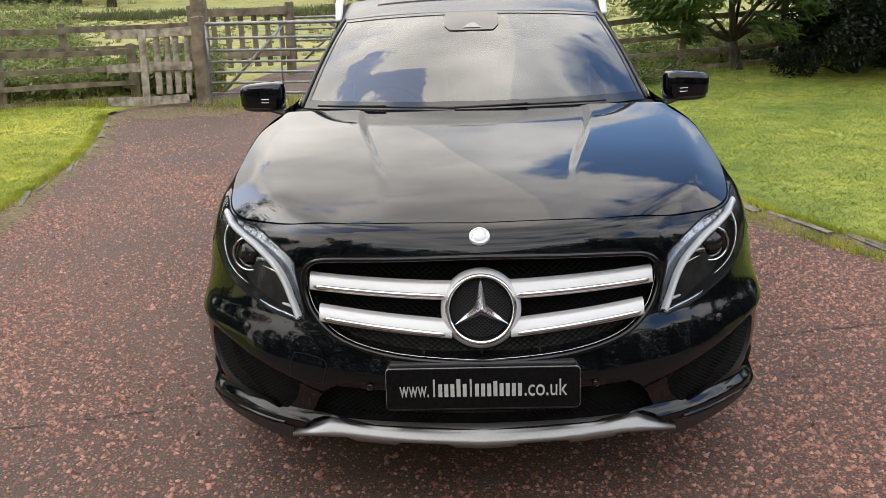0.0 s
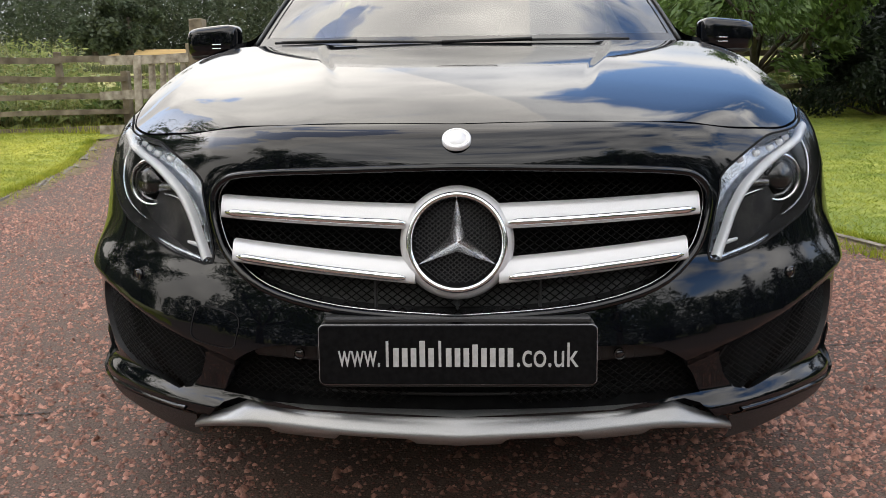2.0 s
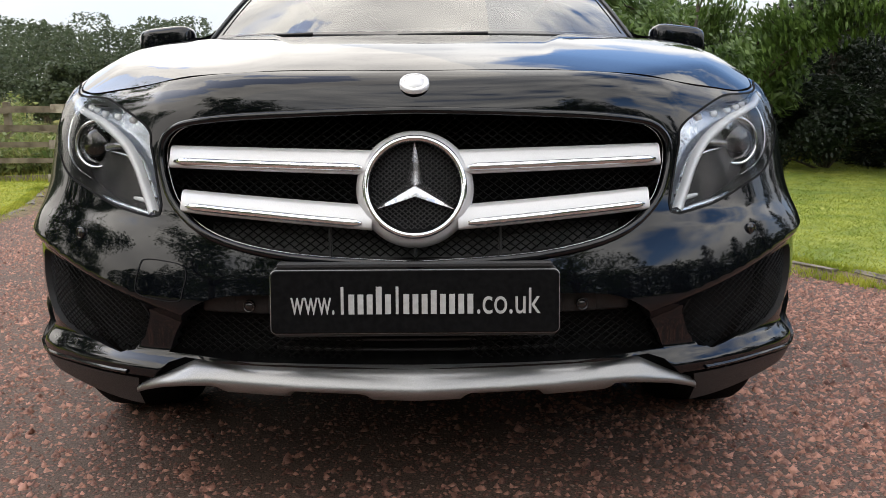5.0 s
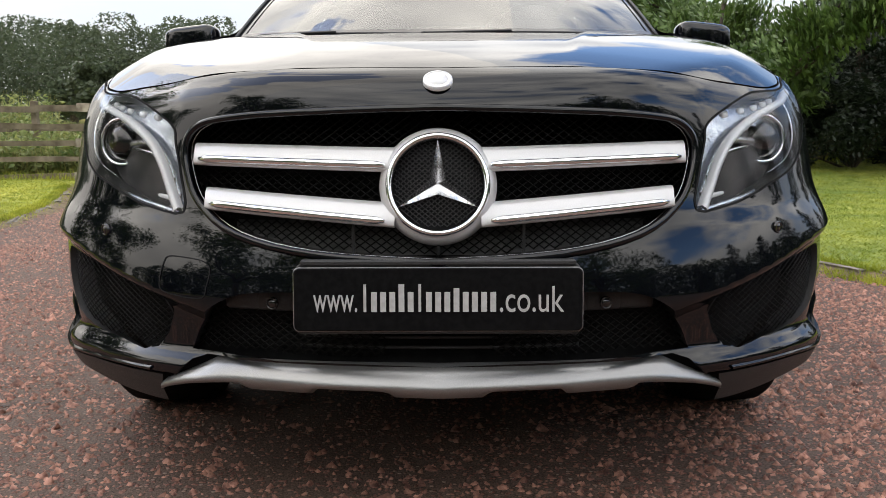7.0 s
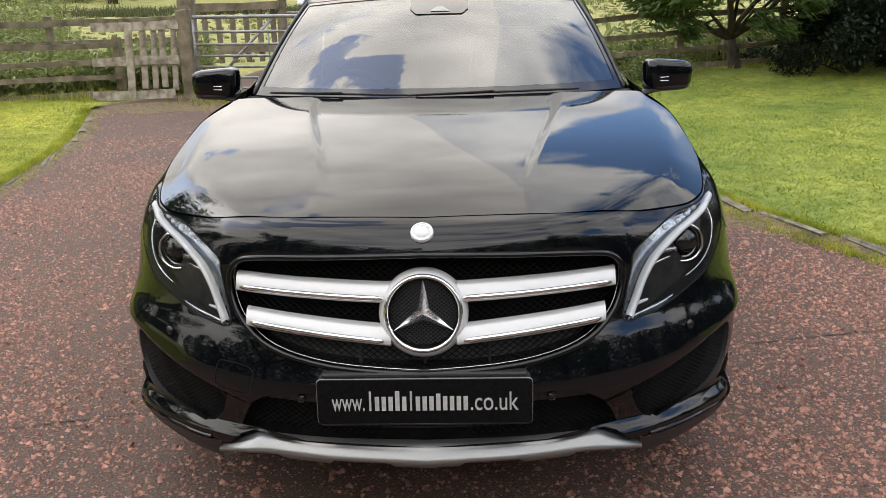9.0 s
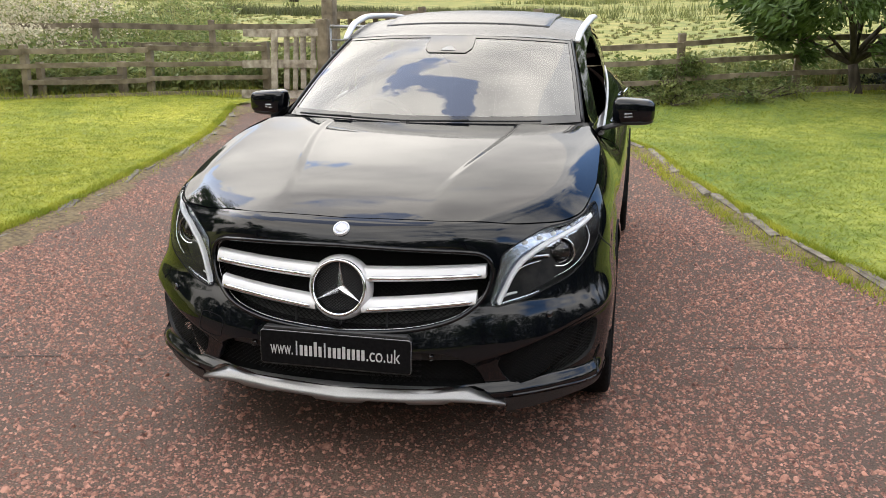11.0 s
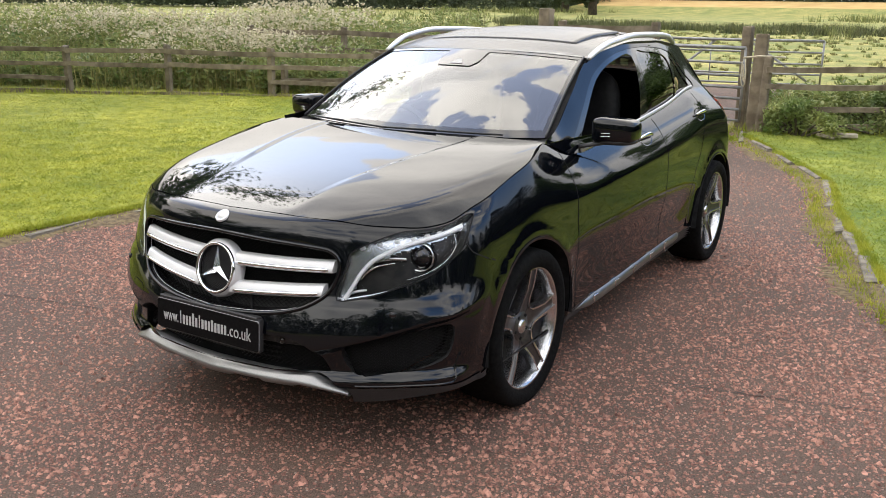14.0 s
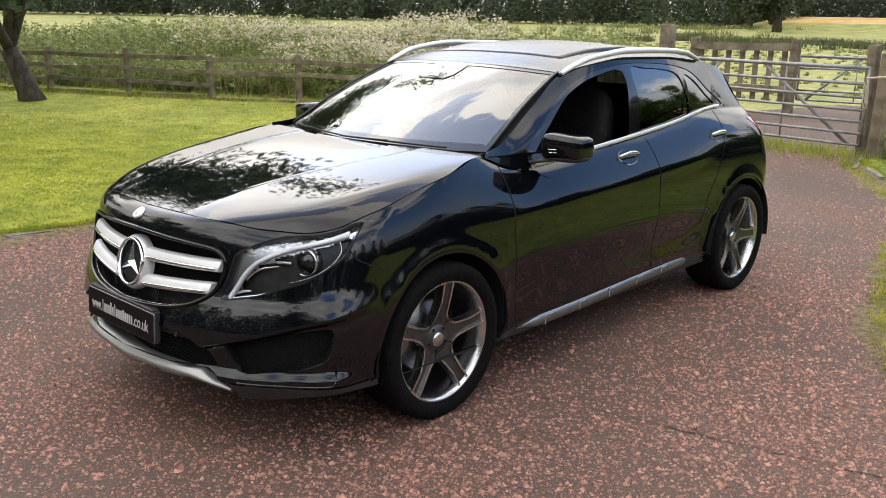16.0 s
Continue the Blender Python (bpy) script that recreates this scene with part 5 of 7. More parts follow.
# ---- headlamps ----
above_bar = (cz > np.interp(cu, (.39, .402, .424, .452, .495, .57, .66, .76, .825, .85), (.60, .634, .668, .718, .765, .803, .826, .845, .862, .868)) - .016)
M_BROW = material("indicator_reflector", (.42, .46, .52), .14, .85, (.60, .64, .70), 45, 3, bump=.12, bump_scale=150)
for s in (1, -1):
    lamp = thing("headlight", "", "")
    lamp.parent = car
    lamp["label"] = "clear swept-back headlight with white light bar"
    part("lens", trimmed("lens", UV, TRI, in_lamp, skin, M_LENS, flip=s < 0), lamp, "clear lens")
    part("housing", trimmed("housing", UV, TRI, in_lamp & ~above_bar, skin, M_LAMPBLACK, flip=s < 0, inner=.060), lamp, "black housing")
    part("brow_reflector", trimmed("brow_reflector", UV, TRI, in_lamp & above_bar, skin, M_BROW, flip=s < 0, inner=.036), lamp, "pale indicator reflector")
    sk = skirt(LAMP, skin, .078, False, True, inward=True)
    part("lamp_wall", mesh_of("lamp_wall", *(sk if s > 0 else mirrored(sk)), M_LAMPBLACK, flat=False), lamp)
    ribbon(LAMP + LAMP[:1], .0045, .0010, s < 0, M_DARK, "lamp_gap", lamp)

    def along(knots, depth, n=8):
        q = curve_points(knots, n)
        vv = v_of(q[:, 0], q[:, 1])
        return skin(q[:, 0], vv) - grads(skin, q[:, 0], vv) * depth

    def bar(knots, depth, radius, mat, name, label="", squash=(1, .5), seg=8):
        p = along(knots, depth)
        n = len(p)
        t = tube(p, [radius * (.35 + .65 * math.sin(math.pi * (i + .6) / (n + .2)) ** .5) for i in range(n)], seg, squash=squash)
        return part(name, mesh_of(name, *(t if s > 0 else mirrored(t)), mat, flat=False), lamp, label)
    kn = np.array([(.858, .872), (.77, .853), (.66, .834), (.57, .811), (.495, .772), (.452, .724), (.424, .672), (.402, .630)])
    f_ = np.linspace(0, 1, 8)[:, None] ** 1.4
    off = np.array([(.004, -.026)]) * (1 - f_) * .34 + np.array([(.008, -.003)]) * f_ + np.array([(.002, -.007)])
    rows_ = [along([tuple(k) for k in kn + off * w], d) for w, d in ((-.08, .022), (0, .007), (.5, .005), (.95, .007), (1.0, .024))]
    lb = [tuple(p) for r_ in rows_ for p in r_], [(i * len(rows_[0]) + j, (i + 1) * len(rows_[0]) + j, (i + 1) * len(rows_[0]) + j + 1, i * len(rows_[0]) + j + 1) for i in range(4) for j in range(len(rows_[0]) - 1)]
    part("light_bar", mesh_of("light_bar", *(lb if s > 0 else mirrored(lb)), M_LED, flat=False), lamp, "white curved daytime light bar")
    bar([(.815, .845), (.815, .80), (.765, .752), (.69, .715), (.60, .690)], .022, .004, M_CHROME, "chrome_trim")
    bar([(.415, .640), (.44, .650), (.47, .655)], .03, .005, M_LED, "marker_strip")
    bar([(.405, .622), (.45, .630), (.50, .640), (.54, .652)], .016, .0085, M_BROW, "lower_sill", "grey sill along the foot of the lamp")
    for i, (u_, z_) in enumerate(((.455, .806), (.505, .822), (.56, .833), (.62, .842), (.68, .852), (.74, .860))):
        c = along([(u_, z_ - .004), (u_ + .001, z_ - .004)], .036, 1)[0]
        g = moved(block(.021, .012, .014, b=.004), pose(*c, 0, -12, 35))
        part("led_cell", mesh_of("led_cell", *(g if s > 0 else mirrored(g)), M_LED, flat=False), lamp)
    bar([(.452, .692), (.470, .716), (.505, .738), (.560, .748)], .034, .0042, M_CHROME, "reflector_trim")
    c = along([(.655, .768), (.656, .768)], .050, 1)[0]
    at = pose(c[0], c[1], c[2], -4, 0, 16)
    pr = moved(lathe([(.0, -.018), (.022, -.014), (.038, -.004), (.044, .008)], 36, "y"), at)
    part("projector", mesh_of("projector", *(pr if s > 0 else mirrored(pr)), M_GLOSS, flat=False), lamp, "dark projector lens")
    rg = moved(lathe([(.044, .0), (.0465, -.006), (.050, -.009), (.0535, -.007), (.055, .0), (.057, .03)], 40, "y"), at)
    part("projector_ring", mesh_of("projector_ring", *(rg if s > 0 else mirrored(rg)), M_CHROME, flat=False), lamp, "chrome ring")
    sl = along([(.50, .760), (.55, .765), (.60, .762)], .05)
    t = tube(sl, .010, 6)
    part("reflector", mesh_of("reflector", *(t if s > 0 else mirrored(t)), M_RIM, flat=False), lamp)

# ---- mirrors, handles, sill trims ----
def pillow(c, h, p=(2.6, 2.6), nu=28, nv=16, shape=None):
    """A rounded box: superellipsoid about c with half sizes h."""
    def sg(a, e):
        return math.copysign(abs(a) ** (2 / e), a)
    vs, fs = [], []
    for j in range(nv + 1):
        b = -math.pi / 2 + math.pi * j / nv
        for i in range(nu):
            a = 2 * math.pi * i / nu
            q = [sg(math.cos(b), p[1]) * sg(math.cos(a), p[0]), sg(math.cos(b), p[1]) * sg(math.sin(a), p[0]), sg(math.sin(b), p[1])]
            if shape:
                q = shape(*q)
            vs.append((c[0] + q[0] * h[0], c[1] + q[1] * h[1], c[2] + q[2] * h[2]))
    for j in range(nv):
        for i in range(nu):
            fs.append((j * nu + i, j * nu + (i + 1) % nu, (j + 1) * nu + (i + 1) % nu, (j + 1) * nu + i))
    return vs, fs


for s in (1, -1):
    cap = pillow((.915, 1.705, 1.088), (.098, .078, .058), (5.0, 4.6), shape=lambda a, b, c: (a, b + .28 * a + (.0 if b < 0 else -.25 * b), c * (1 - .10 * a) - .04 * a))
    mir = part("door_mirror", mesh_of("door_mirror", *(cap if s > 0 else mirrored(cap)), M_PAINT, flat=False), car, "gloss black door mirror with chrome-lined indicator")
    base_ = pillow((.912, 1.70, 1.040), (.096, .068, .020), (3, 2.4), shape=lambda a, b, c: (a, b + .28 * a, c))
    part("mirror_base", mesh_of("mirror_base", *(base_ if s > 0 else mirrored(base_)), M_PLASTIC, flat=False), mir)
    arm = tube([(.775, 1.60, 1.012), (.82, 1.635, 1.022), (.88, 1.67, 1.034)], [.018, .020, .022], 8, squash=(.55, 1.3), up=(0, 0, 1))
    part("mirror_arm", mesh_of("mirror_arm", *(arm if s > 0 else mirrored(arm)), M_PLASTIC, flat=False), mir)
    for dz in (-.006, .008):
        ln = tube([(.872 + .12 * t, 1.705 - .095 + .055 * t + .03 * t * t * t, 1.072 + dz) for t in np.linspace(0, 1, 9)], .0022, 5)
        part("indicator_line", mesh_of("indicator_line", *(ln if s > 0 else mirrored(ln)), M_CHROME, flat=False), mir)
    gls = pillow((.917, 1.765, 1.088), (.085, .006, .045), (3, 3))
    part("mirror_glass", mesh_of("mirror_glass", *(gls if s > 0 else mirrored(gls)), M_CHROME, flat=False), mir)
    for yh, zh in ((2.37, .965), (3.34, 1.002)):
        def body_at(dy, dz, o):
            uu = u_at_y(yh + dy, zh + dz)
            vv = v_of(uu, zh + dz)
            return skin(np.float64(uu), vv) + grads(skin, np.float64(uu), vv) * o
        bowl = [body_at(.085 * math.cos(a), .036 * math.sin(a), .0015) for a in np.linspace(0, 2 * math.pi, 28, endpoint=False)]
        bw = [tuple(q) for q in bowl] + [tuple(body_at(0, 0, -.012))], [(i, (i + 1) % 28, 28) for i in range(28)]
        hd = part("door_handle", mesh_of("handle_bowl", *(bw if s > 0 else mirrored(bw)), M_GLOSS, flat=False), car, "chrome bar handle over a black bowl")
        gp = tube([body_at(d, .006 - .4 * d * d, .010 + .022 * (1 - (d / .095) ** 2)) for d in np.linspace(-.092, .092, 13)], [.010 * (1 - .3 * abs(i - 6) / 6) for i in range(13)], 8, squash=(1.1, .7))
        part("grip", mesh_of("grip", *(gp if s > 0 else mirrored(gp)), M_CHROME, flat=False), hd, "chrome grip")
    yy = np.linspace(1.46, 3.10, 40)
    st = []
    for y in yy:
        z = .268 + .030 * smooth(1.5, 3.0, y)
        q = base(np.float64(u_at_y(y, .28)), .28)
        st.append((float(q[0]) - .008, y, z))
    sb = tube(st, [.006 + .034 * smooth(0, .12, i / 39) * (1 - smooth(.93, 1.0, i / 39)) for i in range(40)], 12, squash=(.75, .55), up=(0, 0, 1))
    trim = part("sill_trim", mesh_of("sill_trim", *(sb if s > 0 else mirrored(sb)), M_SILL, flat=False), car, "satin aluminium side step strip")
    for y in (1.66, 1.94, 2.21, 2.48, 2.74):
        x, _, z = st[int(np.argmin(abs(yy - y)))]
        tk = merge(block(.006, .008, .044, (x + .021, y, z), .001), block(.006, .06, .006, (x + .019, y + .027, z + .018), .001))
        part("step_mark", mesh_of("step_mark", *(tk if s > 0 else mirrored(tk)), M_CHROME), trim)
    tl = trimmed("tail_light", UV, TRI, in_tail, skin, M_RED, flip=s < 0, inner=-.004)
    part("tail_light", tl, car, "red rear lamp")

# ---- wheels ----
def wheel_parts(root):
    part("tyre", mesh_of("tyre", *lathe([(.256, -.10), (.270, -.112), (.30, -.118), (.322, -.113), (.333, -.097), (.337, -.05), (.337, .05), (.333, .097), (.322, .113), (.30, .118), (.270, .112), (.256, .10)], 72), M_TYRE, flat=False), root, "black road tyre")
    part("rim", mesh_of("rim", *lathe([(.232, -.09), (.237, .04), (.243, .085), (.252, .098), (.258, .103), (.2605, .100), (.258, .09)], 72), M_RIM, flat=False), root, "machined alloy rim")
    part("brake_disc", mesh_of("brake_disc", *lathe([(.0, -.01), (.15, -.01), (.155, -.016), (.155, -.03)], 48), material("disc_steel", (.20, .20, .20), .35, .9, (.3, .3, .3), 60, 4), flat=False), root)
    part("barrel_back", mesh_of("barrel_back", *lathe([(.0, -.085), (.222, -.085)], 40), M_DARK), root)

    def plate_(outline, x_in, x_out, crown=0.0):
        n = len(outline)
        vs = [(x_out(math.hypot(a, b)), a, b) for a, b in outline] + [(x_in(math.hypot(a, b)), a, b) for a, b in outline]
        return vs, [tuple(range(n))] + [(i, n + i, n + (i + 1) % n, (i + 1) % n) for i in range(n)]
    face = lambda r: .062 + .035 * smooth(.05, .235, r)
    for k in range(5):
        m = Matrix.Rotation(2 * math.pi * k / 5 - .09, 4, "X")
        o = [(-.030, .045), (-.050, .072), (-.033, .115), (-.028, .17), (-.031, .250), (.031, .250), (.028, .17), (.033, .115), (.050, .072), (.030, .045)]
        part("spoke", mesh_of("spoke", *moved(plate_(o, lambda r: face(r) - .045, lambda r: face(r) - .010), m), M_RIMDARK), root, "dark grey spoke with machined edges")
        for q in (1, -1):
            e = [(q * a, b) for a, b in ((.056, .066), (.039, .094), (.033, .118), (.028, .17), (.0315, .252), (.0225, .252), (.0195, .17), (.0235, .122), (.029, .098), (.044, .080))]
            e = e if q > 0 else e[::-1]
            part("spoke_edge", mesh_of("spoke_edge", *moved(plate_(e, lambda r: face(r) - .03, face), m), M_RIM), root)
    part("hub", mesh_of("hub", *lathe([(.0, .060), (.062, .056), (.070, .045), (.072, .01)], 36), M_RIMDARK, flat=False), root)
    part("hub_cap", mesh_of("hub_cap", *lathe([(.0, .070), (.022, .069), (.030, .066), (.032, .055)], 30), M_RIM, flat=False), root, "silver hub cap")
    for k in range(5):
        a = 2 * math.pi * (k + .5) / 5 - .09
        part("wheel_bolt", mesh_of("wheel_bolt", *lathe([(.0, .010), (.007, .009), (.008, -.01)], 10), M_DARK), root, m=Matrix.Translation((.052, .052 * -math.sin(a), .052 * math.cos(a))))


wheel = thing("wheel", "", "", pose(.768, AXLE_F, .336))
wheel["label"] = "five-spoke alloy wheel with black tyre"
wheel.parent = car
wheel_parts(wheel)
for x, y, spin, turn in ((.772, AXLE_R, -13, 0), (-.768, AXLE_F, 20, 180), (-.772, AXLE_R, 40, 180)):
    copy_thing(wheel, pose(x, y, .336, spin, 0, turn))

# ---- underbody, wheel wells, cabin ----
wells = []
for ya in (AXLE_F, AXLE_R):
    w_ = [(x, ya + r * math.cos(a), .335 + r * math.sin(a)) for a in np.linspace(-.10, math.pi + .10, 26) for x, r in ((.60, .395), (.885, .392))]
    wells.append((w_, [(2 * i, 2 * i + 1, 2 * i + 3, 2 * i + 2) for i in range(25)]))
    c_ = [(.60, ya + .395 * math.cos(a), .335 + .395 * math.sin(a)) for a in np.linspace(-.10, math.pi + .10, 26)]
    wells.append((c_, [tuple(range(26))]))
for i in (0, 2):
    well = merge(wells[i], wells[i + 1])
    for sh_ in (well, mirrored(well)):
        part("wheel_well", mesh_of("wheel_well", *sh_, M_DARK), car)
for nm, bl_ in (("underbody", block(.98, 3.5, .10, (0, 2.42, .26), .02)), ("floor_tray", block(1.5, 1.70, .12, (0, 2.28, .28), .02)), ("engine_bay", block(1.18, .36, .44, (0, .50, .55), .02)), ("boot_floor", block(1.5, .5, .05, (0, 3.85, .55), .02))):
    part(nm, mesh_of(nm, *bl_, M_DARK), car)
cabin = thing("cabin", "", "")
cabin.parent = car
cabin["label"] = "dark cabin with black seats"
part("floor_pan", mesh_of("floor_pan", *block(1.5, 2.4, .04, (0, 2.6, .40), .01), M_TRIM), cabin)


def dash_fn(a, q):
    prof = ((1.28, 1.03), (1.40, 1.025), (1.60, 1.01), (1.72, .985), (1.76, .94), (1.72, .85), (1.66, .70), (1.60, .5))
    y, z = prof[q]
    return (a * .72, y + .04 * a * a, z - .02 * a * a)


for s in (1, -1):
    pt = sheet(lambda b, q: wind(s * (.985, .90, .84, .80)[q], b) + np.array([0, (.02, .035, .09, .16)[q], (-.02, -.022, -.03, -.05)[q]]), np.linspace(0, .99, 16), range(4))
    part("pillar_trim", mesh_of("pillar_trim", *pt, M_TRIM, flat=False), cabin)
part("dashboard", mesh_of("dashboard", *sheet(dash_fn, np.linspace(-1, 1, 20), range(8)), M_TRIM, flat=False), cabin)


def seat(x, y, w=.25):
    return merge(pillow((x, y, .62), (w, .26, .09), (3, 3), 20, 10), moved(pillow((0, 0, .32), (w, .075, .36), (3, 3.4), 20, 12), pose(x, y + .26, .64, -14, 0, 0)), pillow((x, y + .40, 1.24), (.13, .05, .085), (3, 3), 16, 10))


for x in (-.37, .37):
    part("front_seat", mesh_of("front_seat", *seat(x, 2.15), M_LEATHER, flat=False), cabin)
part("rear_seat", mesh_of("rear_seat", *merge(pillow((0, 3.0, .64), (.64, .26, .09), (4, 3), 24, 10), moved(pillow((0, 0, .3), (.64, .08, .32), (4, 3.4), 24, 12), pose(0, 3.25, .66, -18, 0, 0))), M_LEATHER, flat=False), cabin)
wh = moved(lathe([(.175 + .015 * math.cos(a), .015 * math.sin(a)) for a in np.linspace(0, 2 * math.pi, 9)], 32, "y"), pose(-.37, 1.86, .95, 24, 0, 0))
part("steering_wheel", mesh_of("steering_wheel", *merge(wh, moved(block(.34, .03, .05, b=.01), pose(-.37, 1.86, .95, 24, 0, 0)), moved(block(.10, .05, .10, b=.02), pose(-.37, 1.86, .94, 24, 0, 0))), M_TRIM, flat=False), cabin)
part("headlining", mesh_of("headlining", *[(lambda v, f: ([(x * .97, y, z - .03) for x, y, z in v], f))(rp.reshape(-1, 3), rf)][0], material("grey_cloth", (.20, .20, .20), .9, 0, (.26, .26, .25), 60, 4), flat=False), cabin)
for s in (1, -1):
    dc = merge(sheet(lambda y, z: (s * .70, y, z), np.linspace(1.4, 3.9, 6), np.linspace(.4, 1.0, 4)))
    part("door_card", mesh_of("door_card", *dc, M_TRIM), cabin)

# ---- cowl and wipers ----
cowl = [wind(a, 0.0) for a in np.linspace(-1, 1, 30)]
cw = [(x, y + .01, z - .005) for x, y, z in cowl] + [(x * 1.04, y - .09 - .02 * (1 - abs(x)), z - .035) for x, y, z in cowl]
part("cowl", mesh_of("cowl", cw, [(i, i + 1, 31 + i, 30 + i) for i in range(29)], M_PLASTIC, flat=False), car)
for x0, x1, k in ((.50, -.10, .0), (-.06, -.60, .0)):
    wp = thing("wiper", "", "")
    wp.parent = car
    wp["label"] = "black windscreen wiper at rest"
    def on_glass(x, b, o):
        p = wind(x / .69, b)
        return (p[0], p[1] - o * .5, p[2] + o)
    bl = [on_glass(x0 + (x1 - x0) * t, .004 + .014 * math.sin(math.pi * (.1 + .8 * t)), .010) for t in np.linspace(0, 1, 16)]
    part("blade", mesh_of("blade", *tube(bl, .0034, 6, squash=(1.3, .8), up=(0, 0, 1)), M_PLASTIC, flat=False), wp)
    am = [on_glass(x0 + (x1 - x0) * (.95 - t * .45), .001 + .014 * t, .016) for t in np.linspace(0, 1, 10)]
    part("arm", mesh_of("arm", *tube(am, .0042, 6, squash=(1, .7), up=(0, 0, 1)), M_PLASTIC, flat=False), wp)

# ---- fences, gates, pallet ----
def plank(a, b, h, t, name, mat, root, r, sag=.0):
    """A board from a to b, h high and t thick, slightly warped."""
    a, b = Vector(a), Vector(b)
    d = (b - a)
    L = d.length
    n = 6
    side = Vector((-d.y, d.x, 0)).normalized() * (t / 2)
    vs, fs = [], []
    ph = r.uniform(0, 6)
    for i in range(n + 1):
        s = i / n
        p = a + d * s + Vector((0, 0, -sag * math.sin(math.pi * s) + .006 * math.sin(ph + 5 * s)))
        up = Vector((0, 0, h / 2 * (1 + .06 * math.sin(ph * 2 + 9 * s))))
        vs += [p - side - up, p + side - up, p + side + up, p - side + up]
    for i in range(n):
        o = 4 * i
        fs += [(o + k, o + (k + 1) % 4, o + 4 + (k + 1) % 4, o + 4 + k) for k in range(4)]
    fs += [(3, 2, 1, 0), (4 * n, 4 * n + 1, 4 * n + 2, 4 * n + 3)]
    return part(name, mesh_of(name, vs, [tuple(reversed(f)) for f in fs], mat), root)


def post(x, y, h, w, root, r, name="post", mat=None, sink=.1):
    z = float(rise(np.float64(x), np.float64(y)))
    s = block(w, w * r.uniform(.8, 1.1), h + sink, (0, 0, (h - sink) / 2), .012)
    s = [(a + r.uniform(-.006, .006), b + r.uniform(-.006, .006), c + (r.uniform(-.015, .015) if c > 0 else 0)) for a, b, c in s[0]], s[1]
    return part(name, mesh_of(name, *s, mat or M_WOOD), root, m=pose(x, y, z, r.uniform(-2, 2), r.uniform(-2, 2), r.uniform(-8, 8)))


def fence(label, p0, p1, step, rails, h, seed, skip=(), rail_h=.085, post_w=.10):
    r = random.Random(seed)
    root = thing("fence", label, "fence", group="field fences")
    p0, p1 = Vector((*p0, 0)), Vector((*p1, 0))
    n = max(1, round((p1 - p0).length / step))
    at = [p0 + (p1 - p0) * (i / n) for i in range(n + 1)]
    zz = [float(rise(np.float64(p.x), np.float64(p.y))) for p in at]
    side = Vector((-(p1 - p0).y, (p1 - p0).x, 0)).normalized() * .065
    if side.y > 0:
        side = -side
    for p in at:
        post(p.x, p.y, h + r.uniform(-.03, .08), post_w, root, r)
    for i in range(n):
        for k, q in enumerate(rails):
            if (i, k) in skip:
                continue
            plank((at[i].x + side.x, at[i].y + side.y, zz[i] + q + r.uniform(-.02, .02)), (at[i + 1].x + side.x, at[i + 1].y + side.y, zz[i + 1] + q + r.uniform(-.02, .02)), rail_h * r.uniform(.9, 1.1), .03, "rail", M_WOOD, root, r, r.uniform(0, .015))
    return root


left_fence = fence("grey weathered post and rail fence with four rails", (-4.9, 12.78), (-18.6, 5.6), 1.75, (.06, .29, .52, .74), .82, 3, skip=((2, 1), (3, 1)), rail_h=.07)
fence("far grey post and rail fence beside the weeds", (-4.35, 14.3), (-10.4, 13.3), 2.0, (.42, .70, 1.0), 1.12, 4)
right_fence = fence("brown weathered post and rail fence with four rails", (-.33, 12.02), (12.4, 17.3), 1.72, (.14, .36, .61, .85), .95, 5, rail_h=.07)
r7 = random.Random(7)
brace = fence("broken grey rails leaning in the weeds", (-6.9, 12.0), (-7.9, 11.45), 1.0, (.30,), .55, 8)

gate_posts = thing("gate_post", "stout grey timber gate post with rope", "post")
post(-.46, 12.16, 1.26, .15, gate_posts, r7, "timber")
post(-.640, 12.26, 1.34, .12, gate_posts, r7, "timber")
rope_z = 1.02
rp_ = [(-.60 + .03 * math.sin(i), 12.02 + .01 * math.cos(2 * i), rope_z + .02 - .28 * abs(math.sin(i * .62)) - .006 * i) for i in np.linspace(0, 15, 70)]
part("rope", mesh_of("rope", *tube(rp_, .007, 5), M_ROPE, flat=False), gate_posts, "frayed pale rope loop")
part("rope_tie", mesh_of("rope_tie", *tube([(-.62, 12.03, rope_z + .02), (-.4, 12.02, rope_z + .05), (-.12, 12.10, rope_z + .04)], .012, 6), M_ROPE, flat=False), gate_posts)
hinge = thing("gate_post", "two dark grey sleepers as a gate post", "post")
post(-3.80, 12.42, 1.18, .17, hinge, r7, "timber")
post(-4.02, 13.2, 1.50, .19, hinge, r7, "timber")


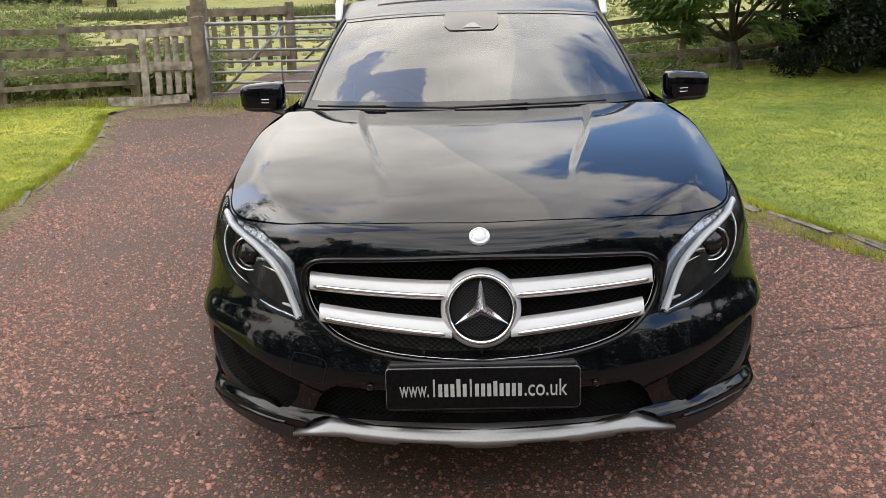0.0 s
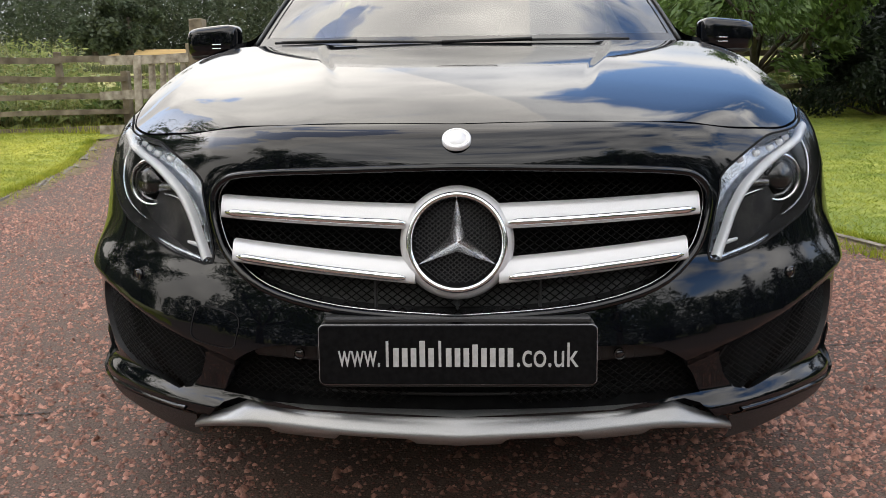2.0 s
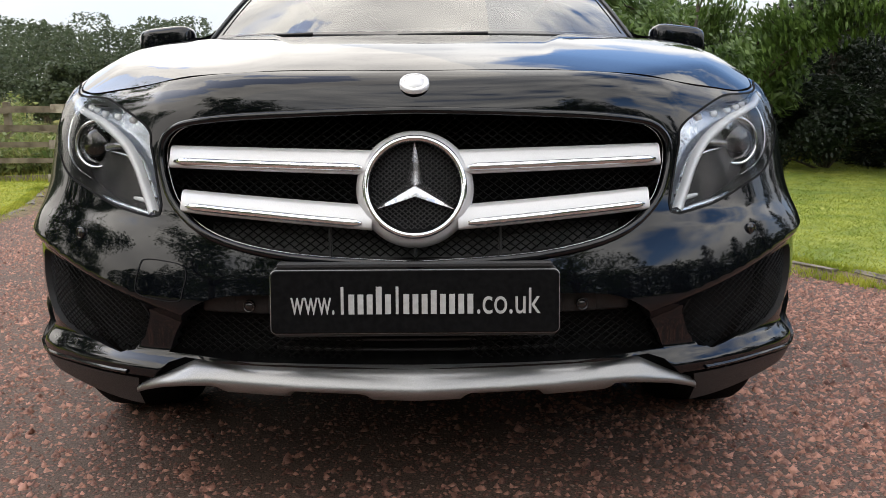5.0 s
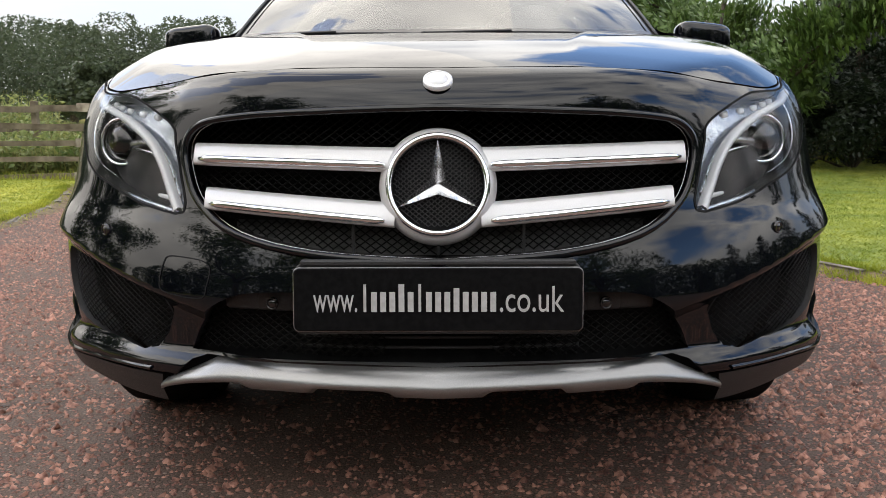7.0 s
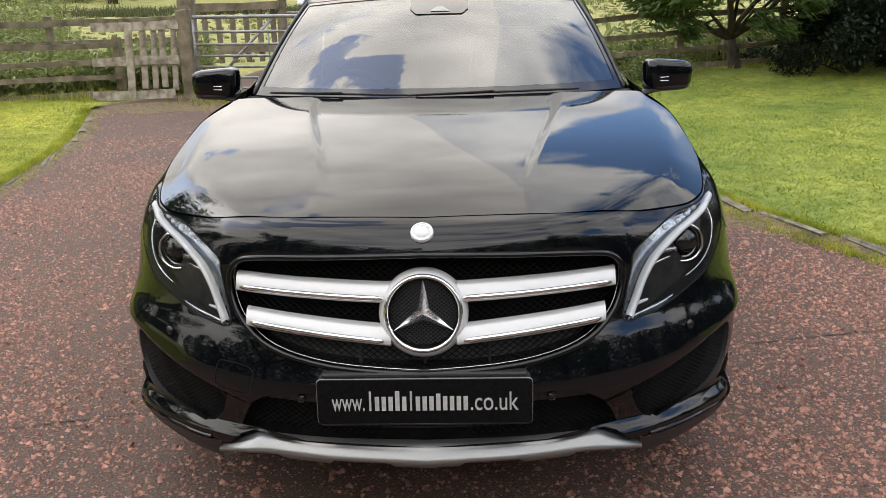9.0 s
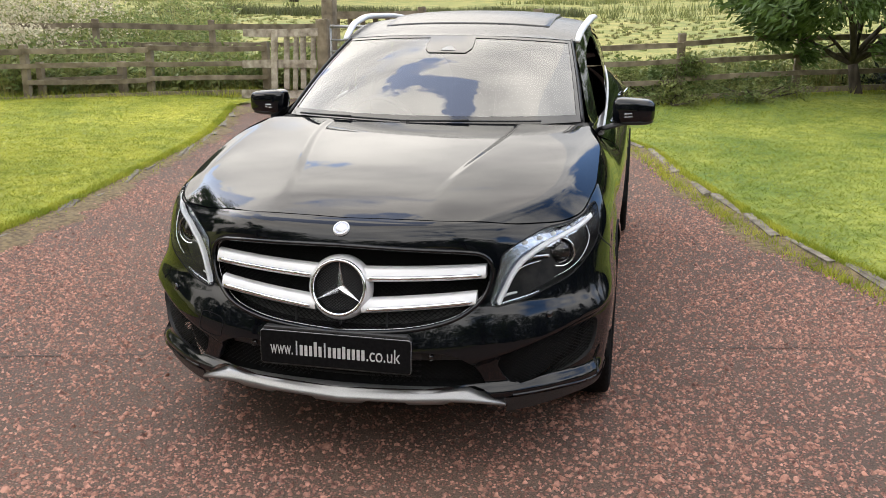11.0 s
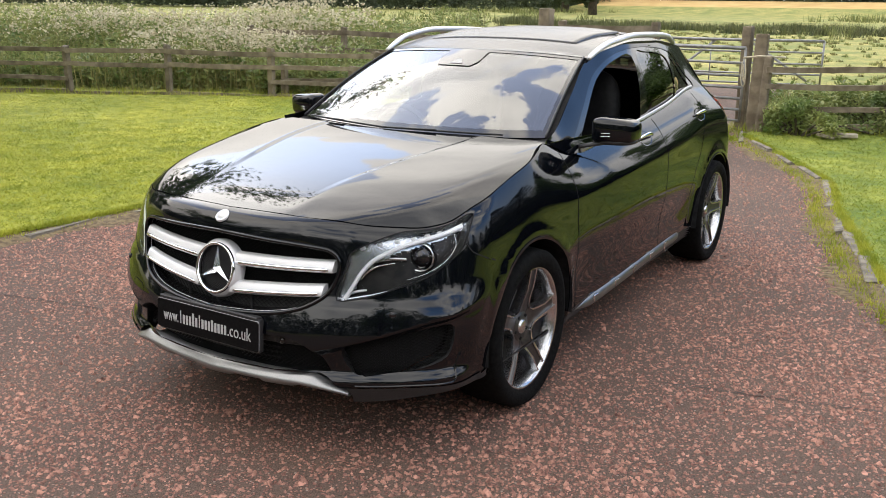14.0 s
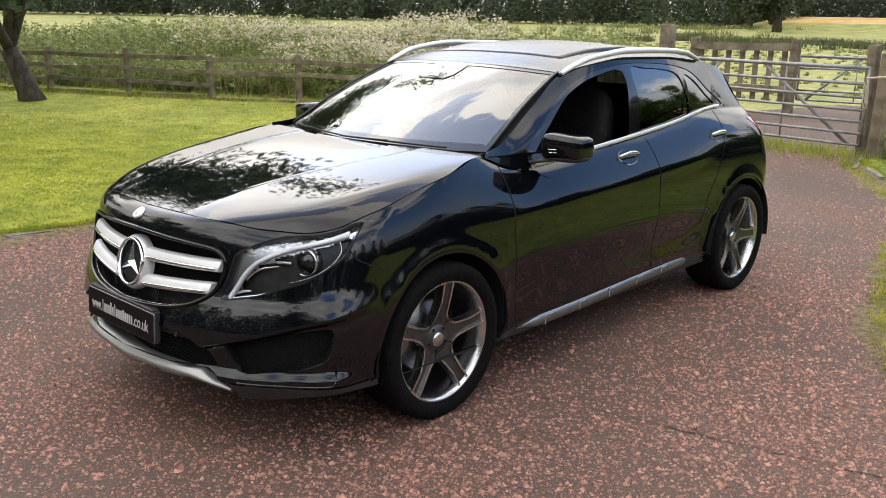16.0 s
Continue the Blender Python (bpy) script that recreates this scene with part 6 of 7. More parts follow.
def field_gate(label, a, b, zs, seed, z_add=0.0):
    """A tubular steel field gate with braces."""
    root = thing("field_gate", label, "gate", group="field gates")
    a, b = Vector((*a, 0)), Vector((*b, 0))
    za, zb = (float(rise(np.float64(p.x), np.float64(p.y))) + z_add for p in (a, b))

    def at(s, z):
        p = a + (b - a) * s
        return (p.x, p.y, za + (zb - za) * s + z)
    for k, z in enumerate(zs):
        part("bar", mesh_of("bar", *tube([at(0, z), at(.5, z - .004), at(1, z)], .024 if k == len(zs) - 1 else .017, 8), M_STEEL, flat=False), root)
    for s in (0.0, .33, .66, 1.0):
        part("upright", mesh_of("upright", *tube([at(s, zs[0]), at(s, zs[-1])], .018 if s in (0, 1) else .011, 6), M_STEEL, flat=False), root)
    for s0, s1 in ((.05, .36), (.95, .55)):
        part("brace", mesh_of("brace", *tube([at(s0, zs[0]), at(s1, zs[-1])], .014, 6, squash=(1.5, .5)), M_STEEL, flat=False), root)
    return root


field_gate("galvanised tubular steel field gate, closed", (-3.68, 12.36), (-.62, 12.10), (.16, .30, .44, .58, .73, .89, 1.08), 1)
field_gate("second steel field gate standing behind the first", (-3.35, 16.6), (-.6, 17.2), (.25, .42, .60, .80, 1.0), 2)

# slatted hurdle behind the gates
hurdle = thing("hurdle", "grey slatted timber hurdle behind the gates", "fence")
ha, hb = Vector((-4.95, 15.75, 0)), Vector((-3.42, 16.45, 0))
hz = .08
for s in (0.0, 1.0):
    p = ha + (hb - ha) * s
    post(p.x, p.y, 1.28, .14, hurdle, r7)
for z in (.45, 1.17):
    plank((ha.x, ha.y - .08, hz + z), (hb.x, hb.y - .08, hz + z), .13, .03, "rail", M_WOOD, hurdle, r7)
for i in range(7):
    p = ha + (hb - ha) * ((i + .6) / 7.2)
    part("slat", mesh_of("slat", *block(.095, .025, .95, (0, 0, .75), .006), M_WOOD), hurdle, m=pose(p.x, p.y, hz - .05, 0, 0, 25))

pallet = thing("pallet", "broken pale wooden pallet standing against the fence", "pallet", pose(-4.50, 12.30, float(rise(np.float64(-4.6), np.float64(12.3))) + .0, -5, 0, -3))
for z, x0, x1 in ((.075, -.62, .52), (.52, -.60, .60), (.97, -.58, .62)):
    o = plank((x0, 0, z), (x1, 0, z + .02), .115, .03, "board", M_PALE, pallet, r7)
for i, (x, z0, z1, w) in enumerate(((-.06, .02, 1.02, .10), (.10, .16, .95, .085), (.24, .16, .93, .075), (.38, .18, .95, .085), (.52, .14, .95, .075))):
    part("slat", mesh_of("slat", *block(w, .028, z1 - z0, (0, 0, (z0 + z1) / 2), .005), M_PALE), pallet, m=pose(x, -.032 if i == 0 else .032, 0, 0, r7.uniform(-1.5, 1.5), 0))
planks = thing("plank", "pale offcut boards lying in the grass by the fence", "plank", pose(.70, 11.95, float(rise(np.float64(.7), np.float64(11.95))) + .10, 0, 0, 12))
part("board", mesh_of("board", *block(.28, .10, .05, (0, 0, 0), .008), M_PALE), planks)
part("board", mesh_of("board", *moved(block(.2, .09, .04, b=.008), pose(-.22, -.06, -.02, 0, 14, 20)), M_PALE), planks)


# ---- plants ----
def leaves(centres, size, seed, slim=.4, droop=.3, tri=False, squash=1.0):
    """A diamond leaf (two triangles) or one triangle at each centre."""
    r = np.random.default_rng(seed)
    n = len(centres)
    a = r.uniform(0, 2 * np.pi, n)
    e = r.normal(-droop, .5, n)
    d = np.column_stack([np.cos(a) * np.cos(e), np.sin(a) * np.cos(e), np.sin(e)])
    w = np.cross(d, r.normal(0, 1, (n, 3)))
    w /= np.linalg.norm(w, axis=1, keepdims=True)
    s = size * r.uniform(.6, 1.35, (n, 1))
    A, B = centres - d * s * .5, centres + d * s * .5
    L, R = centres + w * s * slim * .5, centres - w * s * slim * .5
    if tri:
        return np.stack([A, B, L], 1).reshape(-1, 3)
    return np.stack([A, R, L, B, L, R], 1).reshape(-1, 3)


def clumps(balls, n, seed, shell=.55):
    """Points gathered in clumps: (x, y, z, radius) balls, denser towards their skins."""
    r = np.random.default_rng(seed)
    b = np.array(balls)
    k = r.choice(len(b), n, p=b[:, 3] ** 2 / (b[:, 3] ** 2).sum())
    v = r.normal(0, 1, (n, 3))
    v /= np.linalg.norm(v, axis=1, keepdims=True)
    rad = (shell + (1 - shell) * r.random(n)) * b[k, 3]
    return b[k, :3] + v * rad[:, None] * [1, 1, .8]


def limb(p, d, length, r0, depth, rnd, out, tips, bend=.25, split=3):
    """Grows a limb and its forks."""
    pts, p, d = [Vector(p)], Vector(p), Vector(d).normalized()
    n = 5
    for i in range(n):
        d = (d + Vector((rnd.gauss(0, bend), rnd.gauss(0, bend), rnd.gauss(.04, bend * .6)))).normalized()
        p = p + d * (length / n)
        pts.append(p.copy())
    out.append(tube(pts, [r0 * (1 - .5 * i / n) for i in range(n + 1)], 7 if depth else 5))
    if depth == 0:
        tips.append(pts[-1])
        tips.append(pts[-3])
        return
    for k in range(split):
        q = pts[2 + (k + 1) * 3 // (split + 1)] if k < split - 1 else pts[-1]
        dd = (d + Vector((rnd.gauss(0, .75), rnd.gauss(0, .75), rnd.gauss(.1, .4)))).normalized()
        limb(q, dd, length * rnd.uniform(.55, .8), r0 * .55, depth - 1, rnd, out, tips, bend, split)


def tree(name, label, x, y, height, trunk_r, lean, crown_r, n_leaves, leaf, mat, seed, trunk_h=.35, slim=.4, droop=.3, flatten=.7, depth=2, group="", split=3, low=None, sprays=()):
    rnd = random.Random(seed)
    root = thing(name, label, "tree", pose(x, y, float(rise(np.float64(x), np.float64(y))) - .05), group=group)
    wood, tips = [], []
    h0 = height * trunk_h
    base_pts = [(0, 0, 0), (lean[0] * .25, lean[1] * .25, h0 * .3), (lean[0] * .6, lean[1] * .6, h0 * .65), (lean[0], lean[1], h0)]
    wood.append(tube(base_pts, [trunk_r * 1.35, trunk_r, trunk_r * .9, trunk_r * .8], 12))
    for k in range(4):
        a = 2 * math.pi * k / 4 + rnd.uniform(-.4, .4)
        limb(base_pts[-1], (math.cos(a) * .9, math.sin(a) * .9, .9), crown_r * .75, trunk_r * .5, depth, rnd, wood, tips, split=split)
    limb(base_pts[-1], (lean[0] * .3, lean[1] * .3, 1), (height - h0) * .6, trunk_r * .6, depth, rnd, wood, tips, split=split)
    for sx, sy, sz in sprays:
        wood.append(tube([base_pts[-1], (sx * .5, sy * .5, max(sz, h0) + .15), (sx, sy, sz)], [.03, .02, .006], 6))
    if low is not None:
        wood = wood[:1] + [w for w in wood[1:] if max(math.hypot(p[0], p[1]) for p in w[0] if p[2] < low + .6 or p is w[0][0]) < 1.6]
    part("trunk", mesh_of("trunk", *merge(*wood), M_BARK, flat=False), root, "rough brown bark")
    balls = [(t.x, t.y, max(t.z, h0 * .8), crown_r * rnd.uniform(.16, .30)) for t in tips if low is None or t.z > low]
    balls += [(*q, .24) for q in sprays for _ in (0, 1)]
    c = clumps(balls, n_leaves, seed, .15)
    triangles("crown", leaves(c, leaf, seed, slim, droop), mat, "", "", parent=root)
    return root


def conifer(label, x, y, h, r0, seed, n=17000, group="dark conifers"):
    rnd = np.random.default_rng(seed)
    root = thing("conifer", label, "tree", pose(x, y, float(rise(np.float64(x), np.float64(y))) - .05), group=group)
    part("trunk", mesh_of("trunk", *tube([(0, 0, 0), (0, 0, h * .5), (0, 0, h * .97)], [.16, .10, .015], 8), M_BARK, flat=False), root)
    nb = int(h * 16)
    cs = []
    for i in range(nb):
        s = (i + .5) / nb
        z = h * (.02 + .97 * s)
        a = i * 2.4 + rnd.uniform(-.3, .3)
        L = r0 * (1 - s) ** .75 * rnd.uniform(.65, 1.2) + .12
        m = max(6, int(n / nb * (1.6 - 1.2 * s)))
        t = rnd.random(m) ** .6
        p = np.column_stack([np.cos(a) * L * t, np.sin(a) * L * t, z - .22 * L * t + .18 * L * t * t])
        cs.append(p + rnd.normal(0, 1, (m, 3)) * (.05 + .10 * L * (1 - t[:, None] * .5)) * [1, 1, .5])
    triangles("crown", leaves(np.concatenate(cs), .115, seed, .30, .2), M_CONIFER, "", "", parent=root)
    return root


tree("tree", "leafy tree with long drooping leaves behind the lawn", 3.72, 13.55, 3.4, .085, (-.1, .0), 1.8, 25000, .128, M_LEAF, 21, .15, .30, .6, sprays=((-1.15, -.5, .85), (-.75, -.4, .65), (-.45, -.3, 1.15), (.25, -.5, .75), (.55, -.4, .62), (.85, -.5, .95), (-.1, -.5, 1.3)))
tree("tree", "old leaning tree with a rough brown trunk on the lawn", -12.78, 7.16, 7.6, .19, (-.27, -.22), 5.6, 30000, .21, M_LEAF, 27, .125, .45, .3, low=1.7)
tree("tree", "broad leafy tree beyond the drive", -8.5, -5.5, 9.0, .22, (.2, .2), 4.2, 9000, .22, M_LEAF, 23, .25, .45, .3)
tree("tree", "broad leafy tree beyond the drive", 8.0, -8.5, 8.0, .22, (-.2, .2), 3.8, 8000, .22, M_LEAF, 24, .25, .45, .3)
for i, (x, y, h, r0) in enumerate(((5.9, 14.6, 3.4, 1.9), (7.8, 13.6, 3.9, 2.2), (9.9, 14.4, 3.6, 2.4), (12.3, 13.6, 4.3, 2.4), (7.0, 16.6, 4.3, 2.0), (10.9, 17.2, 4.0, 2.4), (14.6, 12.0, 4.6, 2.6), (14.8, 8.6, 5.6, 2.4), (15.2, 5.2, 6.2, 2.2), (14.9, 1.8, 5.0, 2.2), (15.4, -1.6, 6.0, 2.2), (14.6, -5.2, 5.2, 2.2), (13.2, -9.0, 6.2, 2.4))):
    conifer("dense dark conifer at the edge of the lawn", x, y, h, r0, 40 + i)


def bush(name, label, x, y, r0, h, n, leaf, mat, seed):
    rnd = random.Random(seed)
    balls = [(rnd.uniform(-1, 1) * r0, rnd.uniform(-1, 1) * r0 * .7, h * rnd.uniform(.15, .75), r0 * rnd.uniform(.3, .5)) for _ in range(14)]
    c = clumps(balls, n, seed, .3)
    c[:, 2] = np.abs(c[:, 2])
    root = thing(name, label, "bush", pose(x, y, float(rise(np.float64(x), np.float64(y)))))
    stems = [tube([(0, 0, 0), (b[0] * .5, b[1] * .5, b[2] * .6), b[:3]], [.02, .014, .006], 5) for b in balls]
    part("stem", mesh_of("stem", *merge(*stems), M_BARK), root)
    triangles("crown", leaves(c, leaf, seed, .45, .1), mat, "", "", parent=root)


bush("bush", "evergreen bush under the trees, its shade put into the dark colour", 5.2, 13.1, 1.0, 1.7, 12000, .075, M_CONIFER, 61)
bush("bush", "evergreen bush under the trees, its shade put into the dark colour", 6.9, 12.6, 1.2, 2.0, 14000, .075, M_CONIFER, 62)
bush("bush", "evergreen bush under the trees, its shade put into the dark colour", 9.0, 12.2, 1.3, 2.2, 14000, .075, M_CONIFER, 63)
bush("bush", "evergreen bush under the trees, its shade put into the dark colour", 11.4, 11.6, 1.3, 2.2, 14000, .075, M_CONIFER, 64)
bush("bush", "rough weeds and brambles at the gate post", .15, 11.98, .42, .60, 3600, .055, M_WEED, 65)
bush("bush", "tall brambles grown through the fence", .95, 12.75, .55, .85, 4200, .06, M_WEED, 68)
bush("bush", "low brambles along the foot of the fence", 1.1, 12.45, .55, .34, 2600, .05, M_WEED, 66)
bush("bush", "low brambles along the foot of the fence", 2.3, 12.95, .6, .30, 2600, .05, M_WEED, 67)


def wood_line():
    """The woods round the meadow: rows of crowns, each a heap of leaf clumps, and an added unseen ring."""
    r = np.random.default_rng(9)
    pts, sizes = [], []
    for row, dist in enumerate((104, 114, 126)):
        for a in np.arange(-95, 50, 1.7):
            q = radians(a + r.uniform(-.8, .8))
            d = dist + r.uniform(-5, 5)
            x, y = math.sin(q) * d, math.cos(q) * d
            z = float(rise(np.float64(x), np.float64(y)))
            h = (9.3 + row * 2.0) * r.uniform(.88, 1.12)
            m = 2700
            t = r.random(m)
            w = 3.6 * np.sqrt(np.clip(1 - ((t - .45) / .62) ** 2, 0, 1)) * r.uniform(.8, 1.15, m)
            b = r.uniform(0, 2 * np.pi, m)
            lump = (1 + .22 * np.sin(3 * b + 7 * t + a) + .12 * np.sin(7 * b - 11 * t)) * (.75 + .25 * r.random(m))
            pts.append(np.column_stack([x + np.cos(b) * w * lump, y + np.sin(b) * w * lump, z + h * (.02 + .98 * t)]))
    # nearer ring out of view, added to darken the bumper's reflections and the foreground
    for a in np.arange(62, 262, 4.2):
        q = radians(a + r.uniform(-1, 1))
        back = float(smooth(95, 125, a) * (1 - smooth(235, 255, a)))
        d = 25 - 3 * back + r.uniform(-3, 3)
        x, y = math.sin(q) * d, math.cos(q) * d
        h = (4.6 + 3.4 * back) * r.uniform(.75, 1.25)
        m = 1500
        t = r.random(m)
        w = (2.4 + .8 * back) * np.sqrt(np.clip(1 - ((t - .45) / .62) ** 2, 0, 1)) * (.7 + .3 * r.random(m))
        b = r.uniform(0, 2 * np.pi, m)
        pts.append(np.column_stack([x + np.cos(b) * w, y + np.sin(b) * w, h * (.02 + .98 * t)]))
    c = np.concatenate(pts)
    return leaves(c, .44, 10, .95, 0, tri=True)


triangles("woodland", wood_line(), M_WOODS, "dark green woods along the far edge of the meadow, with an added unseen ring behind the drive", "woods")


def far_tree(x, y, h, w, seed, label):
    root = thing("tree", label, "tree", pose(x, y, float(rise(np.float64(x), np.float64(y)))))
    part("trunk", mesh_of("trunk", *tube([(0, 0, 0), (0, 0, h * .25), (.2, 0, h * .6)], [.42, .34, .2], 9), M_BARK, flat=False), root)
    rnd = random.Random(seed)
    balls = [(rnd.uniform(-w, w) * .7, rnd.uniform(-w, w) * .7, h * rnd.uniform(.27, .80), w * rnd.uniform(.3, .5)) for _ in range(16)]
    triangles("crown", leaves(clumps(balls, 6500, seed, .3), .38, seed, .7, 0), M_WOODS, "", "", parent=root)


far_tree(-30.6, 76.0, 6.4, 2.7, 71, "lone broad tree standing in the meadow")
far_tree(-37.0, 84.0, 5.4, 2.3, 73, "lone broad tree standing in the meadow")
bank_x = np.linspace(-38, 6, 12)
bank_rows = [[(x, y, float(rise(np.float64(x), np.float64(y))) * (1 - k) + z * k) for x in bank_x] for y, z, k in ((76, 0, 0), (84, 1.2, .7), (88, 1.78, 1), (88.4, 1.80, 1), (94, 2.42, 1), (96, 1.2, 1))]
quads = lambda a, b: ([p for r_ in bank_rows[a:b] for p in r_], [(i * 12 + j, i * 12 + j + 1, (i + 1) * 12 + j + 1, (i + 1) * 12 + j) for i in range(b - a - 1) for j in range(11)])
tagged(part("field_bank", mesh_of("field_bank", *quads(0, 4), M_GROUND, flat=False)), "low grass bank before the wheat", "bank", kind="structure")
tagged(part("wheat_field", mesh_of("wheat_field", *quads(3, 6), M_WHEAT, flat=False)), "strip of ripe golden wheat before the woods", "field", kind="structure")


def weeds():
    """Tall thistles and dock behind the near fence, with creamy seed heads; rushes in the meadow."""
    r = np.random.default_rng(12)
    stems, heads, low, rush, dry = [], [], [], [], []

    def strewn(n, a, b, depth):
        t = r.random(n)
        s = r.uniform(.15, 1, n) ** 1.2 * depth
        d = np.array([b[0] - a[0], b[1] - a[1]])
        nn = np.array([d[1], -d[0]]) / np.linalg.norm(d)
        if nn[1] < 0:
            nn = -nn
        return np.column_stack([np.array(a) + t[:, None] * d + s[:, None] * nn, s])
    xy = np.concatenate([strewn(12000, (-5.2, 12.8), (-19, 5.6), 9.0), strewn(2600, (-.2, 12.5), (12, 17.4), 1.6), strewn(900, (-5.0, 12.9), (-8.5, 11.1), 1.0), strewn(600, (-5.3, 12.75), (-3.95, 12.8), 1.5)])
    back, xy = xy[:, 2], xy[:, :2]
    patch = .5 + .5 * np.sin(xy[:, 0] * .9 + 1.3 * np.sin(xy[:, 1] * .7)) * np.cos(xy[:, 1] * .8)
    h = (.42 + .50 * patch + .38 * smooth(1.5, 4.5, back)) * r.uniform(.6, 1.25, len(xy))
    right = xy[:, 0] > -2
    h[right] *= .75
    z = rise(xy[:, 0], xy[:, 1])
    m = len(xy)
    a = r.uniform(0, 2 * np.pi, m)
    w = .012
    lean_ = r.normal(0, .10, (m, 2)) * h[:, None]
    A = np.column_stack([xy[:, 0] - np.cos(a) * w, xy[:, 1] - np.sin(a) * w, z])
    B = np.column_stack([xy[:, 0] + np.cos(a) * w, xy[:, 1] + np.sin(a) * w, z])
    C = np.column_stack([xy + lean_, z + h])
    stems = np.stack([A, B, C], 1).reshape(-1, 3)
    k = 9
    s = r.random((m, k))
    lc = np.concatenate([np.column_stack([xy + lean_ * s[:, [j]] + r.normal(0, .05, (m, 2)), z + h * s[:, j] * .95]) for j in range(k)])
    lv = leaves(lc, .125, 13, .32, .1)
    fl = (patch + .35 * smooth(2, 5, back) > .70) & (np.hypot((xy[:, 0] + 12.0) / 4.2, (xy[:, 1] - 13.2) / 3.4) < r.uniform(.75, 1.15, m)) & (r.random(m) < .75)
    fc = np.concatenate([C[fl] + r.normal(0, 1, (fl.sum(), 3)) * [.07, .07, .05] for _ in range(9)])
    hd = leaves(fc, .060, 14, .8, 0)
    return stems, lv, hd


ws_, wl_, wh_ = weeds()
triangles("weed_stems", ws_, M_STRAW, "dry upright weed stems behind the fence", "weeds")
triangles("weed_leaves", wl_, M_WEED, "green dock and thistle leaves behind the fence", "weeds")
triangles("flower_heads", wh_, M_FLOWER, "creamy pink seed heads above the weeds", "flowers")


def tufts(n, box, size, seed, mat, name, label, count=26, avoid=None):
    """Scattered tufts of long grass or rushes."""
    r = np.random.default_rng(seed)
    c = np.column_stack([r.uniform(box[0], box[1], n), r.uniform(box[2], box[3], n)])
    if avoid is not None:
        c = c[avoid(c[:, 0], c[:, 1])]
    d = np.hypot(c[:, 0], c[:, 1])
    p = np.repeat(c, count, 0) + r.normal(0, .22, (len(c) * count, 2)) * np.repeat(size * (1 + d / 40), count)[:, None]
    m = len(p)
    z = rise(p[:, 0], p[:, 1]) - .02
    h = np.repeat(size, count * len(c)) * r.uniform(.5, 1.2, m)
    w = np.repeat(.006 + d * .00035, count)
    a = r.uniform(0, 6.3, m)
    l = r.normal(0, .28, (m, 2)) * h[:, None]
    A = np.column_stack([p[:, 0] - np.cos(a) * w, p[:, 1] - np.sin(a) * w, z])
    B = np.column_stack([p[:, 0] + np.cos(a) * w, p[:, 1] + np.sin(a) * w, z])
    triangles(name, np.stack([A, B, np.column_stack([p + l, z + h])], 1).reshape(-1, 3), mat, label, "grass")


beyond = lambda x, y: (y > 13.2 + .45 * np.maximum(x, 0) + .53 * np.minimum(0, x + 4.9)) & ~((x > -4.4) & (x < -.2) & (y < 20))
tufts(900, (-30, 22, 8, 45), .13, 15, M_RUSH, "meadow_tufts", "rough tufts of meadow grass", avoid=beyond)
tufts(900, (-60, 30, 35, 100), .6, 16, M_RUSH, "rushes", "darker clumps of rushes in the meadow", 30, avoid=lambda x, y: np.sin(x * .16 + 2 * np.sin(y * .05)) * np.cos(y * .13 + x * .03) > .35)
tufts(2600, (-30, 22, 8, 45), .10, 17, M_STRAW, "straw_grass", "dry straw-coloured meadow grass", avoid=beyond)


tufts(420, (-26, -3, 44, 52), .42, 20, M_SEDGE, "sedge_band", "dark band of sedge across the meadow", 34, avoid=lambda x, y: np.sin(x * .7 + y) > -.6)


def along_line(line, n, spread, seed, off=.1):
    r = np.random.default_rng(seed)
    k = r.integers(0, len(line) - 1, n)
    t = r.random((n, 1))
    return line[k] * (1 - t) + line[k + 1] * t + r.normal(0, spread, (n, 2))


def lawn_side(line, side):
    """The line moved a finger's width into its lawn."""
    d = np.gradient(line, axis=0)
    d /= np.hypot(d[:, 0], d[:, 1])[:, None]
    return line - .022 * side * np.column_stack([d[:, 1], -d[:, 0]])


def verge():
    """Unmown grass that spills over the kerbs and along the foot of the fences."""
    r = np.random.default_rng(18)
    lip = np.concatenate([along_line(lawn_side(in_view(left_line), 1), 11000, .022, 7), along_line(lawn_side(in_view(right_line), -1), 11000, .022, 8)])
    p = np.concatenate([lip, along_line(in_view(left_line) + [-.02, .01], 9000, .055, 1), along_line(in_view(right_line) + [-.12, -.08], 9000, .05, 2),
                        along_line(np.array([(-4.9, 12.7), (-18.6, 5.5)]), 5200, .16, 3), along_line(np.array([(-.3, 12.0), (12.4, 17.2)]), 5600, .18, 4),
                        along_line(np.array([(-3.6, 12.2), (-.5, 12.0)]), 1600, .25, 5)])
    m = len(p)
    z = rise(p[:, 0], p[:, 1]) + .01
    z[:len(lip)] += .036
    tall = np.where(np.arange(m) < len(lip) + 18000, .045, .13)
    tall[:len(lip)] = .034
    h = tall * r.uniform(.4, 1.4, m)
    a, w = r.uniform(0, 6.3, m), .006
    A = np.column_stack([p[:, 0] - np.cos(a) * w, p[:, 1] - np.sin(a) * w, z])
    B = np.column_stack([p[:, 0] + np.cos(a) * w, p[:, 1] + np.sin(a) * w, z])
    C = np.column_stack([p + r.normal(0, .4, (m, 2)) * h[:, None], z + h])
    return np.stack([A, B, C], 1).reshape(-1, 3)


triangles("verge_grass", verge(), M_LAWN, "longer grass along kerbs and fence foot", "grass")


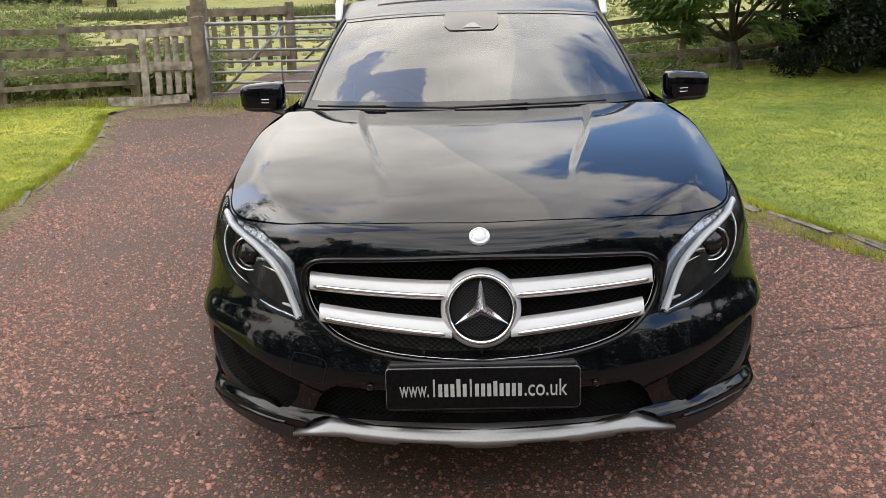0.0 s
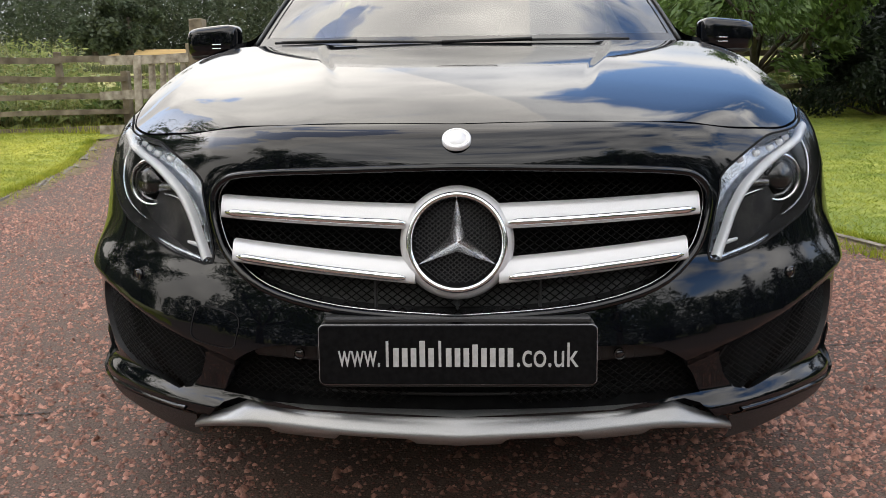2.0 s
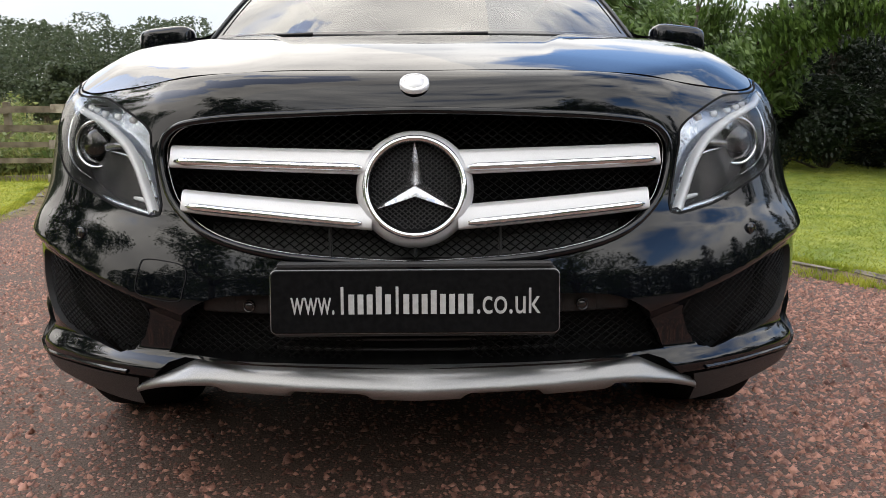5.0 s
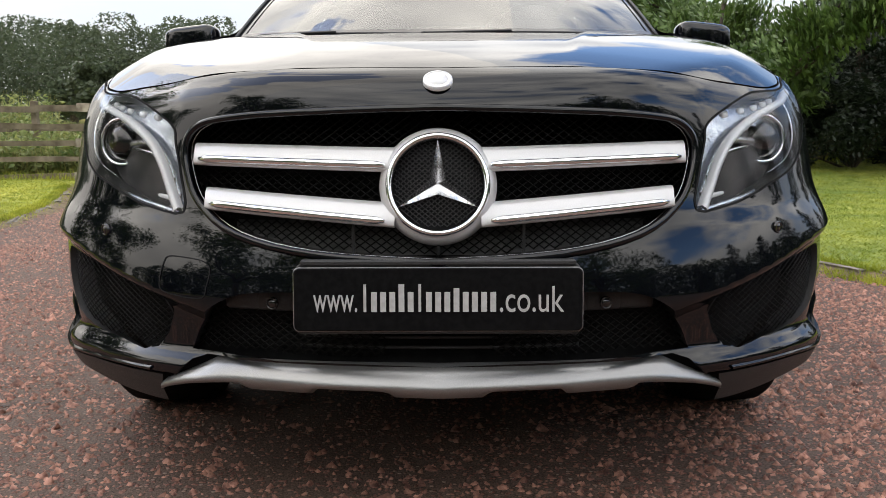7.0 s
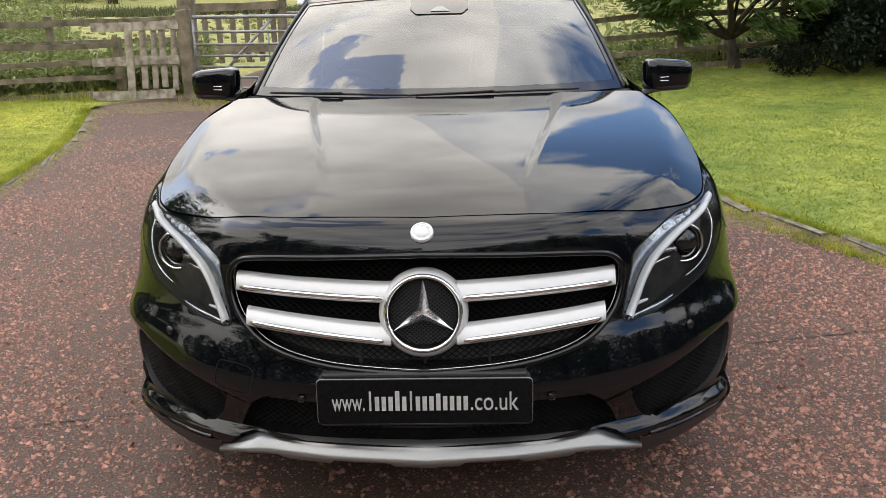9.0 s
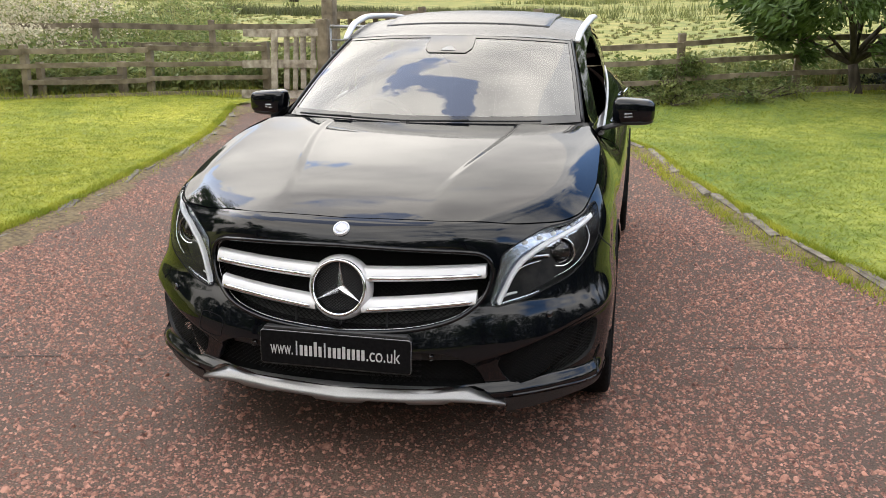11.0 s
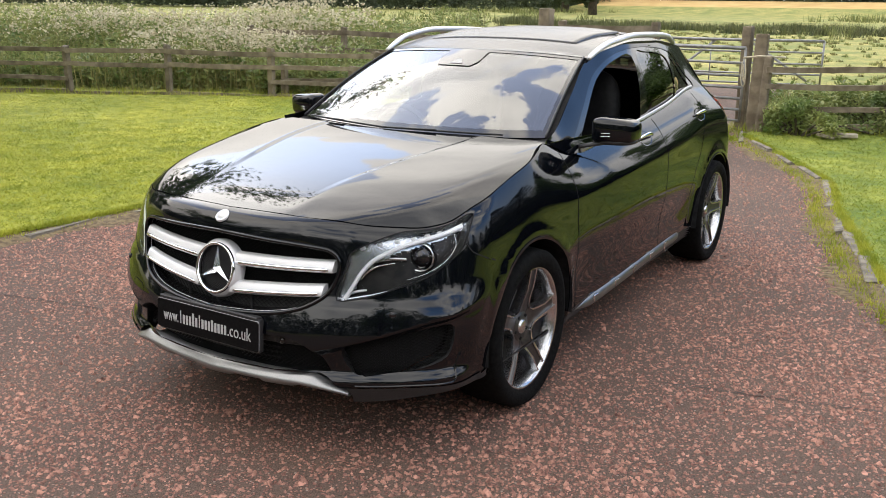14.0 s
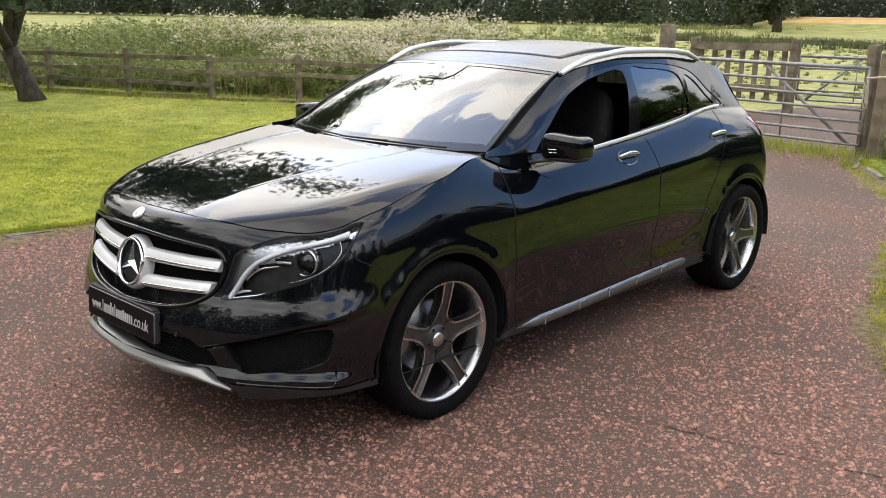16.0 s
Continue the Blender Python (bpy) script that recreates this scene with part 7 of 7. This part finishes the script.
def stone_chips():
    """Loose red chips proud of the tarmac, thickest where the camera passes."""
    r = np.random.default_rng(19)
    n = 240000
    xy = np.column_stack([r.uniform(-6.5, 7.5, n * 3), r.uniform(.9, 12.0, n * 3)])
    patch = .55 + .45 * np.sin(xy[:, 0] * 2.1 + np.sin(xy[:, 1] * 1.7)) * np.cos(xy[:, 1] * 1.9 + .6 * xy[:, 0])
    xy = xy[(r.random(len(xy)) < (.14 + .86 * patch ** 1.4) * (1 - .8 * smooth(4.5, 11.5, xy[:, 1])) * smooth(.9, 1.8, xy[:, 1]) * (1 - smooth(3.2, 7.2, abs(xy[:, 0] - .3)))) & inside(DRIVE, xy[:, 0], xy[:, 1])][:n]
    m = len(xy)
    s = r.gamma(3.2, .0016, m) + .0024
    z = rise(xy[:, 0], xy[:, 1]) + .02
    a0 = r.uniform(0, 6.3, m)
    ring = []
    for k in range(5):
        a = a0 + k * 2 * np.pi / 5
        q = s * r.uniform(.6, 1.25, m)
        ring.append(np.column_stack([xy[:, 0] + np.cos(a) * q, xy[:, 1] + np.sin(a) * q, z - .001]))
    top = np.column_stack([xy + r.normal(0, .35, (m, 2)) * s[:, None], z + s * r.uniform(.5, 1.1, m)])
    return np.concatenate([np.stack([ring[k], ring[(k + 1) % 5], top], 1) for k in range(5)], 0), m


tri_c, m_c = stone_chips()
order = np.arange(len(tri_c)).reshape(5, m_c).T.ravel()
tv = tri_c[order].reshape(m_c, 15, 3)
# five shared faces a chip, welded so that each chip is one island
ringv = tv[:, [0, 3, 6, 9, 12]]
topv = tv[:, 2:3]
cv_ = np.concatenate([ringv, topv], 1).reshape(-1, 3)
idx = (np.arange(m_c)[:, None, None] * 6 + np.array([(k, (k + 1) % 5, 5) for k in range(5)])[None]).reshape(-1, 3)
me_ = bpy.data.meshes.new("stone_chips")
me_.vertices.add(len(cv_))
me_.vertices.foreach_set("co", np.ascontiguousarray(cv_, dtype=np.float32).ravel())
me_.loops.add(idx.size)
me_.loops.foreach_set("vertex_index", idx.astype(np.int32).ravel())
me_.polygons.add(len(idx))
me_.polygons.foreach_set("loop_start", np.arange(0, idx.size, 3, dtype=np.int32))
me_.materials.append(M_CHIP)
me_.update(calc_edges=True)
tagged(new("stone_chips", me_), "loose red stone chips on the tarmac", "gravel", kind="stuff")
